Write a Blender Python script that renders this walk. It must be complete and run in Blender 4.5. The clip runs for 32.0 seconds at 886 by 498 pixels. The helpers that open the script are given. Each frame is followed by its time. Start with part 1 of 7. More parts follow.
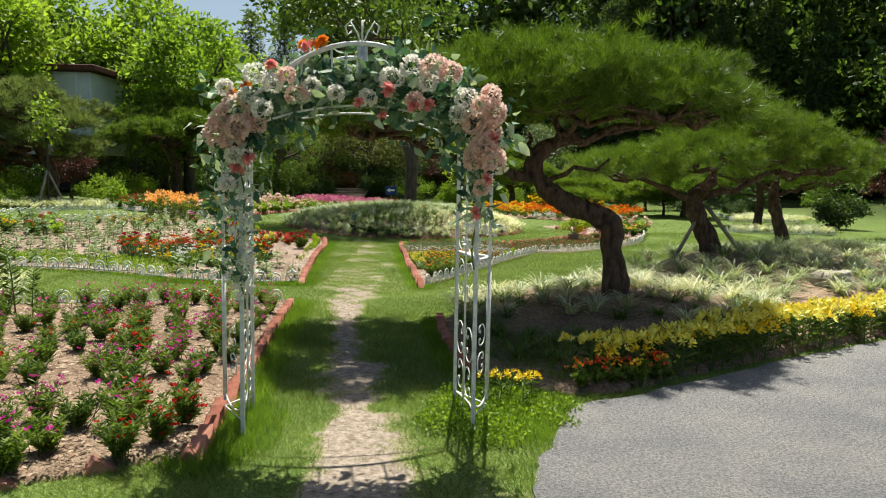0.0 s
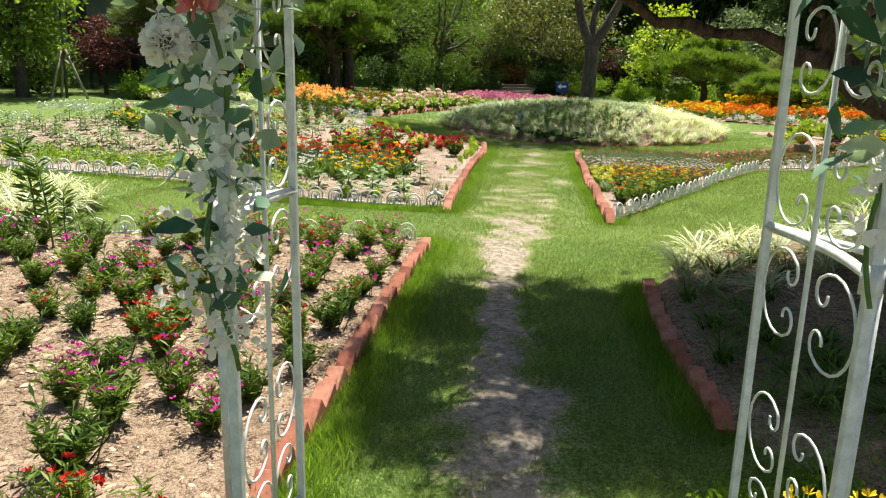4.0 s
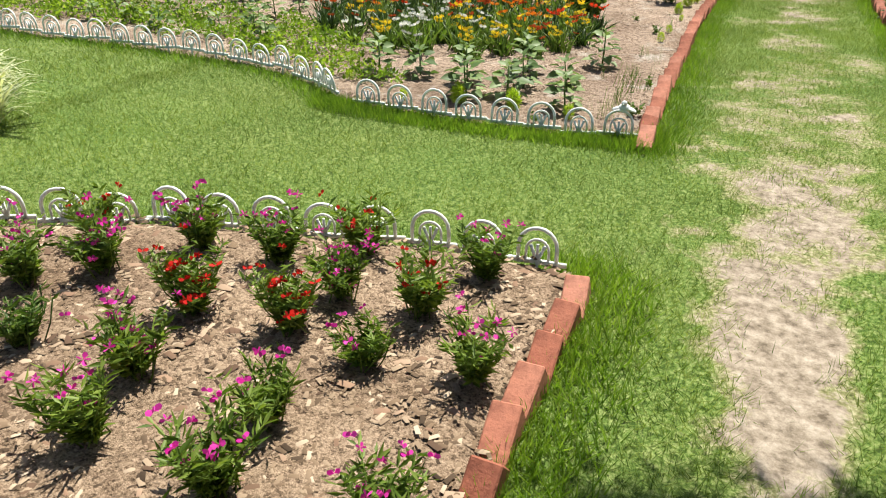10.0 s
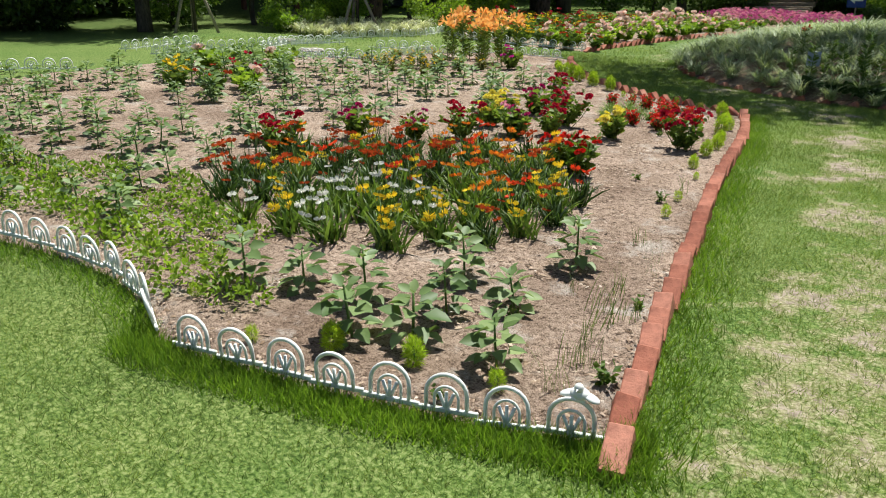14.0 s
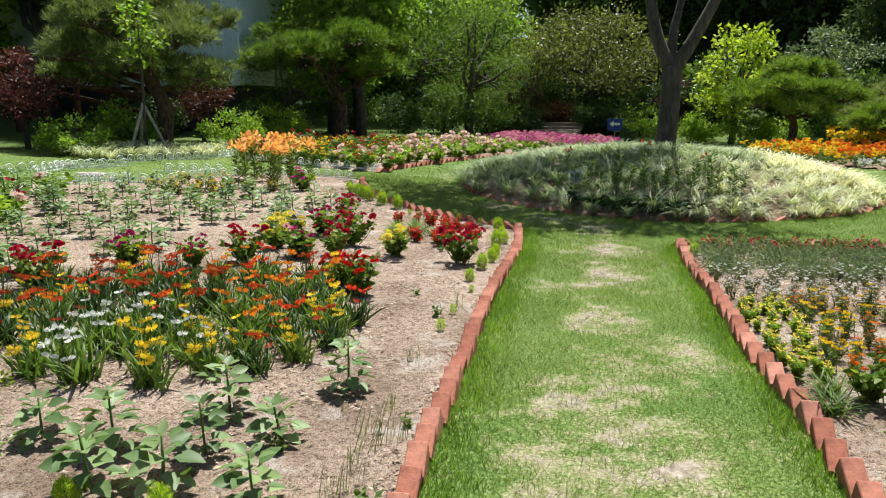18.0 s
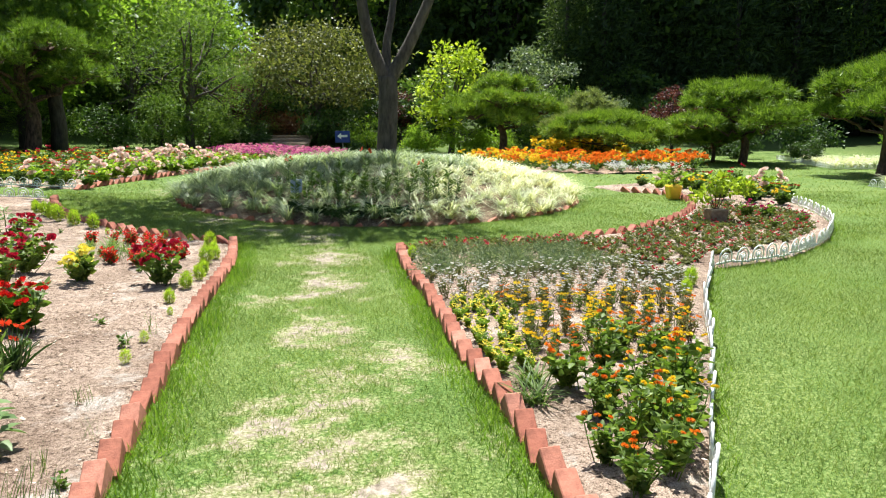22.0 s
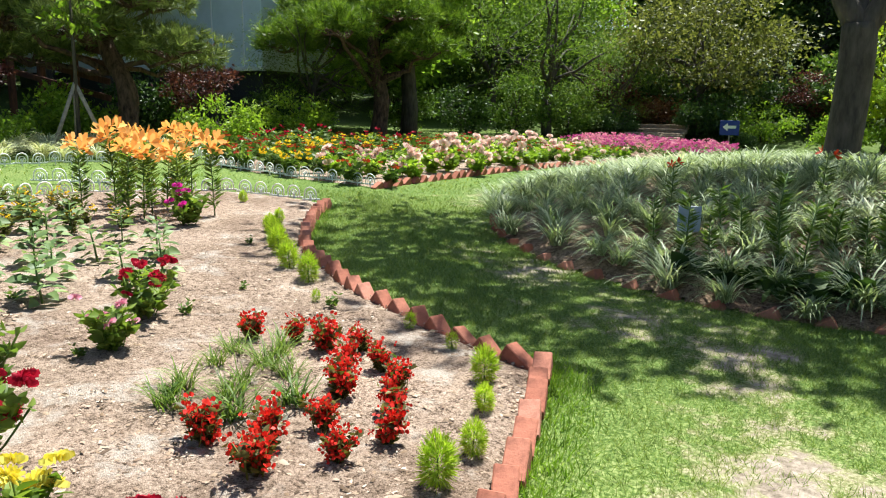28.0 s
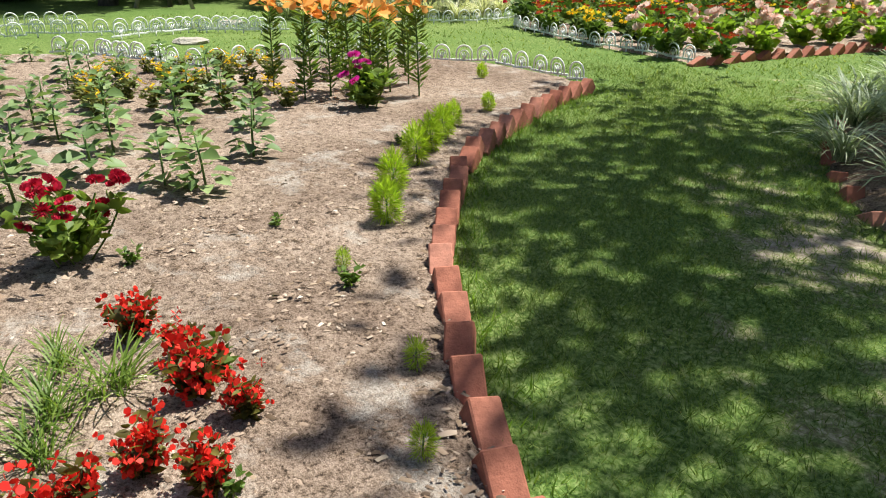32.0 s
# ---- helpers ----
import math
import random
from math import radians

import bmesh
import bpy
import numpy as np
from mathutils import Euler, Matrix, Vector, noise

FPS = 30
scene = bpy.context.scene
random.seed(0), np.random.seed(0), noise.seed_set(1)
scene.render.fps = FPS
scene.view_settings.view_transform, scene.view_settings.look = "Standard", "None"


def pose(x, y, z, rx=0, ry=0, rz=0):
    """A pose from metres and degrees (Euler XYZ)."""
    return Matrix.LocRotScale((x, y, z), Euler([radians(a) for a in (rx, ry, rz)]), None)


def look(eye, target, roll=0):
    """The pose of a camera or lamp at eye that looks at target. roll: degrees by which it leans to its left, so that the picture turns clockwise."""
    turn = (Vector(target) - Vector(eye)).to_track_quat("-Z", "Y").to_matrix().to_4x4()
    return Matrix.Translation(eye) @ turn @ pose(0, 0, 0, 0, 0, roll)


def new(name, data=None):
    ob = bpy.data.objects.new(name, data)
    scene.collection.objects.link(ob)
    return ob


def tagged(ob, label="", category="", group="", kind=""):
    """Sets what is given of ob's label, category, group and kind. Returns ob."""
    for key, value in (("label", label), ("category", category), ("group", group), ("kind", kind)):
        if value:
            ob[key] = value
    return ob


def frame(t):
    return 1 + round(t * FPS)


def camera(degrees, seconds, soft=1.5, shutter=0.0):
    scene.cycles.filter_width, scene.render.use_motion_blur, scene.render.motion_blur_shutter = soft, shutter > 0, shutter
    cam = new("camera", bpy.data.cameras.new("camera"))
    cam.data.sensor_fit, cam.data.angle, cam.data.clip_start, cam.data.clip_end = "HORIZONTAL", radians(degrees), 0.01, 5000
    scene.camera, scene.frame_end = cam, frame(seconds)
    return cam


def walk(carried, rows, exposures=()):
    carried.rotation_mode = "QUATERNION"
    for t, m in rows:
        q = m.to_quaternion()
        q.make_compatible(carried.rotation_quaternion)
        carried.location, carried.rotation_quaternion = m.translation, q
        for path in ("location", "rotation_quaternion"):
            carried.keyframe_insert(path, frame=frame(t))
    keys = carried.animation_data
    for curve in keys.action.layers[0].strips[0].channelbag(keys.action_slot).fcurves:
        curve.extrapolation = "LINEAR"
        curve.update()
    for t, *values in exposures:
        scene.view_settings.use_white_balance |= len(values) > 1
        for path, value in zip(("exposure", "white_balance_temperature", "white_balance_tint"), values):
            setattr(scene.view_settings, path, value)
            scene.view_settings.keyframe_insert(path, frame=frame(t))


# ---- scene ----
cam = camera(61.8, 32.0, soft=1.1)
# seconds, eye, target, roll
PATH = [
    (0, (-0.022, -0.143, 1.693), (-0.021, 1.847, 1.497), 1.0),
    (0.5, (-0.093, 0.251, 1.664), (-0.147, 2.241, 1.471), 1.1),
    (1, (-0.075, 0.592, 1.615), (-0.171, 2.578, 1.405), 1.1),
    (1.5, (-0.05, 0.92, 1.614), (-0.185, 2.901, 1.37), 1.1),
    (2, (-0.136, 1.307, 1.583), (-0.317, 3.278, 1.296), 1.2),
    (2.5, (-0.143, 1.669, 1.559), (-0.37, 3.627, 1.222), 1.3),
    (3, (-0.166, 2.049, 1.562), (-0.452, 3.991, 1.178), 1.2),
    (3.5, (-0.315, 2.487, 1.584), (-0.662, 4.41, 1.155), 1.2),
    (5.5, (-0.446, 3.682, 1.584), (-1.079, 5.471, 0.953), 1.2),
    (6, (-0.451, 3.967, 1.554), (-1.117, 5.716, 0.851), 1.1),
    (6.5, (-0.584, 4.253, 1.486), (-1.276, 5.961, 0.71), 0.9),
    (7, (-0.701, 4.553, 1.448), (-1.409, 6.219, 0.597), 0.7),
    (7.5, (-0.753, 4.901, 1.445), (-1.478, 6.529, 0.537), 0.4),
    (8, (-0.854, 5.253, 1.428), (-1.601, 6.851, 0.484), 0.3),
    (8.5, (-0.958, 5.651, 1.441), (-1.721, 7.231, 0.481), 0.1),
    (9, (-1.028, 6.041, 1.445), (-1.814, 7.609, 0.484), -0.1),
    (9.5, (-1.182, 6.417, 1.433), (-1.991, 7.983, 0.489), -0.3),
    (10, (-1.273, 6.805, 1.448), (-2.105, 8.378, 0.534), -0.3),
    (10.5, (-1.307, 7.201, 1.478), (-2.165, 8.78, 0.601), -0.5),
    (11, (-1.414, 7.593, 1.449), (-2.296, 9.18, 0.61), -0.6),
    (11.5, (-1.442, 7.971, 1.438), (-2.344, 9.563, 0.631), -0.7),
    (12, (-1.438, 8.294, 1.459), (-2.346, 9.894, 0.675), -0.6),
    (12.5, (-1.554, 8.617, 1.439), (-2.473, 10.222, 0.679), -0.5),
    (13, (-1.588, 8.792, 1.444), (-2.513, 10.403, 0.703), -0.4),
    (13.5, (-1.582, 8.835, 1.488), (-2.524, 10.447, 0.772), -0.5),
    (15.5, (-1.472, 8.876, 1.567), (-2.469, 10.533, 1.056), 0.0),
    (16, (-1.444, 8.898, 1.566), (-2.394, 10.593, 1.088), 0.0),
    (16.5, (-1.418, 8.913, 1.561), (-2.289, 10.657, 1.112), -0.0),
    (17, (-1.382, 8.937, 1.569), (-2.153, 10.734, 1.145), -0.1),
    (17.5, (-1.357, 8.942, 1.568), (-2.015, 10.789, 1.172), -0.2),
    (18, (-1.341, 8.951, 1.566), (-1.878, 10.841, 1.19), -0.1),
    (18.5, (-1.332, 8.955, 1.566), (-1.754, 10.876, 1.203), -0.1),
    (19, (-1.327, 8.956, 1.565), (-1.65, 10.898, 1.212), -0.1),
    (19.5, (-1.308, 8.95, 1.561), (-1.55, 10.905, 1.216), -0.2),
    (20, (-1.278, 8.967, 1.548), (-1.449, 10.931, 1.209), -0.1),
    (20.5, (-1.252, 8.984, 1.541), (-1.346, 10.953, 1.204), -0.1),
    (21, (-1.213, 9.0, 1.527), (-1.224, 10.972, 1.191), -0.0),
    (21.5, (-1.148, 9.093, 1.504), (-1.072, 11.063, 1.168), -0.1),
    (22, (-1.142, 9.33, 1.459), (-0.994, 11.296, 1.119), -0.2),
    (22.5, (-1.189, 9.761, 1.486), (-0.977, 11.719, 1.141), -0.1),
    (23, (-1.153, 10.234, 1.474), (-0.893, 12.187, 1.129), -0.1),
    (23.5, (-1.235, 10.695, 1.45), (-0.952, 12.643, 1.099), 0.0),
    (24, (-1.316, 11.161, 1.474), (-1.025, 13.108, 1.119), 0.0),
    (24.5, (-1.362, 11.614, 1.465), (-1.08, 13.561, 1.104), 0.0),
    (26.5, (-1.836, 13.371, 1.373), (-1.934, 15.337, 1.018), -0.2),
    (27, (-1.876, 13.77, 1.349), (-2.179, 15.715, 0.994), 0.1),
    (27.5, (-1.911, 14.128, 1.352), (-2.445, 16.023, 0.999), 0.4),
    (28, (-2.034, 14.548, 1.323), (-2.799, 16.358, 0.951), 0.8),
    (28.5, (-2.015, 14.839, 1.265), (-3.011, 16.516, 0.825), 1.1),
    (29, (-2.023, 14.989, 1.211), (-3.226, 16.491, 0.667), 1.3),
    (29.5, (-2.178, 15.255, 1.198), (-3.526, 16.586, 0.558), 1.2),
    (30, (-2.2, 15.569, 1.218), (-3.64, 16.759, 0.505), 1.1),
    (30.5, (-2.169, 15.93, 1.239), (-3.67, 17.019, 0.49), 0.9),
    (31, (-2.261, 16.332, 1.226), (-3.795, 17.364, 0.463), 0.6),
    (31.5, (-2.253, 16.745, 1.222), (-3.796, 17.775, 0.475), -0.0),
    (32, (-2.205, 17.127, 1.184), (-3.721, 18.219, 0.469), -0.5),
]
walk(cam, [(t, look(eye, target, roll)) for t, eye, target, roll in PATH],
     [(0, 0.72, 6850, 6), (1, 0.95, 6850, 6), (3, 1.1, 6850, 6), (6, 1.0, 6900, 5), (9, 1.0, 6850, 5), (11, 0.62, 6750, 6), (16, 0.55, 6350, 6), (18, 0.78, 6350, 5), (20, 1.08, 6300, 5), (22.5, 1.25, 6300, 6), (28, 1.2, 6350, 5), (29, 1.15, 6400, 5), (30, 0.9, 6500, 5), (31, 0.85, 6500, 5), (32, 0.85, 6500, 5)])

# ---- world and sun ----
SUN_ELEVATION, SUN_HEADING = radians(66), radians(4)   # high sun ahead of the walk, slightly to the east
world = bpy.data.worlds.new("sky")
scene.world = world
world.use_nodes = True
wt = world.node_tree
sky = wt.nodes.new("ShaderNodeTexSky")
sky.sky_type, sky.sun_disc = "NISHITA", False
sky.sun_elevation, sky.sun_rotation = SUN_ELEVATION, SUN_HEADING
sky.air_density, sky.dust_density = 1.0, 1.5
wt.links.new(sky.outputs[0], wt.nodes["Background"].inputs[0])
wt.nodes["Background"].inputs[1].default_value = 0.068
sun = new("sun", bpy.data.lights.new("sun", "SUN"))
sun.data.energy, sun.data.angle, sun.data.color = 5.0, radians(0.53), (1.0, 0.98, 0.90)
sun_from = Vector((math.sin(SUN_HEADING) * math.cos(SUN_ELEVATION), math.cos(SUN_HEADING) * math.cos(SUN_ELEVATION), math.sin(SUN_ELEVATION)))
sun.matrix_world = look(sun_from * 60, (0, 0, 0))

# ---- materials ----
def material(name, rough=0.8, metal=0.0, spec=0.3):
    m = bpy.data.materials.new(name)
    m.use_nodes = True
    b = m.node_tree.nodes["Principled BSDF"]
    b.inputs["Roughness"].default_value, b.inputs["Metallic"].default_value = rough, metal
    b.inputs["Specular IOR Level"].default_value = spec
    return m, m.node_tree, b


def ramp(nt, fac, stops):
    r = nt.nodes.new("ShaderNodeValToRGB")
    while len(r.color_ramp.elements) < len(stops):
        r.color_ramp.elements.new(0.5)
    for e, (p, c) in zip(r.color_ramp.elements, stops):
        e.position, e.color = p, (*c, 1)
    nt.links.new(fac, r.inputs[0])
    return r.outputs[0]


def noisy(nt, scale, detail=4, rough=0.6, coord="Object", stretch=(1, 1, 1)):
    tc = nt.nodes.new("ShaderNodeTexCoord")
    mp = nt.nodes.new("ShaderNodeMapping")
    mp.inputs["Scale"].default_value = stretch
    n = nt.nodes.new("ShaderNodeTexNoise")
    n.inputs["Scale"].default_value, n.inputs["Detail"].default_value, n.inputs["Roughness"].default_value = scale, detail, rough
    nt.links.new(tc.outputs[coord], mp.inputs[0])
    nt.links.new(mp.outputs[0], n.inputs["Vector"])
    return n.outputs["Fac"]


def mix(nt, fac, a, b, mode="MIX"):
    m = nt.nodes.new("ShaderNodeMix")
    m.data_type, m.blend_type = "RGBA", mode
    if isinstance(fac, float):
        m.inputs["Factor"].default_value = fac
    else:
        nt.links.new(fac, m.inputs["Factor"])
    for v, s in ((a, m.inputs[6]), (b, m.inputs[7])):
        if isinstance(v, tuple):
            s.default_value = (*v, 1)
        else:
            nt.links.new(v, s)
    return m.outputs[2]


def bump(nt, b, height, strength, dist=0.02):
    n = nt.nodes.new("ShaderNodeBump")
    n.inputs["Strength"].default_value, n.inputs["Distance"].default_value = strength, dist
    nt.links.new(height, n.inputs["Height"])
    nt.links.new(n.outputs[0], b.inputs["Normal"])


def island(nt):
    return nt.nodes.new("ShaderNodeNewGeometry").outputs["Random Per Island"]


def leafy(name, dark, mid, light, rough=0.5, through_light=0.3, spec=0.35, patch=1.5):
    """Foliage: each leaf its own shade, larger patches drift in hue, light shines partly through."""
    m, nt, b = material(name, rough, 0, spec)
    c = ramp(nt, island(nt), [(0.0, dark), (0.5, mid), (1.0, light)])
    big = ramp(nt, noisy(nt, patch, 2), [(0.3, (0.72, 0.74, 0.7)), (0.7, (1.15, 1.12, 1.0))])
    c = mix(nt, 1.0, c, big, "MULTIPLY")
    ob = ramp(nt, nt.nodes.new("ShaderNodeObjectInfo").outputs["Random"], [(0.0, (0.82, 0.86, 0.8)), (1.0, (1.15, 1.1, 1.05))])
    c = mix(nt, 1.0, c, ob, "MULTIPLY")
    nt.links.new(c, b.inputs["Base Color"])
    t = nt.nodes.new("ShaderNodeBsdfTranslucent")
    nt.links.new(mix(nt, 1.0, c, (1.25, 1.3, 0.7), "MULTIPLY"), t.inputs[0])
    s = nt.nodes.new("ShaderNodeMixShader")
    s.inputs[0].default_value = through_light
    nt.links.new(b.outputs[0], s.inputs[1])
    nt.links.new(t.outputs[0], s.inputs[2])
    nt.links.new(s.outputs[0], nt.nodes["Material Output"].inputs[0])
    return m


def petals(name, a, b_, through_light=0.25):
    m, nt, b = material(name, 0.55, 0, 0.25)
    c = ramp(nt, island(nt), [(0.0, a), (1.0, b_)])
    nt.links.new(c, b.inputs["Base Color"])
    t = nt.nodes.new("ShaderNodeBsdfTranslucent")
    nt.links.new(c, t.inputs[0])
    s = nt.nodes.new("ShaderNodeMixShader")
    s.inputs[0].default_value = through_light
    nt.links.new(b.outputs[0], s.inputs[1])
    nt.links.new(t.outputs[0], s.inputs[2])
    nt.links.new(s.outputs[0], nt.nodes["Material Output"].inputs[0])
    return m


def soil_material(name, pale, mid, dark, grit=160, sand=None):
    m, nt, b = material(name, 0.95, 0, 0.15)
    big, fine, spots = noisy(nt, 1.3, 4), noisy(nt, 26, 6, 0.75), noisy(nt, grit, 3, 0.8)
    c = ramp(nt, mix(nt, 0.55, fine, noisy(nt, 90, 4, 0.85)), [(0.41, dark), (0.48, mid), (0.56, pale)])
    c = mix(nt, 1.0, c, ramp(nt, big, [(0.36, (0.72, 0.67, 0.64)), (0.5, (1.0, 0.98, 0.96)), (0.64, (1.25, 1.24, 1.24))]), "MULTIPLY")
    c = mix(nt, 1.0, c, ramp(nt, spots, [(0.3, (0.55, 0.52, 0.5)), (0.5, (1, 1, 1)), (0.75, (1.3, 1.3, 1.3))]), "MULTIPLY")
    if sand:    # pale sand washed out in patches
        c = mix(nt, ramp(nt, noisy(nt, 3.2, 9, 0.72), [(0.54, (0, 0, 0)), (0.64, (0.75, 0.75, 0.75))]), c, ramp(nt, spots, [(0.35, (0.25, 0.2, 0.17)), (0.55, sand)]))
    nt.links.new(c, b.inputs["Base Color"])
    bump(nt, b, mix(nt, 0.5, fine, spots), 0.9, 0.03)
    return m


SOIL = soil_material("pale_soil", (0.455, 0.35, 0.285), (0.285, 0.207, 0.16), (0.065, 0.044, 0.032), 160, (0.60, 0.53, 0.475))
SOIL_CHIPS = soil_material("chip_soil", (0.42, 0.31, 0.23), (0.25, 0.175, 0.124), (0.065, 0.043, 0.03), 110)


def ground_material():
    """Lawn with worn, sandy patches; the mesh's wear attribute says where feet have bared the soil."""
    m, nt, b = material("lawn_ground", 0.95, 0, 0.1)
    at = nt.nodes.new("ShaderNodeAttribute")
    at.attribute_name = "wear"
    fine, mid, big = noisy(nt, 55, 5, 0.7), noisy(nt, 10, 9, 0.75), noisy(nt, 0.6, 3)
    green = ramp(nt, fine, [(0.38, (0.035, 0.065, 0.014)), (0.5, (0.105, 0.162, 0.04)), (0.62, (0.22, 0.265, 0.105))])
    green = mix(nt, 1.0, green, ramp(nt, big, [(0.3, (0.8, 0.9, 0.75)), (0.7, (1.2, 1.1, 1.1))]), "MULTIPLY")
    grain = noisy(nt, 16, 9, 0.78)
    straw = ramp(nt, fine, [(0.36, (0.12, 0.115, 0.05)), (0.5, (0.22, 0.21, 0.105)), (0.62, (0.38, 0.34, 0.23))])
    sand = ramp(nt, grain, [(0.36, (0.11, 0.085, 0.064)), (0.5, (0.27, 0.218, 0.175)), (0.64, (0.42, 0.355, 0.30))])
    add = nt.nodes.new("ShaderNodeMath")
    add.operation = "ADD"
    nt.links.new(at.outputs["Fac"], add.inputs[0])
    sc = nt.nodes.new("ShaderNodeMath")
    sc.operation = "MULTIPLY_ADD"
    sc.inputs[1].default_value, sc.inputs[2].default_value = 1.25, -0.625
    nt.links.new(mid, sc.inputs[0])
    nt.links.new(sc.outputs[0], add.inputs[1])
    c = mix(nt, ramp(nt, add.outputs[0], [(0.3, (0, 0, 0)), (0.48, (1, 1, 1))]), green, straw)
    c = mix(nt, ramp(nt, add.outputs[0], [(0.5, (0, 0, 0)), (0.6, (1, 1, 1))]), c, sand)
    # woodland floor: litter and the trees' shade, both put into one dark green
    litter_shade = nt.nodes.new("ShaderNodeAttribute")
    litter_shade.attribute_name = "litter"
    c = mix(nt, litter_shade.outputs["Fac"], c, ramp(nt, mid, [(0.35, (0.025, 0.04, 0.012)), (0.65, (0.08, 0.11, 0.03))]))
    nt.links.new(c, b.inputs["Base Color"])
    bump(nt, b, grain, 0.5, 0.012)
    return m


GROUND = ground_material()


def asphalt_material():
    m, nt, b = material("asphalt", 0.85, 0, 0.3)
    c = ramp(nt, noisy(nt, 48, 6, 0.9), [(0.36, (0.06, 0.06, 0.064)), (0.48, (0.20, 0.197, 0.20)), (0.62, (0.42, 0.41, 0.40))])
    c = mix(nt, 1.0, c, ramp(nt, noisy(nt, 1.1, 4), [(0.35, (0.8, 0.8, 0.84)), (0.65, (1.15, 1.12, 1.08))]), "MULTIPLY")
    nt.links.new(c, b.inputs["Base Color"])
    bump(nt, b, noisy(nt, 48, 6, 0.9), 1.0, 0.02)
    return m


ASPHALT = asphalt_material()


def brick_material():
    m, nt, b = material("red_brick", 0.85, 0, 0.25)
    c = ramp(nt, nt.nodes.new("ShaderNodeObjectInfo").outputs["Random"], [(0.0, (0.31, 0.105, 0.068)), (0.5, (0.40, 0.15, 0.10)), (1.0, (0.48, 0.21, 0.15))])
    c = mix(nt, 1.0, c, ramp(nt, noisy(nt, 18, 5, 0.7), [(0.3, (0.62, 0.6, 0.6)), (0.55, (1, 1, 1)), (0.8, (1.25, 1.2, 1.15))]), "MULTIPLY")
    nt.links.new(c, b.inputs["Base Color"])
    bump(nt, b, noisy(nt, 90, 4), 0.5, 0.006)
    return m


BRICK = brick_material()


def mottled(name, a, b_, scale=12, rough=0.8, metal=0.0, spec=0.3, relief=0.3, stretch=(1, 1, 1), dist=0.01):
    m, nt, b = material(name, rough, metal, spec)
    f = noisy(nt, scale, 5, 0.65, stretch=stretch)
    nt.links.new(ramp(nt, f, [(0.3, a), (0.7, b_)]), b.inputs["Base Color"])
    if relief:
        bump(nt, b, f, relief, dist)
    return m


WHITE_PLASTIC = mottled("white_plastic", (0.72, 0.73, 0.72), (0.88, 0.88, 0.86), 14, 0.5, relief=0.1)
WHITE_METAL = mottled("white_enamel", (0.50, 0.51, 0.50), (0.78, 0.78, 0.76), 22, 0.45, relief=0.15)
BARK_PINE = mottled("pine_bark", (0.022, 0.015, 0.012), (0.20, 0.125, 0.09), 15, 0.95, relief=1.0, stretch=(1, 1, 0.35), dist=0.05)
BARK = mottled("grey_bark", (0.035, 0.029, 0.025), (0.12, 0.10, 0.085), 10, 0.95, relief=0.9, stretch=(1, 1, 0.3), dist=0.03)
ROCK = mottled("pale_rock", (0.24, 0.21, 0.18), (0.48, 0.43, 0.37), 5, 0.9, relief=0.8, dist=0.05)
BLUE = mottled("blue_sign_paint", (0.012, 0.03, 0.20), (0.02, 0.05, 0.27), 6, 0.45, relief=0)
WHITE_PAINT = mottled("white_paint", (0.70, 0.71, 0.72), (0.82, 0.82, 0.82), 8, 0.5, relief=0)
GREY_WALL = mottled("grey_wall_cladding", (0.58, 0.65, 0.70), (0.70, 0.77, 0.82), 1.2, 0.6, relief=0.1)
DARK_WOOD = mottled("dark_stained_wood", (0.045, 0.018, 0.012), (0.16, 0.06, 0.04), 14, 0.7, relief=0.4, stretch=(1, 1, 0.2))
PALE_WOOD = mottled("weathered_wood", (0.22, 0.18, 0.14), (0.42, 0.36, 0.29), 14, 0.85, relief=0.4)
BLACK_METAL = mottled("dark_metal", (0.02, 0.02, 0.02), (0.06, 0.06, 0.06), 20, 0.5, relief=0)
YELLOW_POT = mottled("yellow_plastic", (0.72, 0.42, 0.02), (0.85, 0.55, 0.04), 8, 0.4, relief=0)
BROWN_POT = mottled("weathered_wood_box", (0.16, 0.11, 0.075), (0.33, 0.25, 0.18), 16, 0.85, relief=0.5)
STEM = mottled("green_stem", (0.05, 0.11, 0.02), (0.12, 0.20, 0.05), 20, 0.6, relief=0)
WOODY = mottled("brown_stem", (0.06, 0.035, 0.02), (0.16, 0.10, 0.06), 20, 0.8, relief=0)

GRASS = leafy("lawn_blades", (0.078, 0.138, 0.03), (0.19, 0.272, 0.07), (0.335, 0.385, 0.16), 0.5, 0.42, 0.25, 0.9)
TALL_GRASS = leafy("long_grass_blades", (0.10, 0.19, 0.02), (0.18, 0.31, 0.04), (0.28, 0.40, 0.07), 0.45, 0.5, 0.3, 1.2)
LEAF_MID = leafy("mid_green_leaves", (0.05, 0.10, 0.018), (0.11, 0.185, 0.036), (0.19, 0.275, 0.07), through_light=0.38)
LEAF_BED = leafy("fresh_bed_leaves", (0.07, 0.13, 0.02), (0.15, 0.235, 0.04), (0.25, 0.34, 0.08), through_light=0.42)
LEAF_WOOD = leafy("woodland_leaves", (0.046, 0.085, 0.02), (0.095, 0.165, 0.038), (0.165, 0.25, 0.06), 0.55, 0.42, patch=0.35)
LEAF_WOOD_MID = leafy("sunny_woodland_leaves", (0.07, 0.12, 0.022), (0.13, 0.21, 0.04), (0.23, 0.32, 0.07), 0.55, 0.5, patch=0.35)
LEAF_DEEP = leafy("deep_green_leaves", (0.020, 0.046, 0.013), (0.046, 0.092, 0.024), (0.09, 0.155, 0.042))
LEAF_BRIGHT = leafy("bright_green_leaves", (0.13, 0.23, 0.025), (0.22, 0.34, 0.04), (0.33, 0.45, 0.08), through_light=0.5)
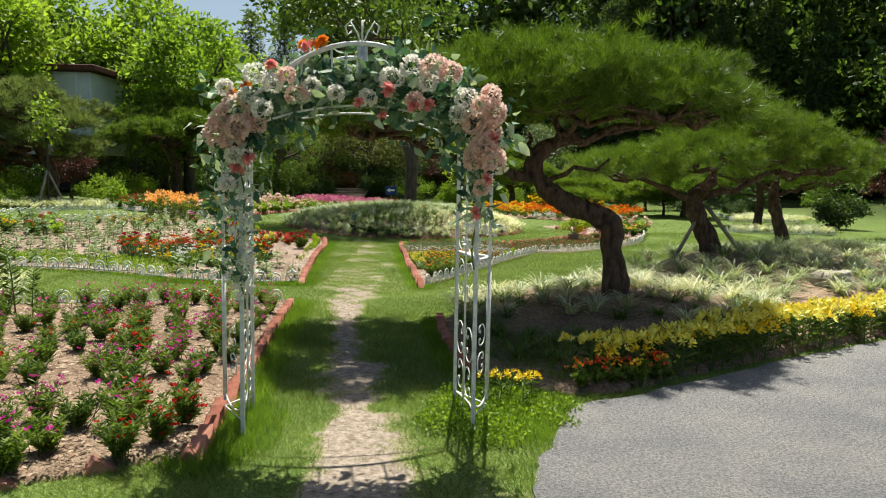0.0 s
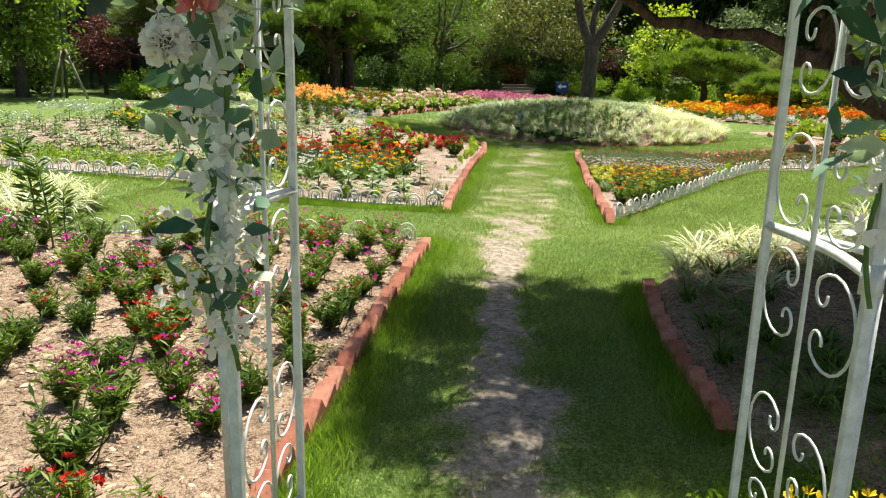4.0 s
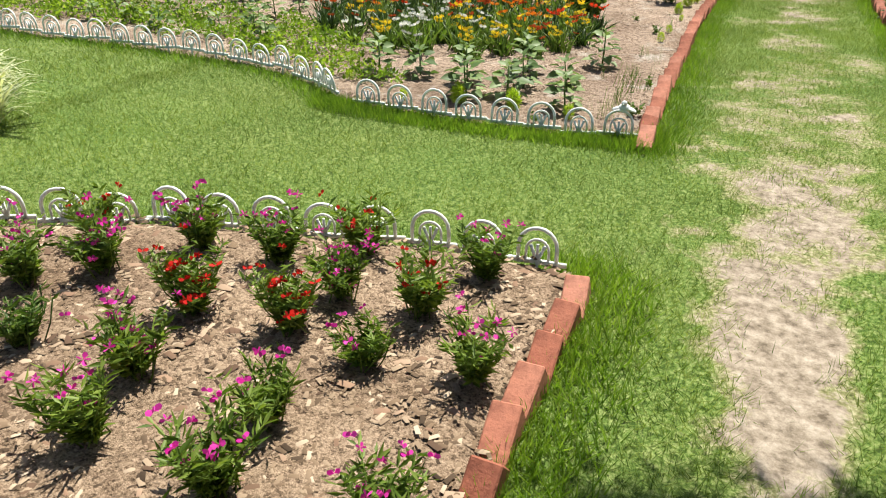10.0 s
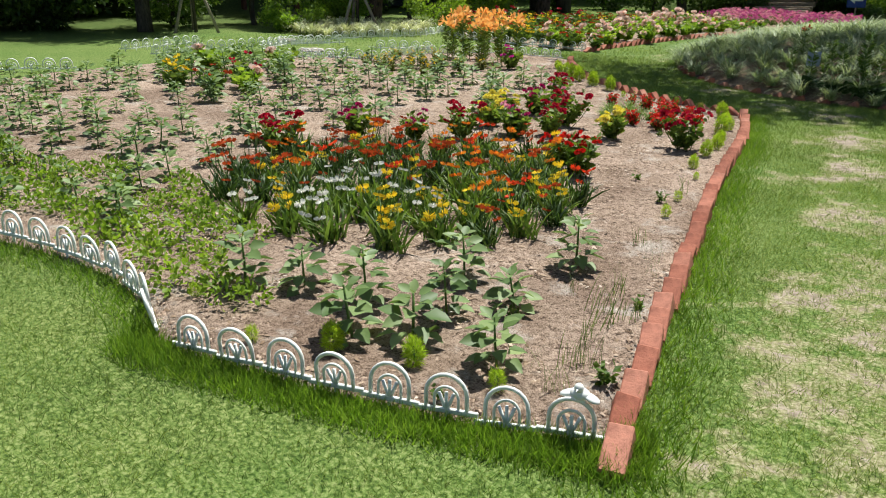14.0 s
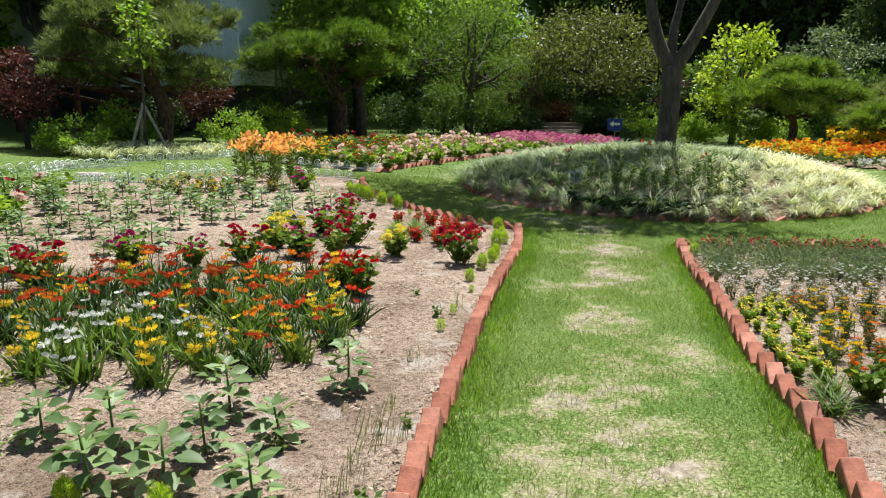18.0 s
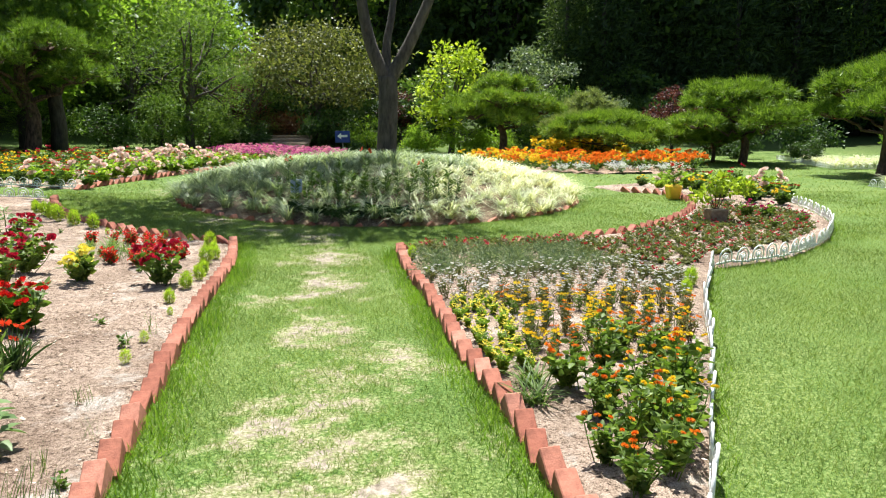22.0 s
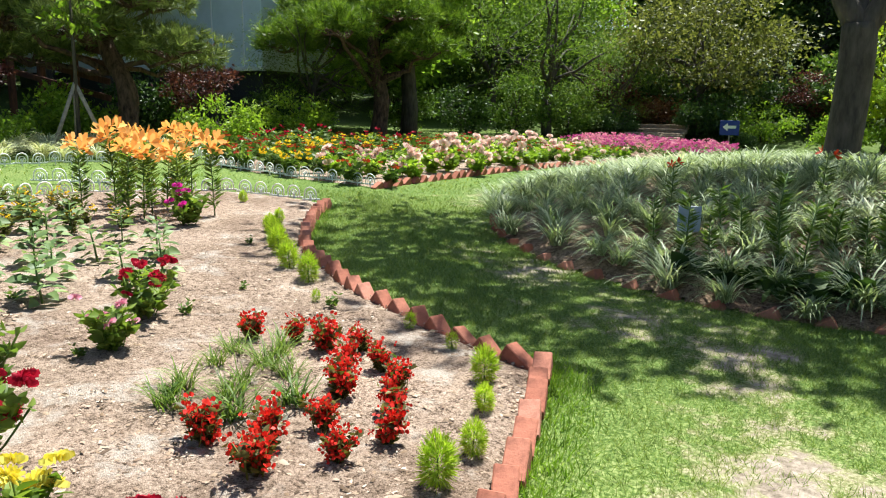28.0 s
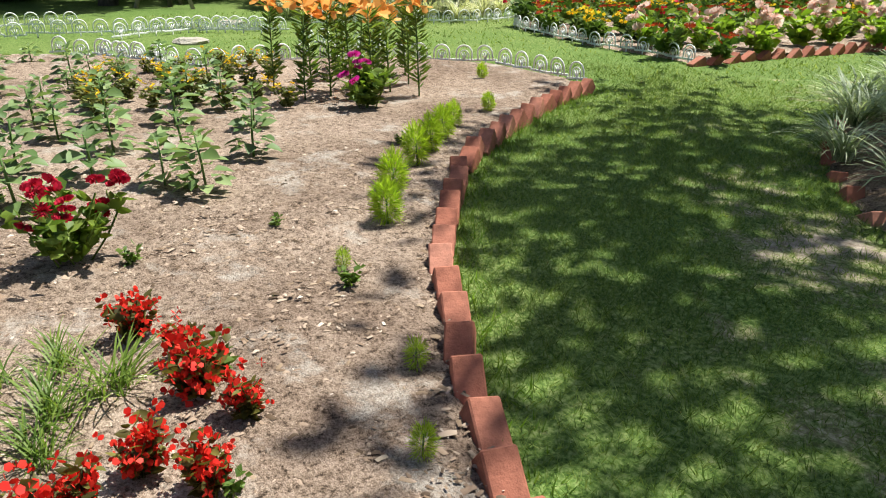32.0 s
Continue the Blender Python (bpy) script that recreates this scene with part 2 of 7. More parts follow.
LEAF_LIME = leafy("lime_leaves", (0.27, 0.42, 0.03), (0.42, 0.56, 0.05), (0.56, 0.68, 0.12), through_light=0.55)
LEAF_BRONZE = leafy("bronze_leaves", (0.05, 0.045, 0.014), (0.12, 0.11, 0.03), (0.22, 0.21, 0.06), through_light=0.35)
LEAF_OLIVE = leafy("olive_leaves", (0.07, 0.085, 0.026), (0.14, 0.155, 0.05), (0.22, 0.23, 0.09), through_light=0.4)
LEAF_GREY = leafy("grey_green_leaves", (0.10, 0.145, 0.085), (0.18, 0.235, 0.14), (0.31, 0.36, 0.24))
LEAF_GINKGO = leafy("ginkgo_leaves", (0.13, 0.22, 0.03), (0.22, 0.34, 0.05), (0.32, 0.44, 0.085), through_light=0.58, patch=0.4)
LEAF_SUNFLOWER = leafy("sunflower_leaves", (0.10, 0.17, 0.06), (0.17, 0.255, 0.10), (0.26, 0.345, 0.17))
LEAF_RED = leafy("wine_red_leaves", (0.04, 0.012, 0.018), (0.10, 0.03, 0.04), (0.18, 0.06, 0.07))
LEAF_RUST = leafy("rusty_leaves", (0.09, 0.035, 0.02), (0.18, 0.08, 0.045), (0.28, 0.15, 0.09))
LEAF_YELLOW = leafy("yellow_green_leaves", (0.20, 0.29, 0.02), (0.32, 0.42, 0.04), (0.45, 0.53, 0.08), through_light=0.45)
NEEDLES = leafy("pine_needles", (0.05, 0.10, 0.010), (0.12, 0.205, 0.022), (0.23, 0.33, 0.05), 0.45, 0.3, 0.3)
NEEDLES_FAR = leafy("garden_pine_needles", (0.07, 0.125, 0.016), (0.15, 0.245, 0.03), (0.26, 0.37, 0.06), 0.5, 0.35, 0.3)
NEEDLES_DARK = leafy("dusky_pine_needles", (0.09, 0.125, 0.05), (0.17, 0.215, 0.085), (0.27, 0.32, 0.13), 0.5, 0.42)
NEEDLES_WOOD = leafy("conifer_needles", (0.030, 0.056, 0.019), (0.066, 0.11, 0.035), (0.12, 0.18, 0.058), 0.55, 0.4)
CREAM_BLADES = leafy("cream_striped_blades", (0.33, 0.37, 0.22), (0.62, 0.63, 0.47), (0.84, 0.83, 0.72), 0.5, 0.3)
SILVER_BLADES = leafy("silver_green_blades", (0.15, 0.21, 0.11), (0.32, 0.39, 0.25), (0.60, 0.65, 0.52), 0.5, 0.38)
GARLAND_LEAF = leafy("silk_leaves", (0.03, 0.10, 0.07), (0.14, 0.26, 0.19), (0.62, 0.68, 0.60), 0.6, 0.25, patch=12)
P_MAGENTA = petals("magenta_petals", (0.55, 0.012, 0.26), (0.80, 0.07, 0.48))
P_RED = petals("red_petals", (0.42, 0.008, 0.006), (0.75, 0.03, 0.02))
P_CRIMSON = petals("crimson_petals", (0.30, 0.006, 0.025), (0.62, 0.02, 0.06))
P_BEGONIA = petals("begonia_petals", (0.60, 0.012, 0.008), (0.84, 0.05, 0.03))
P_WINE = petals("wine_petals", (0.28, 0.006, 0.06), (0.60, 0.03, 0.20))
P_SCARLET = petals("scarlet_petals", (0.60, 0.035, 0.012), (0.82, 0.10, 0.03))
P_ORANGE = petals("orange_petals", (0.80, 0.17, 0.012), (0.90, 0.36, 0.04))
P_YELLOW = petals("yellow_petals", (0.85, 0.52, 0.012), (0.90, 0.72, 0.06))
P_LEMON = petals("lemon_petals", (0.82, 0.68, 0.04), (0.92, 0.85, 0.22))
P_WHITE = petals("white_petals", (0.72, 0.71, 0.66), (0.86, 0.85, 0.82))
P_PINK = petals("pink_petals", (0.72, 0.22, 0.34), (0.85, 0.50, 0.60))
P_BLUSH = petals("blush_silk_petals", (0.80, 0.54, 0.46), (0.90, 0.76, 0.69), 0.4)
P_ROSE = petals("rose_silk_petals", (0.74, 0.17, 0.18), (0.86, 0.38, 0.36), 0.35)
P_IVORY = petals("ivory_silk_petals", (0.82, 0.78, 0.70), (0.90, 0.88, 0.84), 0.4)
P_APRICOT = petals("apricot_petals", (0.86, 0.32, 0.05), (0.92, 0.52, 0.16), 0.4)
P_PETUNIA = petals("petunia_petals", (0.48, 0.04, 0.24), (0.72, 0.20, 0.46))
P_RUST = petals("rust_red_petals", (0.30, 0.035, 0.012), (0.62, 0.12, 0.03))

# ---- mesh tools ----
rng = np.random.default_rng(7)


def terrain(x, y):
    """Height of the ground: it rises gently to the west and climbs to wooded banks far off."""
    x, y = np.asarray(x, float), np.asarray(y, float)
    h = 0.0225 * np.log1p(np.exp(np.minimum(2 * (-x - 2.2), 60)))
    far = np.maximum(0, np.maximum(np.maximum(y - 44, x - 20), -x - 20))
    return np.minimum(h, 0.9) + np.minimum(0.16 * far, 9.0)


def gz(x, y):
    return float(terrain(x, y))


def mesh_np(name, verts, faces, mats, index=None, smooth=False):
    """A mesh from arrays: verts (n, 3), faces (m, k)."""
    me = bpy.data.meshes.new(name)
    verts, faces = np.asarray(verts, np.float32), np.asarray(faces, np.int32)
    m, k = faces.shape
    me.vertices.add(len(verts))
    me.vertices.foreach_set("co", verts.ravel())
    me.loops.add(m * k)
    me.loops.foreach_set("vertex_index", faces.ravel())
    me.polygons.add(m)
    me.polygons.foreach_set("loop_start", np.arange(0, m * k, k, dtype=np.int32))
    for mat in mats if isinstance(mats, (list, tuple)) else [mats]:
        me.materials.append(mat)
    if index is not None:
        me.polygons.foreach_set("material_index", np.asarray(index, np.int32))
    if smooth:
        me.polygons.foreach_set("use_smooth", np.ones(m, bool))
    me.update(calc_edges=True)
    return me


def thing(name, x, y, z=None, label="", category="", group="", kind=""):
    ob = new(name)
    ob.empty_display_size = 0.1
    ob.location = (x, y, gz(x, y) if z is None else z)
    return tagged(ob, label, category, group, kind)


def child(name, me, parent, label="", m=None):
    ob = new(name, me)
    ob.parent = parent
    if m is not None:
        ob.matrix_basis = m
    return tagged(ob, label)


def bm_mesh(name, bm, mat, smooth=False):
    me = bpy.data.meshes.new(name)
    bm.to_mesh(me)
    bm.free()
    me.materials.append(mat)
    if smooth:
        me.polygons.foreach_set("use_smooth", np.ones(len(me.polygons), bool))
    return me


def part(name, bm, mat, parent, label="", smooth=False):
    return child(name, bm_mesh(name, bm, mat, smooth), parent, label)


def box_into(bm, size, m, bevel=0.0):
    got = bmesh.ops.create_cube(bm, size=1, matrix=m @ Matrix.Diagonal((*size, 1)))
    if bevel:
        edges = list({e for v in got["verts"] for e in v.link_edges})
        bmesh.ops.bevel(bm, geom=edges, offset=bevel, segments=1, affect="EDGES")


def box_mesh(name, size, mat, bevel=0.004, m=None):
    bm = bmesh.new()
    box_into(bm, size, m or Matrix(), bevel)
    return bm_mesh(name, bm, mat)


def tube_arrays(points, radii, sides=8, cap=True):
    """Vertices and quads of a tube along points."""
    pts, radii = np.asarray(points, float), np.broadcast_to(np.asarray(radii, float), (len(points),))
    d = np.gradient(pts, axis=0)
    d /= np.linalg.norm(d, axis=1)[:, None] + 1e-9
    u = np.zeros_like(d)
    side = np.cross(d[0], (1.0, 0.0, 0.0) if abs(d[0, 0]) < 0.8 else (0.0, 1.0, 0.0))
    for n in range(len(d)):     # carry the ring along without twisting
        side = side - d[n] * side.dot(d[n])
        side = side / (np.linalg.norm(side) + 1e-9)
        u[n] = side
    w = np.cross(d, u)
    a = np.linspace(0, 2 * np.pi, sides, endpoint=False)
    ring = np.cos(a)[None, :, None] * u[:, None] + np.sin(a)[None, :, None] * w[:, None]
    v = (pts[:, None] + ring * radii[:, None, None]).reshape(-1, 3)
    i = np.arange(len(pts) - 1)[:, None] * sides
    j = np.arange(sides)[None]
    k = (j + 1) % sides
    f = np.stack([i + j, i + k, i + sides + k, i + sides + j], -1).reshape(-1, 4)
    if cap:
        n = len(v)
        v = np.vstack([v, pts[:1], pts[-1:]])
        e = (len(pts) - 1) * sides
        lo = np.stack([np.full(sides, n), k[0], j[0], j[0]], -1)
        hi = np.stack([np.full(sides, n + 1), e + j[0], e + k[0], e + k[0]], -1)
        tri = np.vstack([lo[:, :3], hi[:, :3]])
        return v, f, tri
    return v, f, np.zeros((0, 3), int)


def join(chunks):
    """Stack (verts, triangles) chunks into one."""
    vs, fs, n = [], [], 0
    for v, f in chunks:
        vs.append(v)
        fs.append(np.asarray(f) + n)
        n += len(v)
    return np.vstack(vs), np.vstack(fs)


def tube_tris(points, radii, sides=8):
    v, q, t = tube_arrays(points, radii, sides)
    return v, np.vstack([q[:, [0, 1, 2]], q[:, [0, 2, 3]], t])


def tubes_mesh(name, runs, mat, sides=8, smooth=True):
    v, f = join([tube_tris(p, r, sides) for p, r in runs])
    return mesh_np(name, v, f, mat, smooth=smooth)


def smooth_line(pts, n):
    """Catmull-Rom through pts, n points a span."""
    p = np.asarray(pts, float)
    p = np.vstack([2 * p[0] - p[1], p, 2 * p[-1] - p[-2]])
    out = []
    for i in range(1, len(p) - 2):
        t = np.linspace(0, 1, n, endpoint=False)[:, None]
        a, b, c, d = p[i - 1], p[i], p[i + 1], p[i + 2]
        out.append(0.5 * (2 * b + (c - a) * t + (2 * a - 5 * b + 4 * c - d) * t ** 2 + (3 * b - a - 3 * c + d) * t ** 3))
    return np.vstack(out + [p[-2:-1]])


def along(pts, step, start=0.0):
    """Points at even steps along a line, with headings in radians."""
    p = np.asarray(pts, float)
    s = np.r_[0, np.cumsum(np.linalg.norm(np.diff(p, axis=0), axis=1))]
    at = np.arange(start, s[-1], step)
    xy = np.stack([np.interp(at, s, p[:, i]) for i in range(2)], -1)
    ah = np.stack([np.interp(np.minimum(at + 0.04, s[-1]), s, p[:, i]) - np.interp(np.maximum(at - 0.04, 0), s, p[:, i]) for i in range(2)], -1)
    return [(x, y, math.atan2(b, a)) for (x, y), (a, b) in zip(xy, ah)]


def inside(poly, x, y):
    x, y = np.asarray(x, float), np.asarray(y, float)
    r = np.zeros(x.shape, bool)
    p = np.asarray(poly, float)
    for (x0, y0), (x1, y1) in zip(p, np.roll(p, -1, 0)):
        cut = ((y0 > y) != (y1 > y)) & (x < (x1 - x0) * (y - y0) / (y1 - y0 + 1e-12) + x0)
        r ^= cut
    return r


def frames(d, spin):
    """Rotation matrices whose y axis is d, turned about it by spin."""
    d = d / (np.linalg.norm(d, axis=1)[:, None] + 1e-9)
    ref = np.where(np.abs(d[:, 2:3]) > 0.95, np.array([[1.0, 0, 0]]), np.array([[0, 0, 1.0]]))
    s = np.cross(d, ref)
    s /= np.linalg.norm(s, axis=1)[:, None] + 1e-9
    w = np.cross(s, d)
    c, n = np.cos(spin)[:, None], np.sin(spin)[:, None]
    x, z = c * s + n * w, c * w - n * s
    return np.stack([x, d, z], -1)


def scatter(shape, spots, dirs, sizes, spin=None, widths=None):
    """Copies of a shape (verts, triangles; it grows along +y) at spots, pointing along dirs."""
    v, f = shape
    n = len(spots)
    spin = rng.uniform(0, 6.28, n) if spin is None else spin
    r = frames(np.asarray(dirs, float), spin)
    sizes = np.broadcast_to(np.asarray(sizes, float), (n,))
    k = np.ones((n, 3)) * sizes[:, None]
    if widths is not None:
        k[:, 0] = widths
    vv = np.einsum("nij,nkj->nki", r, v[None] * k[:, None]) + np.asarray(spots)[:, None]
    ff = f[None] + (np.arange(n) * len(v))[:, None, None]
    return vv.reshape(-1, 3), ff.reshape(-1, 3)


LEAF = (np.array([(0, 0, 0), (0.26, 0.35, 0.07), (0.17, 0.72, 0.03), (0, 1, -0.06), (-0.17, 0.72, 0.03), (-0.26, 0.35, 0.07), (0, 0.5, 0.0)], float),
        np.array([(0, 1, 6), (1, 2, 6), (2, 3, 6), (3, 4, 6), (4, 5, 6), (5, 0, 6)]))
LEAF_SMALL = (np.array([(0, 0, 0), (0.27, 0.5, 0.08), (0, 1, 0), (-0.27, 0.5, 0.08)], float), np.array([(0, 1, 2), (0, 2, 3)]))
LEAF_NARROW = (np.array([(0, 0, 0), (0.09, 0.45, 0.04), (0, 1, -0.1), (-0.09, 0.45, 0.04)], float), np.array([(0, 1, 2), (0, 2, 3)]))
LEAF_HAIR = (np.array([(0, 0, 0), (0.045, 0.4, 0.02), (0, 1, -0.05), (-0.045, 0.4, 0.02)], float), np.array([(0, 1, 2), (0, 2, 3)]))
LEAF_FINE = (np.array([(0, 0, 0), (0.115, 0.45, 0.05), (0, 1, -0.05), (-0.115, 0.45, 0.05)], float), np.array([(0, 1, 2), (0, 2, 3)]))
BLADE = (np.array([(-0.5, 0, 0), (0.5, 0, 0), (0.1, 1, 0.18)], float), np.array([(0, 1, 2)]))
PETAL = (np.array([(0, 0, 0), (0.22, 0.55, 0.08), (0.12, 0.95, 0.1), (-0.12, 0.95, 0.1), (-0.22, 0.55, 0.08)], float), np.array([(0, 1, 2), (0, 2, 3), (0, 3, 4)]))


def arc_blade(bend=0.9, segs=4, width=0.03):
    """A strap leaf that rises and arches over; it starts along +y and droops to -z."""
    t = np.linspace(0, 1, segs + 1)
    a = bend * t ** 1.3 * 1.6
    y = np.r_[0, np.cumsum(np.cos((a[:-1] + a[1:]) / 2))] / segs
    z = -np.r_[0, np.cumsum(np.sin((a[:-1] + a[1:]) / 2))] / segs
    w = width * np.sqrt(np.maximum(1 - t, 0)) * (0.7 + 0.6 * t)
    v = np.vstack([[(-w_, y_, z_), (w_, y_, z_)] for w_, y_, z_ in zip(w, y, z)])
    f = np.vstack([[(2 * i, 2 * i + 1, 2 * i + 3), (2 * i, 2 * i + 3, 2 * i + 2)] for i in range(segs)])
    return v, f


def daisy(petals_n=8, lift=0.25, width=1.0, rows=1):
    """An open flower facing +y, radius 1."""
    vs = []
    for r in range(rows):
        a = np.arange(petals_n) * 2 * np.pi / petals_n + r * 0.4
        d = np.stack([np.cos(a), np.full(petals_n, lift + 0.45 * r), np.sin(a)], -1)
        spin = np.full(petals_n, 0.0)
        v, f = PETAL
        rot = frames(d, spin)
        k = np.array([width, 1, 1]) * (1 - 0.22 * r)
        vv = np.einsum("nij,nkj->nki", rot, (v * k)[None].repeat(petals_n, 0))
        vs.append((vv.reshape(-1, 3), (f[None] + (np.arange(petals_n) * len(v))[:, None, None]).reshape(-1, 3)))
    return join(vs)


DAISY = daisy(12, 0.18, 0.95)
DAISY5 = daisy(5, 0.3, 1.7)
FLORET4 = daisy(4, 0.2, 2.1)
ROSETTE = daisy(8, 0.25, 1.5, 3)
LILY = daisy(6, 0.75, 1.05)
POMPON = daisy(13, 0.1, 1.15, 4)


def ball_dirs(n, up=-1.0):
    """Directions over a sphere, none lower than up."""
    z = rng.uniform(up, 1, n)
    a = rng.uniform(0, 2 * np.pi, n)
    r = np.sqrt(np.maximum(1 - z * z, 0))
    return np.stack([r * np.cos(a), r * np.sin(a), z], -1)


def blob_leaves(shape, centres, radii, per, size, flat=0.8, out=0.6, up=-0.5, rough=0.25):
    """Leaves over the surface and inside of clumps; radii (n,) or (n, 3)."""
    vs = []
    for c, r in zip(np.asarray(centres, float), radii):
        d = ball_dirs(per, up)
        k = 1 + rng.normal(0, rough, per)
        k = np.where(rng.random(per) < 0.3, rng.uniform(0.3, 1, per), k)
        spots = c + d * (np.asarray(r) * k[:, None] if np.ndim(r) else r * k[:, None]) * np.array([1, 1, flat])
        dirs = d * out + rng.normal(0, 0.6, (per, 3)) + np.array([0, 0, -0.1])
        vs.append(scatter(shape, spots, dirs, size * rng.uniform(0.6, 1.3, per)))
    return join(vs)


def spread(n, poly, gap, tries=40, seed=1, fn=None):
    """Up to n places in a polygon, no two nearer than gap."""
    g = np.random.default_rng(seed)
    p = np.asarray(poly)
    lo, hi = p.min(0), p.max(0)
    out = []
    for _ in range(n * tries):
        q = g.uniform(lo, hi)
        if inside(poly, q[0], q[1]) and (fn is None or fn(*q)) and all((q[0] - a) ** 2 + (q[1] - b) ** 2 > gap * gap for a, b in out):
            out.append((q[0], q[1]))
            if len(out) >= n:
                break
    return out

# ---- plan ----
A_RIGHT = [(-1.45, 4.1), (-1.61, 5.6), (-1.67, 6.3), (-1.78, 7.3), (-1.87, 8.3), (-1.945, 9.2)]
A_FENCE = [(-2.04, 9.27), (-2.17, 9.26), (-2.61, 9.2), (-3.0, 9.05), (-3.35, 8.93), (-3.7, 8.81), (-4.19, 8.48), (-4.6, 8.25), (-5.3, 7.9)]
A_FRONT = [(-1.45, 4.05), (-1.8, 3.95), (-2.1, 3.7), (-2.9, 3.35), (-4.2, 3.1), (-6.5, 2.8)]
BED_A = A_RIGHT + A_FENCE + [(-6.6, 7.6), (-8.5, 6.8), (-8.5, 2.8)] + A_FRONT[::-1]
B_RIGHT = [(-2.15, 10.95), (-2.24, 11.6), (-2.31, 12.3), (-2.4, 13.1), (-2.56, 14.5), (-2.61, 15.2), (-2.67, 16.2), (-2.78, 17.2), (-2.92, 17.92)]
B_ARC = smooth_line([(-2.92, 17.92), (-3.12, 17.98), (-3.37, 18.1), (-3.69, 18.27), (-4.02, 18.47), (-4.4, 18.7), (-4.87, 19.1), (-5.46, 19.7), (-6.0, 20.58), (-6.38, 21.35), (-6.5, 21.75)], 3)
B_FENCE = smooth_line([(-2.2, 10.98), (-2.63, 10.88), (-3.05, 10.8), (-3.45, 10.74), (-3.84, 10.69), (-4.08, 10.68)], 3)
B_FENCE_W = smooth_line([(-4.1, 10.7), (-4.42, 10.9), (-4.7, 10.99), (-4.97, 11.05), (-5.51, 11.06), (-6.4, 10.95), (-7.6, 10.75), (-9.2, 10.6)], 3)
B_FENCE_N = smooth_line([(-6.75, 21.95), (-7.5, 21.9), (-8.1, 21.75), (-8.8, 20.9), (-9.1, 20.1), (-9.05, 19.4), (-9.8, 19.0), (-10.15, 18.8)], 3)
BED_B = B_RIGHT + [tuple(p) for p in B_ARC[1:]] + [tuple(p) for p in B_FENCE_N[1:]] + [(-11.2, 17.2), (-11.4, 15.0), (-11.2, 12.2), (-9.6, 10.7)] + [tuple(p) for p in B_FENCE_W[::-1][1:]] + [tuple(p) for p in B_FENCE[::-1][1:]]
C_LEFT = [(-0.34, 10.95), (-0.46, 12.04), (-0.54, 12.8), (-0.68, 13.85), (-0.82, 15.4), (-0.9, 16.0), (-0.98, 16.9), (-1.0, 17.6)]
C_ARC = smooth_line([(-1.0, 17.6), (-0.6, 17.63), (-0.1, 17.68), (0.37, 17.83), (1.31, 18.24), (2.24, 18.93), (3.0, 19.75), (3.6, 20.63), (4.15, 21.8), (4.41, 23.1), (4.25, 23.85), (3.73, 24.35)], 3)
C_FENCE = smooth_line([(-0.28, 11.1), (0.06, 11.84), (0.45, 12.72), (0.85, 13.6), (1.3, 14.75), (1.7, 15.58), (2.08, 16.33)], 3)
C_FENCE_E = smooth_line([(2.13, 16.37), (2.6, 16.55), (3.2, 16.88), (4.08, 17.73), (4.65, 18.5), (5.04, 19.13), (5.45, 20.1), (5.8, 21.23), (6.32, 23.42), (6.6, 24.8)], 3)
BED_C = C_LEFT + [tuple(p) for p in C_ARC[1:]] + [(3.4, 25.4), (5.2, 26.2), (6.5, 25.6)] + [tuple(p) for p in C_FENCE_E[::-1]] + [tuple(p) for p in C_FENCE[::-1]]
D_LEFT = [(0.2, 6.2), (0.07, 7.0), (0.0, 7.6), (-0.04, 8.3)]
BED_D = D_LEFT + [(0.25, 9.2), (1.1, 10.6), (2.6, 12.0), (4.3, 13.6), (6.3, 15.8), (8.5, 17.4), (10.5, 16.8), (10.2, 13.2), (8.2, 10.3), (6.4, 8.9), (4.76, 7.85), (3.32, 6.95), (2.26, 6.25), (1.4, 5.62), (0.9, 5.5)]
D_HEDGE = [(1.25, 5.95), (2.1, 6.3), (3.2, 7.0), (4.7, 8.0), (6.3, 9.05), (7.9, 10.2)]
ROAD_EDGE = [(0.35, -6), (0.4, 1.5), (0.5, 3.7), (0.72, 4.43), (0.93, 5.13), (1.5, 5.5), (2.2, 5.98), (3.27, 6.75), (4.63, 7.6), (6.4, 8.7), (8.6, 10.3), (13, 14.5), (30, 26)]
ISLAND_C, ISLAND_R = (-1.25, 23.75), (3.7, 4.12)
E_BRICK = [(-6.92, 23.74), (-6.8, 24.7), (-6.6, 26.1), (-6.35, 27.6), (-5.9, 29.5), (-5.2, 31.5)]
E_FENCE = smooth_line([(-6.95, 23.75), (-7.76, 23.85), (-8.44, 23.8), (-9.33, 24.0), (-10.4, 24.3), (-11.3, 25.6)], 3)
BED_E = E_BRICK + [(-4.8, 33.0), (-6.6, 34.0), (-9.5, 32.5), (-11.8, 29.0)] + [tuple(p) for p in E_FENCE[::-1]]
BED_PINK = [(-7.4, 36.2), (-6.2, 34.6), (-4.2, 34.6), (-2.7, 36.0), (-3.2, 39.5), (-6.8, 39.8)]
BED_ORANGE = [(2.6, 31.0), (4.4, 29.6), (6.8, 29.2), (8.3, 31.0), (8.2, 33.2), (5.6, 34.6), (3.4, 37.0), (1.4, 35.5)]


def island_height(x, y):
    u = ((np.asarray(x) - ISLAND_C[0]) / ISLAND_R[0]) ** 2 + ((np.asarray(y) - ISLAND_C[1]) / ISLAND_R[1]) ** 2
    return 0.62 * np.maximum(0, 1 - u) ** 0.8


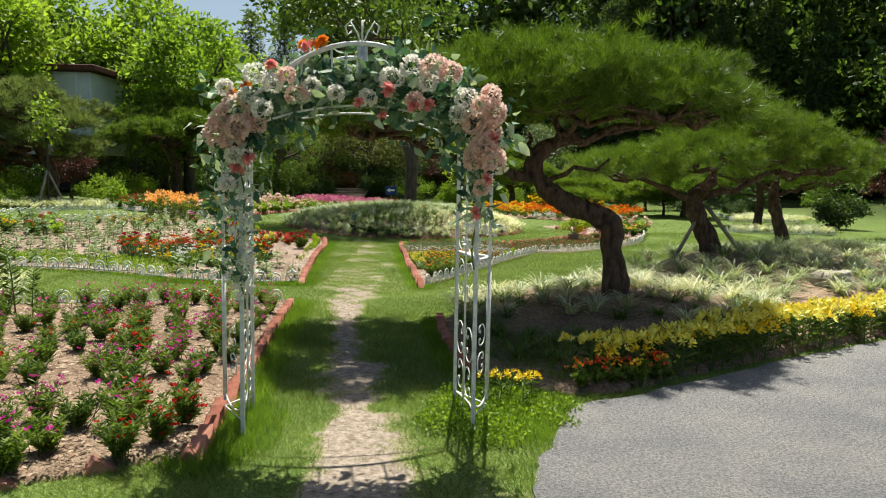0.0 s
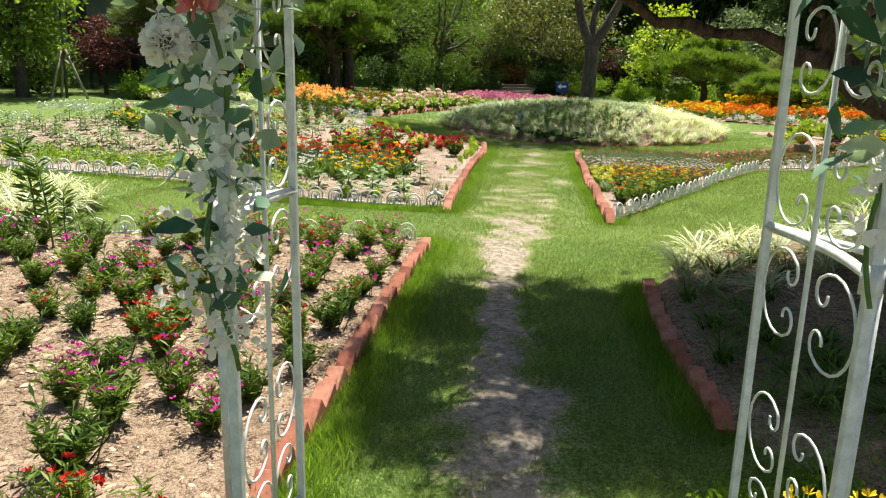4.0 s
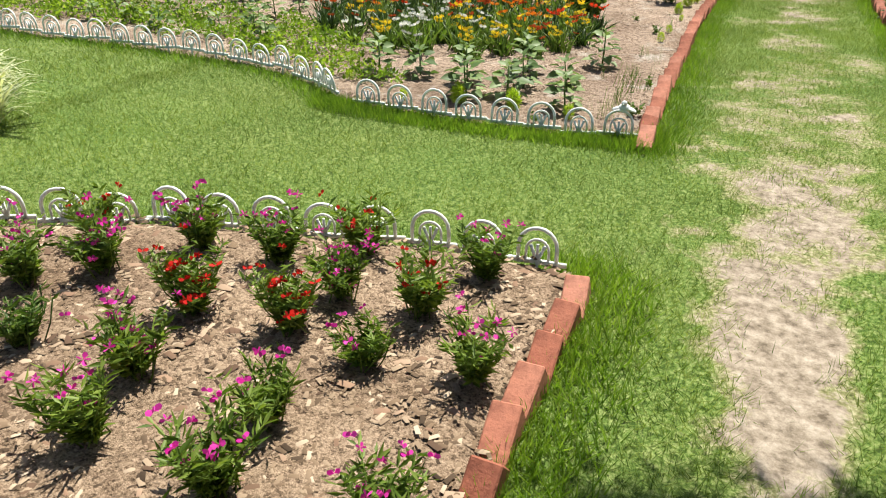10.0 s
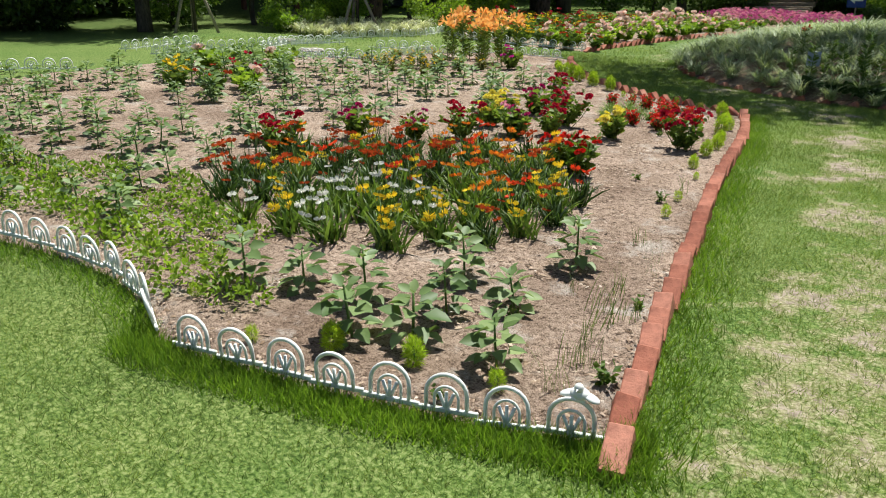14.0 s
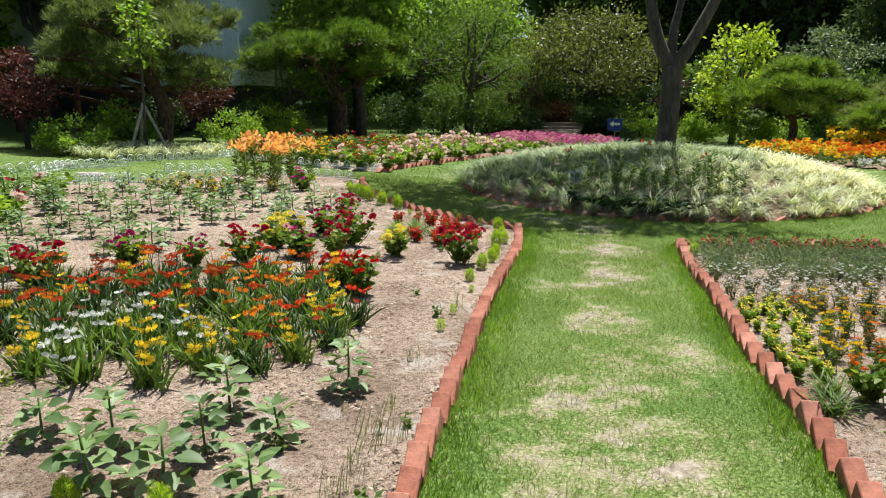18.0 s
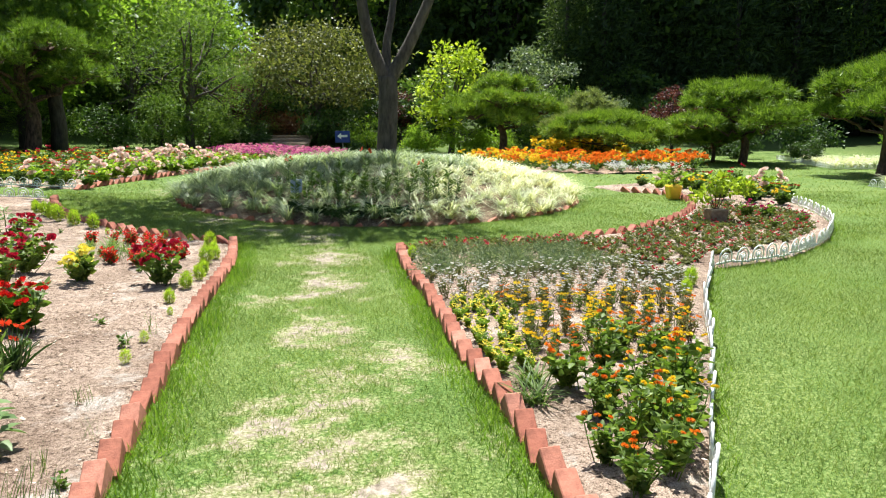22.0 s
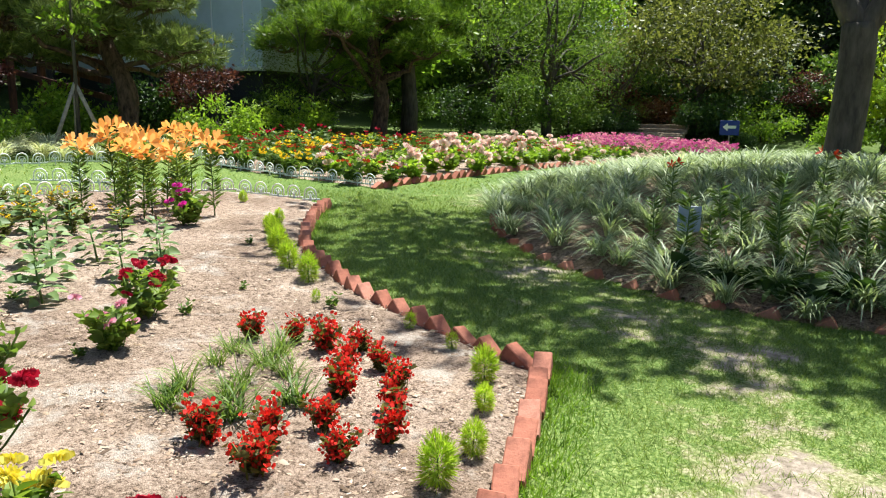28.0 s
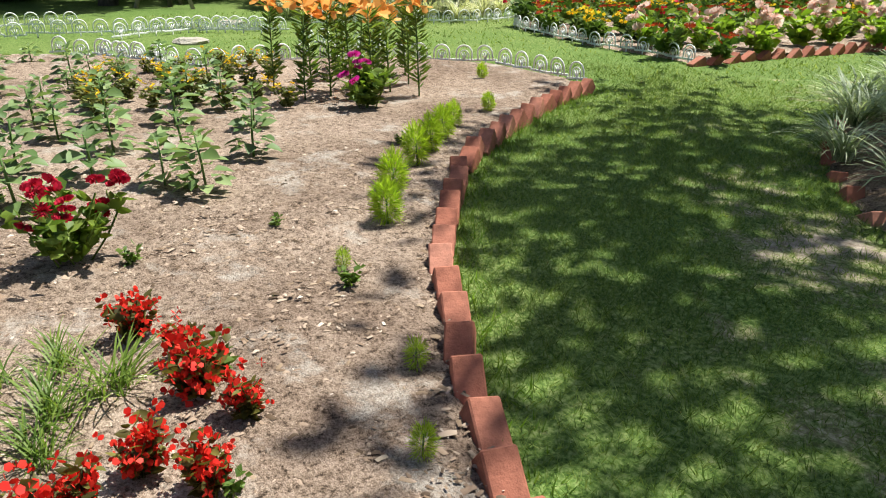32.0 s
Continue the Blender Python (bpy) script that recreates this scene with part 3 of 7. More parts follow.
def mound_d(x, y):
    """The pine bed swells to a low mound round the trunks."""
    x, y = np.asarray(x, float), np.asarray(y, float)
    return 0.34 * np.exp(-(((x - 2.2) / 1.6) ** 2 + ((y - 8.6) / 1.5) ** 2)) + 0.42 * np.exp(-(((x - 5.2) / 2.0) ** 2 + ((y - 12.6) / 2.0) ** 2)) + 0.3 * np.exp(-(((x - 8.0) / 2.0) ** 2 + ((y - 15.5) / 2.0) ** 2))


WALKED = smooth_line([(-0.3, -2.0), (-0.45, 2.0), (-0.6, 4.6), (-0.85, 6.5), (-1.1, 8.0), (-1.25, 9.2), (-1.35, 11.5), (-1.55, 14.5), (-1.8, 17.5), (-2.4, 19.3), (-4.0, 20.8), (-5.6, 23.5)], 8)
BEDS = [BED_A, BED_B, BED_C, BED_D, BED_E, BED_PINK, BED_ORANGE]


def near_line(line, x, y):
    p = np.asarray(line, float)
    d = np.full(np.shape(x), 1e9)
    for (a, b), (c, e) in zip(p[:-1], p[1:]):
        t = np.clip(((x - a) * (c - a) + (y - b) * (e - b)) / ((c - a) ** 2 + (e - b) ** 2 + 1e-12), 0, 1)
        d = np.minimum(d, np.hypot(x - a - t * (c - a), y - b - t * (e - b)))
    return d


def fbm(x, y, scale, seed=0):
    """Cheap smooth noise on arrays, about -1 to 1."""
    x, y = np.asarray(x, float) * scale + seed * 17.3, np.asarray(y, float) * scale - seed * 9.1
    return (np.sin(x * 1.7 + np.sin(y * 2.3 + 1.3) * 1.1) + np.sin(y * 1.9 + np.sin(x * 2.1) * 1.3 + 0.7) + 0.5 * np.sin(3.7 * x + 2.9 * y + np.sin(4.1 * y)) + 0.4 * np.sin(5.3 * y - 4.7 * x)) / 2.9


def wear(x, y):
    """0 for full turf, 1 for bared sand along the trodden line."""
    d = near_line(WALKED, x, y)
    k = np.interp(y, [0, 6, 8, 9.6, 10.5], [0.27, 0.23, 0.17, 0.24, 0.55]) * (1 + 0.45 * fbm(x, y, 1.3, 2) + 0.45 * fbm(x, y, 3.7, 4) + 0.3 * fbm(x, y, 9.0, 7))
    strong = np.interp(y, [-3, 5.0, 8.9, 9.9, 11.0, 13, 19, 21], [0.95, 0.95, 0.9, 0.72, 0.52, 0.39, 0.36, 0.2])
    w = strong * np.exp(-(d / k) ** 2 * 0.9) + (0.22 * fbm(x, y, 2.1, 5) + 0.2 * fbm(x, y * 1.6, 4.3, 8) + 0.16 * fbm(x, y, 9.7, 3)) * np.exp(-(d / 1.0) ** 2)
    sandy_start = 0.75 * np.exp(-((x - 0.25) / 0.55) ** 2) * np.clip((4.2 - y) / 1.2, 0, 1)
    return np.clip(np.maximum(w, sandy_start) + 0.12 * fbm(x, y, 0.8, 9) + 0.09 * np.clip((y - 8.4) / 1.0, 0, 1), 0, 1)


# ---- ground ----
def steps(*runs):
    out = [runs[0][0]]
    for a, b, s in runs:
        out += list(np.linspace(a, b, max(2, round((b - a) / s) + 1))[1:])
    return np.array(out)


gx = steps((-260, -60, 25), (-60, -16, 4), (-16, -6, 0.6), (-6, 3, 0.12), (3, 14, 0.6), (14, 60, 4), (60, 260, 25))
gy = steps((-200, -20, 25), (-20, -3, 1.5), (-3, 24, 0.12), (24, 44, 0.8), (44, 100, 4), (100, 300, 25))
mx, my = np.meshgrid(gx, gy)
mz = terrain(mx, my) + np.where((mx > -7) & (mx < 4) & (my < 25), 0.012 * fbm(mx, my, 1.1, 3), 0)
row = len(gx)
i0 = (np.arange(len(gy) - 1)[:, None] * row + np.arange(row - 1)[None]).ravel()
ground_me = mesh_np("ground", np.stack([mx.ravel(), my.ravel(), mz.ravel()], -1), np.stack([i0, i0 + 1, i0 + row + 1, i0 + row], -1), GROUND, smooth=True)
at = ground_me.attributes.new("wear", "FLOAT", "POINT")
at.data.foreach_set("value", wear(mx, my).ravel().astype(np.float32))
# litter grows towards the woods and carries their shade in the ground colour
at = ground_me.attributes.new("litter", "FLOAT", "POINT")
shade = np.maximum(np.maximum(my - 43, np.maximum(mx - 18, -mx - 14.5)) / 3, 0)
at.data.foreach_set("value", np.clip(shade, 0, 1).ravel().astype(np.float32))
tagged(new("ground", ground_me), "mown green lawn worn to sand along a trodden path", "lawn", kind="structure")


def bed(name, poly, mat, label, cell=0.07, rise=0.05, extra=None, rough=0.011):
    """The soil of a flower bed, a little higher than the lawn, with its sides down in it."""
    p = np.asarray(poly)
    lo, hi = p.min(0) - cell, p.max(0) + cell
    xs, ys = np.arange(lo[0], hi[0], cell), np.arange(lo[1], hi[1], cell)
    X, Y = np.meshgrid(xs, ys)
    r = len(xs)
    ins = inside(poly, X, Y)
    edge = near_line(np.vstack([p, p[:1]]), X, Y)
    depth = np.where(ins, edge, -edge)
    Z = terrain(X, Y) + rise * np.clip(depth / 0.12 + 0.4, 0, 1) - 0.06 * np.clip(-depth / 0.08, 0, 1)
    Z += np.where(ins, rough * (fbm(X, Y, 4, 1) + 0.6 * fbm(X, Y, 13, 4)), 0) + (extra(X, Y) * np.clip(depth / 0.3, 0, 1) if extra else 0)
    ok = (depth > -0.12).ravel()
    q = (np.arange(len(ys) - 1)[:, None] * r + np.arange(r - 1)[None]).ravel()
    q = np.stack([q, q + 1, q + r + 1, q + r], -1)
    q = q[ok[q].all(1)]
    used, inv = np.unique(q, return_inverse=True)
    v = np.stack([X.ravel(), Y.ravel(), Z.ravel()], -1)[used]
    return tagged(new(name, mesh_np(name, v, inv.reshape(-1, 4), mat, smooth=True)), label, "flower bed", kind="structure")


bed("ground_bed_west", BED_A, SOIL_CHIPS, "brown soil bed strewn with wood chips")
bed("ground_bed_northwest", BED_B, SOIL, "pale sandy soil bed edged with bricks")
bed("ground_bed_northeast", BED_C, SOIL, "pale sandy soil bed edged with bricks and hoops", 0.09)
bed("ground_bed_east", BED_D, SOIL_CHIPS, "mounded soil bed under pines", 0.12, 0.05, mound_d, 0.03)
bed("ground_bed_far_west", BED_E, SOIL, "far flower bed with pale soil", 0.2)
bed("ground_bed_far_pink", BED_PINK, SOIL_CHIPS, "far bed planted with magenta flowers", 0.3)
bed("ground_bed_far_orange", BED_ORANGE, SOIL_CHIPS, "far bed planted with marigolds", 0.3)
isl = [(ISLAND_C[0] + ISLAND_R[0] * math.cos(a), ISLAND_C[1] + ISLAND_R[1] * math.sin(a)) for a in np.linspace(0, 2 * math.pi, 60, endpoint=False)]
bed("ground_island_mound", isl, SOIL_CHIPS, "round soil mound in the lawn under a tree", 0.12, 0.03, island_height)
edge_line = smooth_line(ROAD_EDGE[:-2] + [(13, 14.5), (19, 19)], 10)
edge_line = edge_line + 0.035 * np.stack([fbm(edge_line[:, 0], edge_line[:, 1], 6, 1), fbm(edge_line[:, 0], edge_line[:, 1], 6, 2)], -1)
ROAD = [tuple(q) for q in edge_line] + [(19.5, -12), (0.3, -12)]
bm = bmesh.new()
top = bm.faces.new([bm.verts.new((x, y, 0.022)) for x, y in ROAD])
bmesh.ops.triangulate(bm, faces=[top])
if sum(f.normal.z for f in bm.faces) < 0:
    bmesh.ops.reverse_faces(bm, faces=bm.faces[:])
rim = bmesh.ops.extrude_edge_only(bm, edges=[e for e in bm.edges if e.is_boundary])
for v in rim["geom"]:
    if isinstance(v, bmesh.types.BMVert):
        v.co.z -= 0.07
tagged(new("road", bm_mesh("road", bm, ASPHALT)), "grey asphalt driveway with a gritty surface", "road", kind="structure")

# ---- trees ----
def limb(a, b, sag=0.0, wob=0.08, n=5):
    """Points from a to b with some wobble."""
    a, b = np.asarray(a, float), np.asarray(b, float)
    t = np.linspace(0, 1, n)[:, None]
    p = a + (b - a) * t
    p[1:-1] += rng.normal(0, wob * np.linalg.norm(b - a) / 3, (n - 2, 3))
    p[:, 2] -= sag * np.sin(np.pi * t[:, 0])
    return p


def tuft(n=14, spread_=0.9, wide=0.03):
    """A shoot of pine needles pointing up +y, needle length 1."""
    d = np.stack([rng.normal(0, spread_ * 0.5, n), np.ones(n) * 0.8, rng.normal(0, spread_ * 0.5, n)], -1)
    v = np.array([(-0.5, 0, 0), (0.5, 0, 0), (0, 1, 0)], float)
    return scatter((v, np.array([(0, 1, 2)])), np.zeros((n, 3)), d, rng.uniform(0.75, 1.1, n), widths=np.full(n, wide))


TUFTS = [tuft(14, 1.1, 0.036), tuft(14, 0.9, 0.036), tuft(13, 1.2, 0.036)]
TUFTS_WIDE = [tuft(9, 1.1, 0.085), tuft(9, 0.9, 0.085), tuft(8, 1.2, 0.085)]


def needle_pads(pads, density, length=0.14, far=False):
    """Cloud-pruned pads: shoots gathered in upturned bunches over flattened domes, fewer below."""
    out = []
    per = 7
    kinds = TUFTS_WIDE if far else TUFTS
    for (cx, cy, cz), (rx, ry, rz) in pads:
        n = int(density * (rx * ry) ** 0.5 * max(rx, ry) * 4 / per) + 3
        d = ball_dirs(n, -0.35)
        k = 1 - 0.4 * rng.random(n) ** 2
        lump = 1 + 0.16 * np.sin(d[:, 0] * 7 + cx) * np.sin(d[:, 1] * 6 + cy) + 0.10 * rng.normal(0, 1, n)
        hub = np.array([cx, cy, cz]) + d * np.array([rx, ry, rz]) * (k * lump)[:, None]
        lean = d * np.array([0.7, 0.7, 0.5]) + np.array([0, 0, 0.6])
        spots = np.repeat(hub, per, 0) + rng.normal(0, 0.32 * length, (n * per, 3)) * np.array([1, 1, 0.5])
        dirs = np.repeat(lean, per, 0) + rng.normal(0, 0.55, (n * per, 3))
        which = rng.integers(0, 3, n * per)
        for w in range(3):
            if (which == w).any():
                out.append(scatter(kinds[w], spots[which == w], dirs[which == w], length * rng.uniform(0.8, 1.25, (which == w).sum())))
    return join(out)


def pine(label, base, trunk, radii, boughs, pads, density=420, length=0.14, mat=NEEDLES, group="", props=()):
    """A cloud-pruned pine: trunk and boughs as bark, pads of needles."""
    x, y, z = base
    root = thing("pine_tree", x, y, z, label, "pine tree", group)
    line = smooth_line(trunk, 5 if group else 12)
    rad = np.interp(np.linspace(0, 1, len(line)), np.linspace(0, 1, len(radii)), radii)
    rad = rad * (1 + 0.05 * np.sin(np.linspace(0, 26, len(line))))
    v, f = tube_tris(line, rad, 12 if group else 26)
    if not group:       # plates and furrows of old bark
        for q in v:
            p = Vector(q)
            q[:] = p + 0.035 * noise.noise_vector(p * 5) + 0.016 * noise.noise_vector(Vector((p.x * 26, p.y * 26, p.z * 11)))
    child("trunk", mesh_np("trunk", v, f, BARK_PINE, smooth=True), root)
    runs = []
    for a, b, r in boughs:
        runs.append((limb(a, b, 0.0, 0.12, 6), np.linspace(r, r * 0.45, 6)))
    for c, r in pads:
        c, r = np.asarray(c), np.asarray(r)
        tips = [c + np.array([math.cos(q) * r[0] * 0.8, math.sin(q) * r[1] * 0.8, -0.1 * r[2]]) for q in np.linspace(0, 6.28, 9)[:-1] + rng.uniform(0, 0.7)]
        hub = c - np.array([0, 0, r[2] * 0.55])
        runs += [(limb(hub, t, -0.04, 0.15, 5), np.linspace(0.035, 0.008, 5)) for t in tips]
    for r in runs[:len(boughs)]:
        child("bough", tubes_mesh("bough", [r], BARK_PINE, 7), root)
    tagged(child("twig_work", tubes_mesh("twig_work", runs[len(boughs):], BARK_PINE, 5), root), kind="stuff")
    v, f = needle_pads(pads, density, length, bool(group))
    child("needles", mesh_np("needles", v, f, mat), root)
    for a, b in props:
        child("prop", tubes_mesh("prop", [(np.array([a, b], float), 0.035)], PALE_WOOD, 6), root, "weathered wooden support prop")
    return root


def zd(x, y, r=0.03):
    """Height of the pine bed."""
    return gz(x, y) + float(mound_d(x, y)) + r


b1 = (1.95, 8.36)
pine("tall leaning black pine with a bent trunk and flat needle crown", (*b1, zd(*b1)),
     [(0.05, 0, -0.1), (0.02, 0, 0.25), (-0.02, 0.01, 0.57), (-0.03, 0.01, 0.78), (-0.2, 0.0, 0.93), (-0.54, -0.02, 1.04), (-0.83, 0.0, 1.25), (-0.96, 0.03, 1.5), (-0.8, 0.1, 1.69), (-0.44, 0.1, 1.82)],
     [0.165, 0.13, 0.12, 0.12, 0.115, 0.11, 0.1, 0.088, 0.07],
     [((-0.98, 0, 1.35), (-1.75, -0.1, 1.5), 0.07), ((-1.75, -0.1, 1.5), (-2.6, -0.15, 1.75), 0.05), ((-0.5, 0.1, 1.78), (0.3, 0.3, 1.95), 0.06), ((0.3, 0.3, 1.95), (1.0, 0.2, 2.05), 0.045),
      ((-0.95, 0.05, 1.5), (-0.9, 1.0, 1.9), 0.05), ((-0.7, 0.1, 1.7), (-0.6, -0.7, 1.95), 0.05), ((-0.2, 0.2, 1.85), (0.2, -0.8, 2.0), 0.04), ((-0.6, 0.1, 1.74), (-0.8, 0.2, 2.3), 0.05), ((-0.9, 0, 1.25), (-0.2, -0.5, 1.55), 0.035)],
     [((-0.83, -0.16, 2.35), (1.40, 1.46, 0.46)), ((0.27, -0.16, 2.25), (1.00, 1.19, 0.42)), ((-1.58, -0.06, 2.22), (0.75, 1.08, 0.36)), ((-0.43, 0.34, 2.52), (1.00, 0.97, 0.32)),
      ((-2.78, -0.46, 1.92), (0.85, 1.24, 0.34)), ((-1.93, -0.06, 2.05), (0.80, 1.30, 0.32)), ((-2.73, 0.34, 2.00), (0.80, 0.86, 0.34)), ((-2.53, -1.16, 1.95), (0.80, 0.76, 0.3)), ((-1.73, -1.06, 2.10), (0.80, 0.76, 0.3)), ((0.82, -0.16, 2.08), (0.60, 0.76, 0.3)), ((-0.23, 0.64, 2.20), (1.10, 0.76, 0.4)), ((-2.33, 0.14, 2.05), (0.90, 0.76, 0.32)), ((-1.63, -0.26, 2.15), (0.90, 0.97, 0.3)), ((-0.93, -0.86, 2.22), (1.30, 0.76, 0.36)), ((0.27, -0.86, 2.12), (0.90, 0.65, 0.3))], 640, 0.15)
b2 = (4.72, 13.1)
pine("spreading black pine propped on wooden stakes", (*b2, zd(*b2)),
     [(0.1, 0, -0.1), (-0.02, 0, 0.3), (-0.2, 0, 0.65), (-0.22, 0.05, 1.0), (0.1, 0.1, 1.3)], [0.2, 0.17, 0.16, 0.14, 0.1],
     [((-0.2, 0, 0.9), (-1.5, 0, 1.35), 0.07), ((-0.1, 0, 1.0), (1.3, 0.1, 1.5), 0.08), ((0.1, 0.1, 1.3), (0.4, 0.6, 1.9), 0.06), ((-0.2, 0, 1.0), (-0.4, -1.1, 1.4), 0.05), ((1.2, 0.1, 1.45), (2.3, 0.2, 1.6), 0.05)],
     [((-1.5, -0.1, 1.45), (0.95, 1.1, 0.36)), ((-0.4, -0.4, 1.65), (1.1, 1.1, 0.4)), ((0.9, 0.2, 1.85), (1.5, 1.3, 0.6)), ((0.7, 0.3, 2.25), (1.0, 1.0, 0.42)), ((2.1, 0.2, 1.65), (1.0, 1.1, 0.42))], 420, 0.16,
     props=[((-0.65, -0.3, -0.05), (-0.1, 0, 0.8)), ((0.55, -0.35, -0.05), (-0.05, 0, 0.85))])
b3 = (7.4, 16.2)
pine("smaller black pine with a slender leaning trunk", (*b3, zd(*b3)),
     [(0.15, 0, -0.1), (0.0, 0, 0.5), (-0.15, 0, 1.0), (-0.1, 0.05, 1.5)], [0.15, 0.13, 0.11, 0.07],
     [((-0.1, 0, 1.1), (1.0, 0, 1.5), 0.05), ((-0.1, 0, 1.2), (-1.0, 0.2, 1.6), 0.05)],
     [((0.2, 0, 1.75), (1.4, 1.2, 0.5)), ((1.1, 0.1, 1.5), (0.8, 0.8, 0.32)), ((-0.9, 0.2, 1.6), (0.8, 0.8, 0.35))], 320, 0.18)


def far_pine(label, x, y, h, w, lean=0.0, mat=NEEDLES_DARK, dome=0.5):
    """A garden pine further off: staggered pads in loose tiers, boughs showing between them."""
    pads, boughs = [((lean * h, 0, h * 0.92), (w * 0.17, w * 0.17, h * dome * 0.22))], []
    for ring, (rr, hz, m) in enumerate(((0.2, 0.82, 4), (0.33, 0.68, 6), (0.42, 0.54, 6))):
        for q in np.linspace(0, 6.28, m + 1)[:-1] + 0.5 * ring + rng.uniform(0, 0.8):
            k = rng.uniform(0.7, 1.2)
            c = (lean * h + math.cos(q) * w * rr * k, math.sin(q) * w * rr * k, h * (hz + rng.normal(0, 0.06)))
            pads.append((c, (w * 0.16 * rng.uniform(0.7, 1.2), w * 0.16 * rng.uniform(0.7, 1.2), h * dome * 0.2 * rng.uniform(0.7, 1.2))))
            if rng.random() < 0.6:
                boughs.append(((lean * h * 0.6, 0, h * (hz - 0.2)), (c[0], c[1], c[2] - 0.05 * h), 0.016 * h))
    return pine(label, (x, y, gz(x, y)), [(0, 0, -0.1), (0.03 * h, 0, 0.25 * h), (lean * h * 0.5 - 0.03 * h, 0, 0.5 * h), (lean * h, 0.02, 0.85 * h)], [0.055 * h, 0.046 * h, 0.038 * h, 0.02 * h],
                boughs, pads, 150, 0.27, mat, "garden pines")


far_pine("low spreading garden pine with pale green needles", 3.6, 40.0, 3.2, 4.8, 0.0, NEEDLES_FAR)
far_pine("flat table-shaped garden pine", 6.9, 35.5, 1.7, 4.6, -0.12, NEEDLES_FAR, 0.3)
far_pine("rounded garden pine with bright needles", 11.0, 34.0, 2.7, 4.6, -0.05, NEEDLES_FAR)
far_pine("tall garden pine with twisted boughs", 11.9, 28.0, 3.1, 4.4, 0.1, NEEDLES_FAR)
far_pine("small rounded garden pine beside the hedge", 10.4, 35.0, 1.4, 2.6, 0.0, NEEDLES_FAR)
far_pine("small dark pine behind the marigolds", 7.8, 42.0, 2.6, 3.2, 0.0, NEEDLES_DARK)
far_pine("broad pine with layered green pads", -12.4, 34.0, 4.7, 5.6, 0.0, NEEDLES_FAR, 0.5)
far_pine("large dusky pine near the grey building", -13.9, 26.0, 4.2, 4.8, -0.14, NEEDLES_DARK, 0.45)
far_pine("dusky pine at the western lawn edge", -22.0, 21.5, 4.6, 6.0, 0.05, NEEDLES_DARK)
far_pine("dark pine beyond the western bed", -18.5, 18.0, 4.2, 5.0, 0.0, NEEDLES_DARK)


def broadleaf_meshes(h, w, leaf, mat, per=170, clumps=34, low=0.28, shape=LEAF_SMALL, seed=0, bare=0.0):
    """Trunk and crown meshes of a leafy tree; crown of uneven clumps with gaps."""
    g = np.random.default_rng(seed)
    c = []
    for _ in range(clumps):
        d = g.normal(0, 1, 3)
        d /= np.linalg.norm(d)
        r = g.uniform(0.45, 1.0) ** 0.6
        c.append((d[0] * w * 0.5 * r, d[1] * w * 0.5 * r, h * (low + (1 - low) * 0.5) + d[2] * h * (1 - low) * 0.5 * r))
    c = np.array(c)
    runs = [(limb((0, 0, -0.15), (g.normal(0, 0.1), 0, h * 0.55), 0, 0.1), np.linspace(0.035 * h, 0.018 * h, 5))]
    for q in c[:14]:
        s = np.array([0, 0, h * g.uniform(0.25, 0.5)])
        runs.append((limb(s, q, 0, 0.15), np.linspace(0.014 * h, 0.004 * h, 5)))
    trunk = tubes_mesh("trunk", runs, BARK, 6)
    v, f = blob_leaves(shape, c, g.uniform(0.10, 0.2, clumps) * w, per, leaf, 0.75, rough=0.3)
    return trunk, mesh_np("crown", v, f, mat)


KINDS = {}


def tree(kind, label, x, y, size=1.0, turn=None, group="", tall=1.0, z=None):
    trunk, crown, name = KINDS[kind]
    root = thing(name, x, y, z, label, "shrub" if name.endswith("shrub") else "tree", group)
    root.rotation_euler[2] = rng.uniform(0, 6.28) if turn is None else turn
    root.scale = (size, size, size * tall)
    child("trunk", trunk, root)
    child("crown", crown, root)
    return root


KINDS["wood"] = (*broadleaf_meshes(11, 7.5, 0.46, LEAF_WOOD, 100, 54, 0.08, seed=1), "broadleaf_tree")
KINDS["wood2"] = (*broadleaf_meshes(12, 7.0, 0.42, LEAF_WOOD_MID, 100, 54, 0.14, seed=2), "broadleaf_tree")
KINDS["bright"] = (*broadleaf_meshes(8.5, 6.0, 0.30, LEAF_GINKGO, 230, 40, 0.15, seed=3), "broadleaf_tree")
KINDS["high"] = (*broadleaf_meshes(9.5, 6.0, 0.30, LEAF_GINKGO, 200, 38, 0.44, seed=21), "broadleaf_tree")
KINDS["olive"] = (*broadleaf_meshes(5.0, 6.2, 0.17, LEAF_OLIVE, 260, 42, 0.3, seed=4), "broadleaf_tree")
KINDS["airy"] = (*broadleaf_meshes(6.2, 5.6, 0.17, LEAF_WOOD_MID, 170, 46, 0.08, LEAF_NARROW, seed=14), "broadleaf_tree")
KINDS["red"] = (*broadleaf_meshes(2.6, 2.0, 0.12, LEAF_RED, 130, 24, 0.3, seed=5), "maple_tree")
KINDS["young"] = (*broadleaf_meshes(4.4, 3.2, 0.20, LEAF_YELLOW, 110, 26, 0.25, seed=6), "broadleaf_tree")
KINDS["pale"] = (*broadleaf_meshes(4.0, 4.0, 0.16, LEAF_GREY, 200, 34, 0.15, seed=7), "broadleaf_tree")
KINDS["shrub"] = (*broadleaf_meshes(1.7, 2.2, 0.13, LEAF_MID, 105, 30, 0.05, seed=8), "leafy_shrub")
KINDS["dark_shrub"] = (*broadleaf_meshes(1.5, 2.0, 0.125, LEAF_DEEP, 115, 30, 0.02, seed=9), "leafy_shrub")
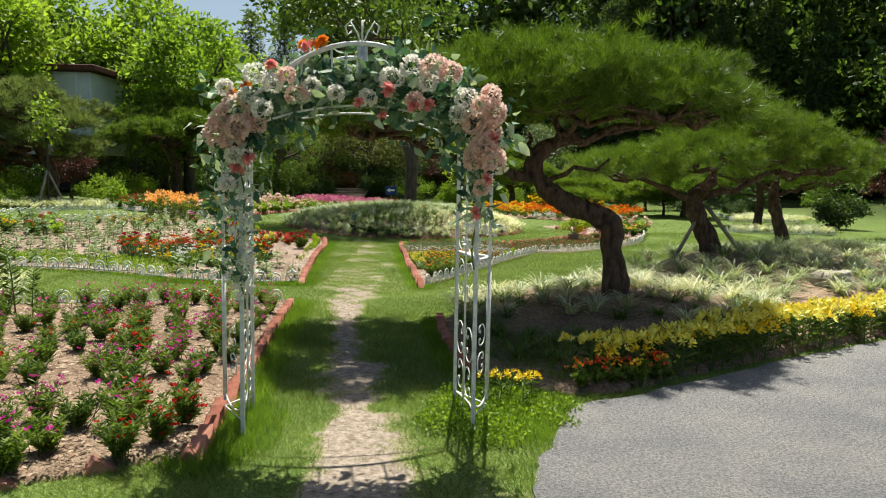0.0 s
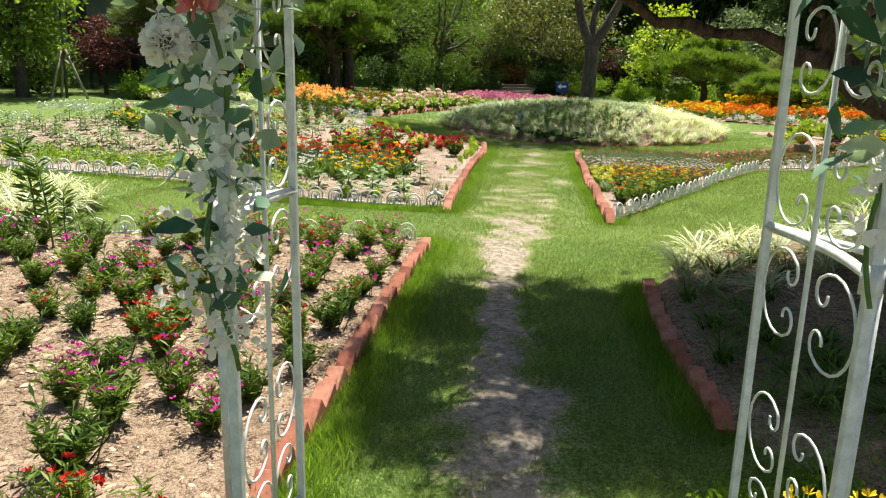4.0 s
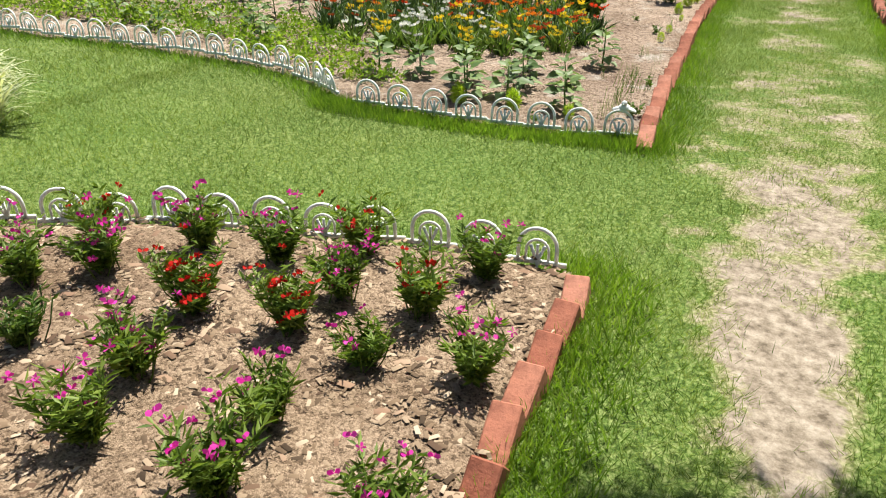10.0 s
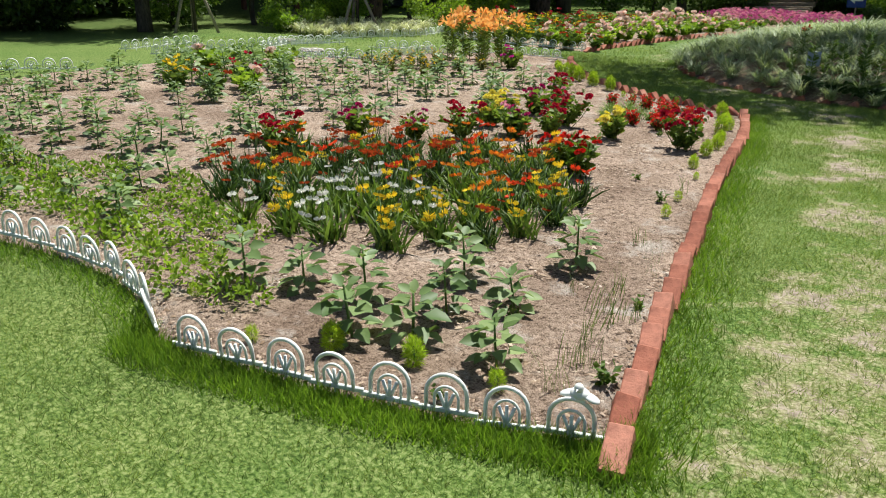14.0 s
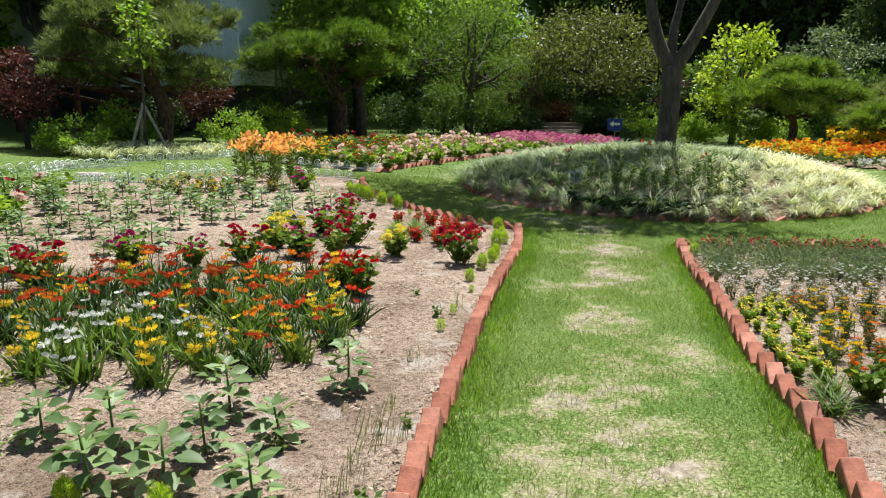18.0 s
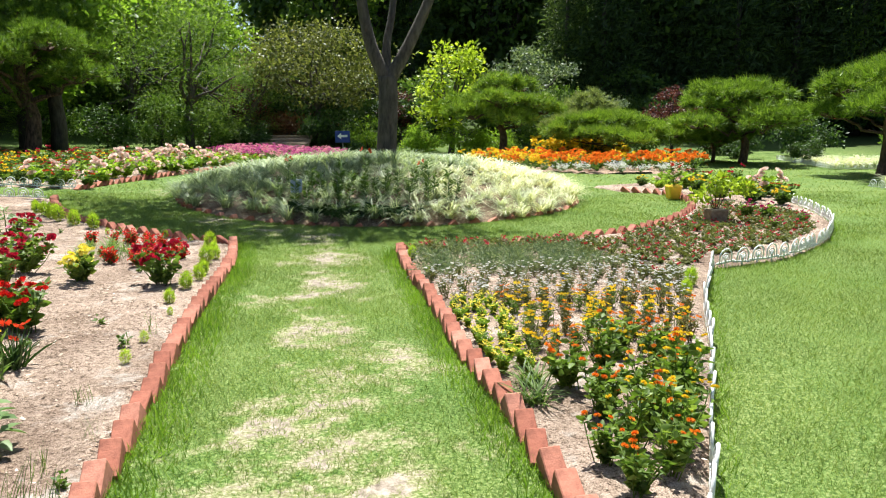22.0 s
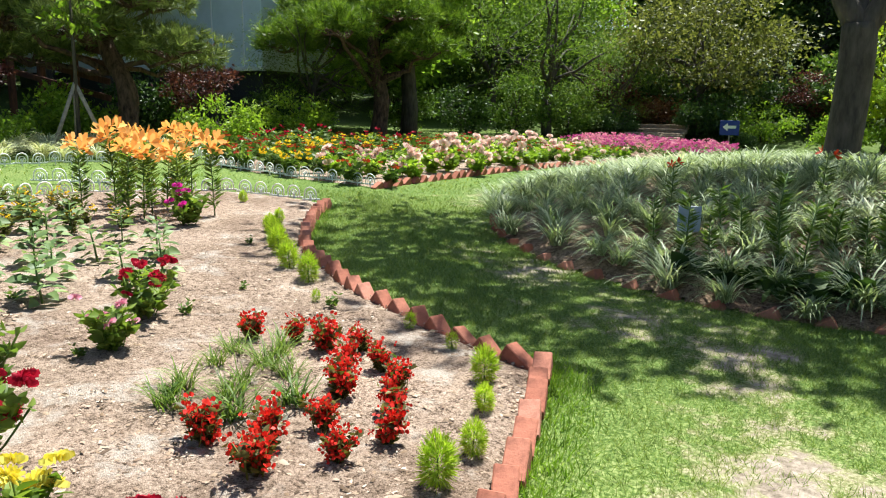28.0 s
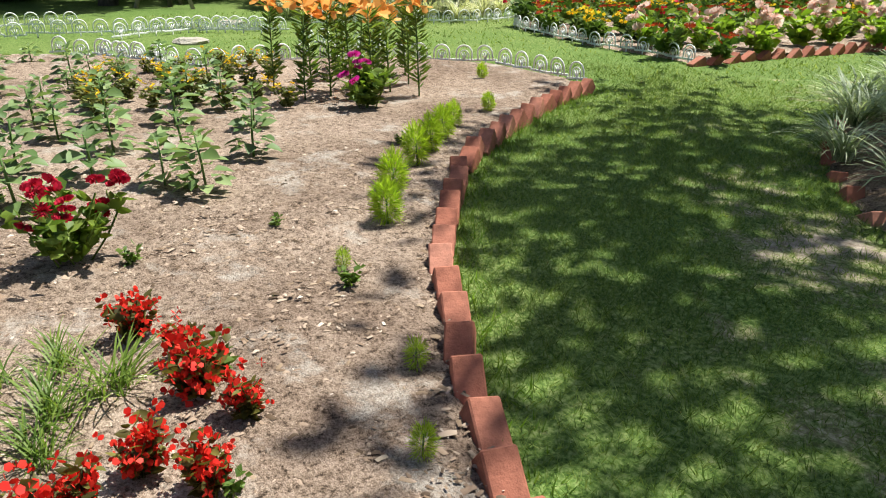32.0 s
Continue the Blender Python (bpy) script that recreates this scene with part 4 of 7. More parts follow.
KINDS["lime_shrub"] = (*broadleaf_meshes(1.3, 2.2, 0.125, LEAF_BRIGHT, 115, 30, 0.03, seed=10), "leafy_shrub")
KINDS["rust"] = (*broadleaf_meshes(1.2, 2.6, 0.12, LEAF_RUST, 130, 26, 0.05, seed=11), "leafy_shrub")


def conifer_meshes(h, w, seed=0):
    g = np.random.default_rng(seed)
    c, r = [], []
    for z in np.linspace(0.18, 0.97, 15):
        k = (1 - z) ** 0.8 * w * 0.5 + 0.12
        for q in np.linspace(0, 6.28, max(3, int(7 * (1 - z) + 3)))[:-1] + g.uniform(0, 3):
            c.append((math.cos(q) * k * 0.75, math.sin(q) * k * 0.75, z * h - 0.12 * k))
            r.append((0.45 * k + 0.1, 0.45 * k + 0.1, 0.22 * k + 0.1))
    v, f = blob_leaves(LEAF_NARROW, c, np.array(r), 80, 0.48, 1.0, 0.9, rough=0.3)
    return tubes_mesh("trunk", [(np.array([(0, 0, -0.2), (0, 0, h * 0.95)]), np.array([0.022 * h, 0.004 * h]))], BARK, 7), mesh_np("crown", v, f, NEEDLES_WOOD)


KINDS["fir"] = (*conifer_meshes(13, 5.0, 3), "conifer_tree")

# the wood that closes the garden on all sides
for n in range(150):
    q = rng.uniform(-2.6, 2.6)
    r = rng.uniform(0, 1)
    x, y = 0, 0
    side = rng.random()
    if side < 0.55:
        x, y = rng.uniform(-38, 38), 57 + 12 * r
    elif side < 0.8:
        x, y = 26 + 12 * r, rng.uniform(-6, 56)
    else:
        x, y = -31 - 12 * r, rng.uniform(-4, 48)
    if x < -5 and abs(math.degrees(math.atan2(x, y)) + 21) < 13.5:
        continue
    kind = rng.choice(["wood", "wood", "wood2", "wood2", "fir"])
    if abs(x) < 32 and y < 60 and rng.random() < 0.3:
        kind = "wood2"
    tree(kind, {"wood": "dense dark-leaved woodland tree", "wood2": "leafy green woodland tree", "fir": "dark pointed conifer in the wood"}[kind], x, y, rng.uniform(0.75, 1.15), group="woodland trees")
for n in range(22):
    x = -7 + 1.9 * n
    tree(rng.choice(["wood", "fir", "wood"]), "tall dark tree deep in the northern wood", x, 66 + rng.uniform(-2, 2) - 0.2 * max(0, x - 10), rng.uniform(1.2, 1.5), group="woodland trees", tall=1.15)
for x, y, s in ((-30, 60, 0.85), (-24, 62, 0.8), (-19, 60, 0.75), (-15, 58, 0.85), (-27, 56, 0.7), (-12, 56, 0.8), (-21, 55, 0.62), (-17, 53, 0.6)):
    tree("fir" if x not in (-21, -17) else "wood", "dark pointed conifer in the wood" if x not in (-21, -17) else "dense dark-leaved woodland tree", x, y, s, group="woodland trees", z=3.0)
for x, y, s in ((-23.5, 45, 1.3), (-19.0, 48, 1.35), (-28, 41, 1.3), (-33, 40, 1.3), (-14.5, 50, 1.0), (-17, 45, 1.0), (-11.0, 52, 0.8), (-14.2, 37.5, 0.8), (-26.5, 30.5, 0.9)):
    tree("bright", "sunlit bright green broadleaf tree", x, y, s, group="sunlit trees")
for x, y, s in ((-24.5, 28.5, 1.05), (-12.6, 36.5, 0.9), (-19.4, 31.0, 0.95), (-22.4, 31.2, 0.9)):
    tree("high", "tall bright green tree before the grey building", x, y, s, group="sunlit trees")
for n in range(26):
    x = 12 + 1.3 * n
    tree(rng.choice(["fir", "wood"]), "tall dark tree deep in the northeastern wood", x, 57 - 0.5 * max(0, x - 14) + rng.uniform(-2, 2), rng.uniform(1.1, 1.5), group="woodland trees", tall=1.2)
for n in range(15):
    x = 9 + 1.6 * n + rng.uniform(-0.6, 0.6)
    tree("fir", "dark pointed conifer in the wood", x, 52.5 - 0.35 * max(0, x - 14) + rng.uniform(-2, 2), rng.uniform(0.75, 1.05), group="woodland trees")

# ---- brick edging and hoop fences ----
brick_me = box_mesh("brick", (0.185, 0.09, 0.10), BRICK, 0.005)


def brick_row(name, line, label, step=0.2, tilt=29, lift=0.032, seed=0):
    g = np.random.default_rng(seed)
    root = thing(name, line[0][0], line[0][1], 0.0, label, "brick edging")
    root.location = (0, 0, 0)
    for x, y, a in along(line, step):
        m = Matrix.Translation((x + g.normal(0, 0.006), y + g.normal(0, 0.006), gz(x, y) + lift + g.normal(0, 0.006))) @ Euler((g.normal(0, 0.07), -radians(tilt + g.normal(0, 5)), a + g.normal(0, 0.07))).to_matrix().to_4x4()
        child("brick", brick_me, root, m=m)
    return root


brick_row("brick_edging", A_RIGHT, "slanted red bricks half sunk along the west bed", seed=1)
brick_row("brick_edging", A_FRONT[:4], "loose red bricks sunk at the west bed corner", 0.5, 30, 0.0, seed=2)
brick_row("brick_edging", B_RIGHT, "slanted red bricks half sunk along the sandy bed", seed=3)
brick_row("brick_edging", B_ARC[2:], "red bricks set on edge in a sawtooth curve", 0.2, 40, 0.03, seed=4)
brick_row("brick_edging", C_LEFT, "slanted red bricks in a sawtooth row", 0.2, 30, seed=5)
brick_row("brick_edging", C_ARC, "red bricks set on edge in a sawtooth curve", 0.24, 42, 0.02, seed=6)
brick_row("brick_edging", D_LEFT, "sunken red bricks along the shady pine bed", 0.21, 24, seed=7)
brick_row("brick_edging", E_BRICK, "red bricks along the far flower bed", 0.24, 35, 0.02, seed=8)
brick_row("brick_edging", [(ISLAND_C[0] + ISLAND_R[0] * math.cos(a), ISLAND_C[1] + ISLAND_R[1] * math.sin(a)) for a in np.linspace(3.4, 6.2, 40)], "sunken bricks round the island mound", 0.34, 30, -0.02, seed=9)


def hoop_mesh():
    """One hoop of plastic border fence: outer arch, inner arch, fan and stake."""
    runs = []
    a = np.linspace(0, math.pi, 11)
    def arch(r, h):
        return np.vstack([[(-r, 0, 0)], np.stack([-r * np.cos(a), 0 * a, h + r * np.sin(a)], -1), [(r, 0, 0)]])
    runs.append((arch(0.078, 0.075), 0.0085))
    runs.append((arch(0.046, 0.06), 0.006))
    for q in (-0.5, 0, 0.5):
        runs.append((np.array([(0, 0, 0.01), (math.sin(q) * 0.06, 0, 0.05 + 0.035 * math.cos(q))]), 0.007))
    runs.append((np.array([(0, 0, -0.06), (0, 0, 0.02)]), 0.008))
    return tubes_mesh("hoop", runs, WHITE_PLASTIC, 5)


hoop_me = hoop_mesh()
rail_me = box_mesh("rail", (0.24, 0.014, 0.02), WHITE_PLASTIC, 0.003)


def hoop_fence(line, label, step=0.225, lift=0.035, seed=0):
    g = np.random.default_rng(seed)
    root = thing("hoop_fence", 0, 0, 0.0, label, "border fence", "hoop fences")
    for x, y, a in along(line, step, step / 2):
        z = gz(x, y) + lift + g.normal(0, 0.006)
        e = Euler((g.normal(0, 0.08), g.normal(0, 0.04), a)).to_matrix().to_4x4()
        child("hoop", hoop_me, root, m=Matrix.Translation((x, y, z)) @ e)
        child("rail", rail_me, root, m=Matrix.Translation((x, y, z + 0.012)) @ e)
    return root


hoop_fence(A_FENCE, "low grey-white hooped plastic border fence", seed=1)
hoop_fence(B_FENCE, "low white hooped plastic border fence", seed=2)
hoop_fence(B_FENCE_W, "low white hooped plastic border fence", seed=3)
hoop_fence(B_FENCE_N, "low white hooped plastic border fence", seed=4)
hoop_fence(C_FENCE, "low white hooped plastic border fence", seed=5)
hoop_fence(C_FENCE_E, "low white hooped plastic border fence", seed=6)
hoop_fence(E_FENCE, "low white hooped plastic border fence", seed=7)
for n, line in enumerate([[(-11.5, 19.2), (-11.8, 20.2), (-11.2, 21.2)], [(-13.1, 17.4), (-13.1, 19.1)], [(-12.2, 17.3), (-12.1, 18.5), (-11.9, 19.9), (-11.5, 21.1)], [(-13.0, 14.1), (-12.0, 14.9), (-11.6, 15.4)], [(-10.6, 18.4), (-10.2, 18.8), (-9.6, 19.2)], [(-11.9, 21.7), (-11.0, 24.0), (-11.2, 25.6)], [(-10.2, 20.9), (-9.2, 21.5)],
                          [(13.3, 36.0), (12.6, 33.0), (12.0, 30.4), (14.5, 30.0)], [(9.3, 24.7), (9.5, 24.0), (12.5, 23.4)]]):
    hoop_fence(line, "low white hooped border fence far across the lawn", seed=10 + n)

# ---- flowers and small plants ----
def up_dirs(n, flat=0.6):
    d = np.stack([rng.normal(0, flat, n), rng.normal(0, flat, n), np.ones(n)], -1)
    return d / np.linalg.norm(d, axis=1)[:, None]


def stems(tips, foot=0.02, r=0.0025, mat=STEM, name="stems"):
    runs = []
    for t in tips:
        a = np.array([t[0] * 0.15 + rng.normal(0, foot), t[1] * 0.15 + rng.normal(0, foot), -0.02])
        runs.append((np.array([a, (a + t) / 2 + rng.normal(0, 0.008, 3), t]), r))
    return join([tube_tris(p, q, 4) for p, q in runs])


def leafy_stems(tips, shape, per, size, droop=0.2):
    """Leaves up along stems."""
    sp, dr = [], []
    for t in tips:
        k = rng.uniform(0.12, 1.0, per)
        q = rng.uniform(0, 6.28, per)
        sp.append(np.asarray(t)[None] * k[:, None] * np.array([1, 1, 1]))
        dr.append(np.stack([np.cos(q), np.sin(q), rng.uniform(0.1, 1.0, per) - droop], -1))
    sp, dr = np.vstack(sp), np.vstack(dr)
    return scatter(shape, sp, dr, size * rng.uniform(0.6, 1.25, len(sp)))


RAW = {}


def carpet_of(kinds, spots, sizes, name, label, category, z):
    """Many clumps that nobody would count, joined into one mesh of leaves."""
    chunks = []
    for (x, y), s, k in zip(spots, sizes, rng.integers(0, len(kinds), len(spots))):
        v, f, mat = RAW[kinds[k][1][0][1].name]
        a = rng.uniform(0, 6.28)
        c, n = math.cos(a) * s, math.sin(a) * s
        chunks.append((np.stack([v[:, 0] * c - v[:, 1] * n + x, v[:, 0] * n + v[:, 1] * c + y, v[:, 2] * s + z(x, y)], -1), f))
    return tagged(new(name, mesh_np(name, *join(chunks), mat)), label, category, kind="stuff")


def plant_kind(name, foliage, mat, blooms=(), extra=(), single=None):
    """A recipe: the meshes of a plant's parts."""
    parts = [("foliage", mesh_np("foliage", *foliage, mat))]
    RAW[parts[0][1].name] = (*foliage, mat)
    for n, vf, m in extra:
        parts.append((n, mesh_np(n, *vf, m)))
    for vf, m in blooms:
        if single:      # flowers large enough to count, one mesh each
            nv, nf = len(single[0]), len(single[1])
            for k in range(len(vf[0]) // nv):
                parts.append(("blossom", mesh_np("blossom", vf[0][k * nv:(k + 1) * nv], single[1], m)))
        else:
            parts.append(("blossoms", mesh_np("blossoms", *vf, m)))
    return name, parts


def plant(kind, x, y, size, label, group, z=None, turn=None, lean=0.06, category="plant"):
    name, parts = kind
    z = gz(x, y) + 0.045 if z is None else z
    root = thing(name, x, y, z, label, category, group)
    root.rotation_euler = (rng.normal(0, lean), rng.normal(0, lean), rng.uniform(0, 6.28) if turn is None else turn)
    root.scale = (size,) * 3
    made = {}
    for n, me in sorted(parts, key=lambda q: q[0] != "stem"):
        made[n] = child(n, me, made.get("stem", root))
    return root


def tips_dome(n, r, h, lo=0.55):
    d = up_dirs(n, 0.55)
    k = rng.uniform(lo, 1, n)
    return np.stack([d[:, 0] * r * 1.5 * k, d[:, 1] * r * 1.5 * k, h * k * (0.55 + 0.45 * d[:, 2])], -1)


def dianthus(mat, bloom, n_bloom, h=0.22):
    t = tips_dome(34, 0.115, h, 0.35)
    f = join([leafy_stems(t, LEAF_FINE, 25, 0.044, 0.0), stems(t[:12])])
    blooms = []
    if n_bloom:
        s = t[rng.choice(len(t), n_bloom)] * np.array([1.05, 1.05, 1.12]) + rng.normal(0, 0.012, (n_bloom, 3))
        blooms = [(scatter(DAISY5, s, up_dirs(n_bloom, 0.5), rng.uniform(0.013, 0.021, n_bloom)), bloom)]
    return plant_kind("dianthus_plant", f, mat, blooms)


DIAN = [dianthus(LEAF_BED, P_MAGENTA, 19), dianthus(LEAF_BED, P_RED, 24), dianthus(LEAF_BED, P_MAGENTA, 5, 0.18), dianthus(LEAF_MID, None, 0, 0.2), dianthus(LEAF_BED, P_MAGENTA, 12), dianthus(LEAF_BED, P_RED, 10)]
DIAN_LABEL = ["leafy dianthus with magenta flowers in chip-strewn soil", "leafy dianthus with red flowers in chip-strewn soil", "fresh green dianthus with few magenta flowers", "green dianthus without open flowers", "leafy dianthus with some magenta flowers", "fresh green dianthus with few red flowers"]


def gazania(bloom, n):
    q = rng.uniform(0, 6.28, 60)
    d = np.stack([np.cos(q) * 0.6, np.sin(q) * 0.6, rng.uniform(0.6, 1.5, 60)], -1)
    f = scatter(arc_blade(0.5, 3, 0.05), rng.normal(0, 0.035, (60, 3)) * np.array([1, 1, 0]), d, rng.uniform(0.12, 0.22, 60))
    t = tips_dome(n, 0.1, 0.24, 0.75)
    t[:, 2] = rng.uniform(0.12, 0.26, n)
    return plant_kind("gazania_plant", join([f, stems(t)]), LEAF_DEEP if bloom in (P_RUST, P_SCARLET) else LEAF_MID, [(scatter(DAISY, t, up_dirs(n, 0.35), rng.uniform(0.028, 0.04, n)), bloom)], single=DAISY)


GAZ_KINDS = {"orange": gazania(P_ORANGE, 4), "rust": gazania(P_RUST, 6), "yellow": gazania(P_YELLOW, 5), "white": gazania(P_WHITE, 5), "scarlet": gazania(P_SCARLET, 4)}


def sunflower(h=0.3, n=16):
    z = np.linspace(0.16, 1, n) * h
    q = np.arange(n) * 2.4
    d = np.stack([np.cos(q), np.sin(q), np.linspace(-0.25, 0.5, n) + rng.normal(0, 0.15, n)], -1)
    size = np.interp(z / h, [0, 0.6, 1], [0.09, 0.105, 0.05]) * rng.uniform(0.8, 1.2, n)
    petiole = d * np.interp(z / h, [0, 1], [0.07, 0.015])[:, None] + np.stack([0 * z, 0 * z, z], -1)
    v = scatter((LEAF[0] * np.array([1.35, 1, 1.6]), LEAF[1]), petiole, d, size, spin=rng.normal(0, 0.3, n))
    s = tube_tris(np.array([(0, 0, -0.03), (0.004, 0.002, h * 0.5), (0, 0, h)]), np.array([0.007, 0.006, 0.004]), 6)
    return plant_kind("sunflower_seedling", v, LEAF_SUNFLOWER, extra=[("stem", s, STEM)])


SUNFLOWERS = [sunflower(0.24, 26), sunflower(0.2, 22), sunflower(0.28, 28)]


def kochia(n=1000):
    d = ball_dirs(n, -0.95)
    k = rng.uniform(0.2, 1.0, n) ** 0.6
    sp = d * np.stack([0.055 * k, 0.055 * k, 0.10 * k], -1) + np.array([0, 0, 0.105])
    v = scatter(LEAF_HAIR, sp, d * 0.9 + np.array([0, 0, 0.35]) + rng.normal(0, 0.35, (n, 3)), rng.uniform(0.035, 0.06, n))
    return plant_kind("kochia_plant", v, LEAF_LIME, extra=[("stem", tube_tris(np.array([(0, 0, -0.03), (0, 0, 0.15)]), np.array([0.006, 0.004]), 5), STEM)])


KOCHIA = [kochia(), kochia(550)]


def zinnia(bloom, n, r=0.15, h=0.30, mat=LEAF_BED, size=0.037, shape=POMPON, leaf=0.07):
    t = tips_dome(18, r, h)
    f = join([leafy_stems(t, LEAF, 15, leaf), stems(t[:8], r=0.004)])
    s = t[rng.choice(16, n, n > 16)] * np.array([1.0, 1.0, 1.12]) + np.array([0, 0, 0.015]) + rng.normal(0, 0.01, (n, 3))
    return plant_kind("zinnia_plant", f, mat, [(scatter(shape, s, up_dirs(n, 0.45), rng.uniform(0.8, 1.15, n) * size), bloom)], single=shape)


ZIN = {"red": zinnia(P_CRIMSON, 20, 0.19), "scarlet": zinnia(P_RED, 13), "pink": zinnia(P_PINK, 6, h=0.24), "wine": zinnia(P_WINE, 7, h=0.26), "yellow": zinnia(P_LEMON, 18, h=0.27, mat=LEAF_BED, size=0.044), "magenta": zinnia(P_MAGENTA, 6, h=0.28)}


def begonia():
    t = tips_dome(26, 0.1, 0.2, 0.35)
    f = join([leafy_stems(t, LEAF, 7, 0.05), stems(t[:8], r=0.004)])
    n = 75
    s = t[rng.choice(24, n)] * rng.uniform(0.55, 1.12, (n, 1)) + rng.normal(0, 0.018, (n, 3))
    return plant_kind("begonia_plant", f, LEAF_BRONZE, [(scatter(FLORET4, s, up_dirs(n, 0.9), rng.uniform(0.017, 0.028, n)), P_BEGONIA)])


BEGONIA = [begonia(), begonia()]


def sedge(n=70, length=0.24, mat=LEAF_GREY, bend=0.55, name="grass_clump", wide=0.03, lay=0.6):
    q = rng.uniform(0, 6.28, n)
    d = np.stack([np.cos(q) * lay, np.sin(q) * lay, rng.uniform(0.5, 1.7, n)], -1)
    f = scatter(arc_blade(bend, 4, wide), rng.normal(0, 0.03, (n, 3)) * np.array([1, 1, 0]), d, length * rng.uniform(0.6, 1.15, n), spin=np.zeros(n))
    return plant_kind(name, f, mat)


WEED = sedge(12, 0.2, LEAF_MID, 0.25, "weed_tuft", 0.013, 0.3)
SEDGES = [sedge(75, 0.17, LEAF_MID), sedge(70, 0.17, LEAF_BED, wide=0.022)]
LIRIOPE_PALE = [sedge(95, 0.46, CREAM_BLADES, 0.9, "lilyturf_clump", 0.022), sedge(90, 0.44, CREAM_BLADES, 1.0, "lilyturf_clump", 0.022)]
LIRIOPE_SILVER = [sedge(110, 0.46, SILVER_BLADES, 0.85, "lilyturf_clump", 0.016), sedge(105, 0.44, SILVER_BLADES, 0.95, "lilyturf_clump", 0.016)]
LIRIOPE_DARK = [sedge(70, 0.38, LEAF_MID, 0.9, "lilyturf_clump", 0.022)]


def lily(h, bloom, n, size, mat=LEAF_MID, leaves=46):
    k = rng.uniform(0.08, 0.95, leaves)
    q = rng.uniform(0, 6.28, leaves)
    f = scatter(LEAF_NARROW, np.stack([0 * k, 0 * k, k * h], -1), np.stack([np.cos(q), np.sin(q), 0.5 + 0 * q], -1), rng.uniform(0.09, 0.14, leaves))
    s = tube_tris(np.array([(0, 0, -0.03), (0.01, 0, h * 0.5), (0, 0.01, h)]), np.array([0.008, 0.006, 0.004]), 5)
    q = np.arange(n) * 2.4
    drop = 0.06 if size > 0.08 else 0.02
    tip = np.stack([np.cos(q) * 0.07, np.sin(q) * 0.07, h + rng.uniform(-drop, drop, n)], -1)
    d = np.stack([np.cos(q) * 0.9, np.sin(q) * 0.9, np.full(n, 0.45)], -1)
    return plant_kind("lily_plant", f, mat, [(scatter(LILY, tip, d, rng.uniform(0.85, 1.15, n) * size), bloom)] if n else (), [("stem", s, STEM)], LILY if size > 0.08 else None)


LILY_ORANGE = [lily(0.58, P_APRICOT, 4, 0.105, LEAF_BED, 95), lily(0.74, P_APRICOT, 5, 0.115, LEAF_BED, 110), lily(0.66, P_APRICOT, 4, 0.1, LEAF_BED, 100)]
LILY_YELLOW = [lily(0.34, P_LEMON, 6, 0.055, leaves=26), lily(0.37, P_LEMON, 6, 0.058, leaves=26), lily(0.32, P_YELLOW, 6, 0.052, leaves=26)]
LILY_GREEN = [lily(0.5, P_SCARLET, 0, 0.1, leaves=70), lily(0.6, P_SCARLET, 0, 0.1, leaves=80)]
LILY_TIGER = [lily(0.62, P_SCARLET, 2, 0.085, leaves=60)]


def carpet(bloom, n=30, h=0.2, r=0.16, size=0.03, mat=LEAF_MID, shape=DAISY, leaf=0.06, name="flowering_plant"):
    t = tips_dome(14, r, h)
    f = leafy_stems(t, LEAF_SMALL, 12, leaf)
    s = t[rng.choice(14, n)] * np.array([1.1, 1.1, 1.05]) + rng.normal(0, 0.025, (n, 3)) + np.array([0, 0, 0.02])
    return plant_kind(name, f, mat, [(scatter(shape, s, up_dirs(n, 0.5), rng.uniform(0.8, 1.2, n) * size), bloom)])


MARIGOLD = [carpet(P_ORANGE, 15, 0.28, 0.24, 0.05, shape=ROSETTE, name="marigold_plant"), carpet(P_YELLOW, 15, 0.28, 0.24, 0.05, shape=ROSETTE, name="marigold_plant")]
PINKS = [carpet(P_PETUNIA, 24, 0.34, 0.26, 0.05, name="petunia_plant"), carpet(P_PINK, 20, 0.3, 0.26, 0.05, name="petunia_plant")]
YELLOW_DAISY = [carpet(P_YELLOW, 7, 0.18, 0.09, 0.02, mat=LEAF_OLIVE, leaf=0.04, name="yellow_daisy_plant"), carpet(P_LEMON, 16, 0.15, 0.07, 0.016, mat=LEAF_BRIGHT, leaf=0.04, name="sedum_plant")]
def wiry(bloom, n, h, size, mat, per=12, leaf=0.045, name="marigold_plant"):
    """Thin upright stems with narrow leaves and a flower at some tips."""
    t = tips_dome(10, 0.075, h, 0.6)
    s = t[:n] + np.array([0, 0, 0.012])
    return plant_kind(name, join([leafy_stems(t, LEAF_FINE, per, leaf), stems(t)]), mat, [(scatter(DAISY, s, up_dirs(n, 0.3), rng.uniform(0.75, 1.2, n) * size), bloom)])


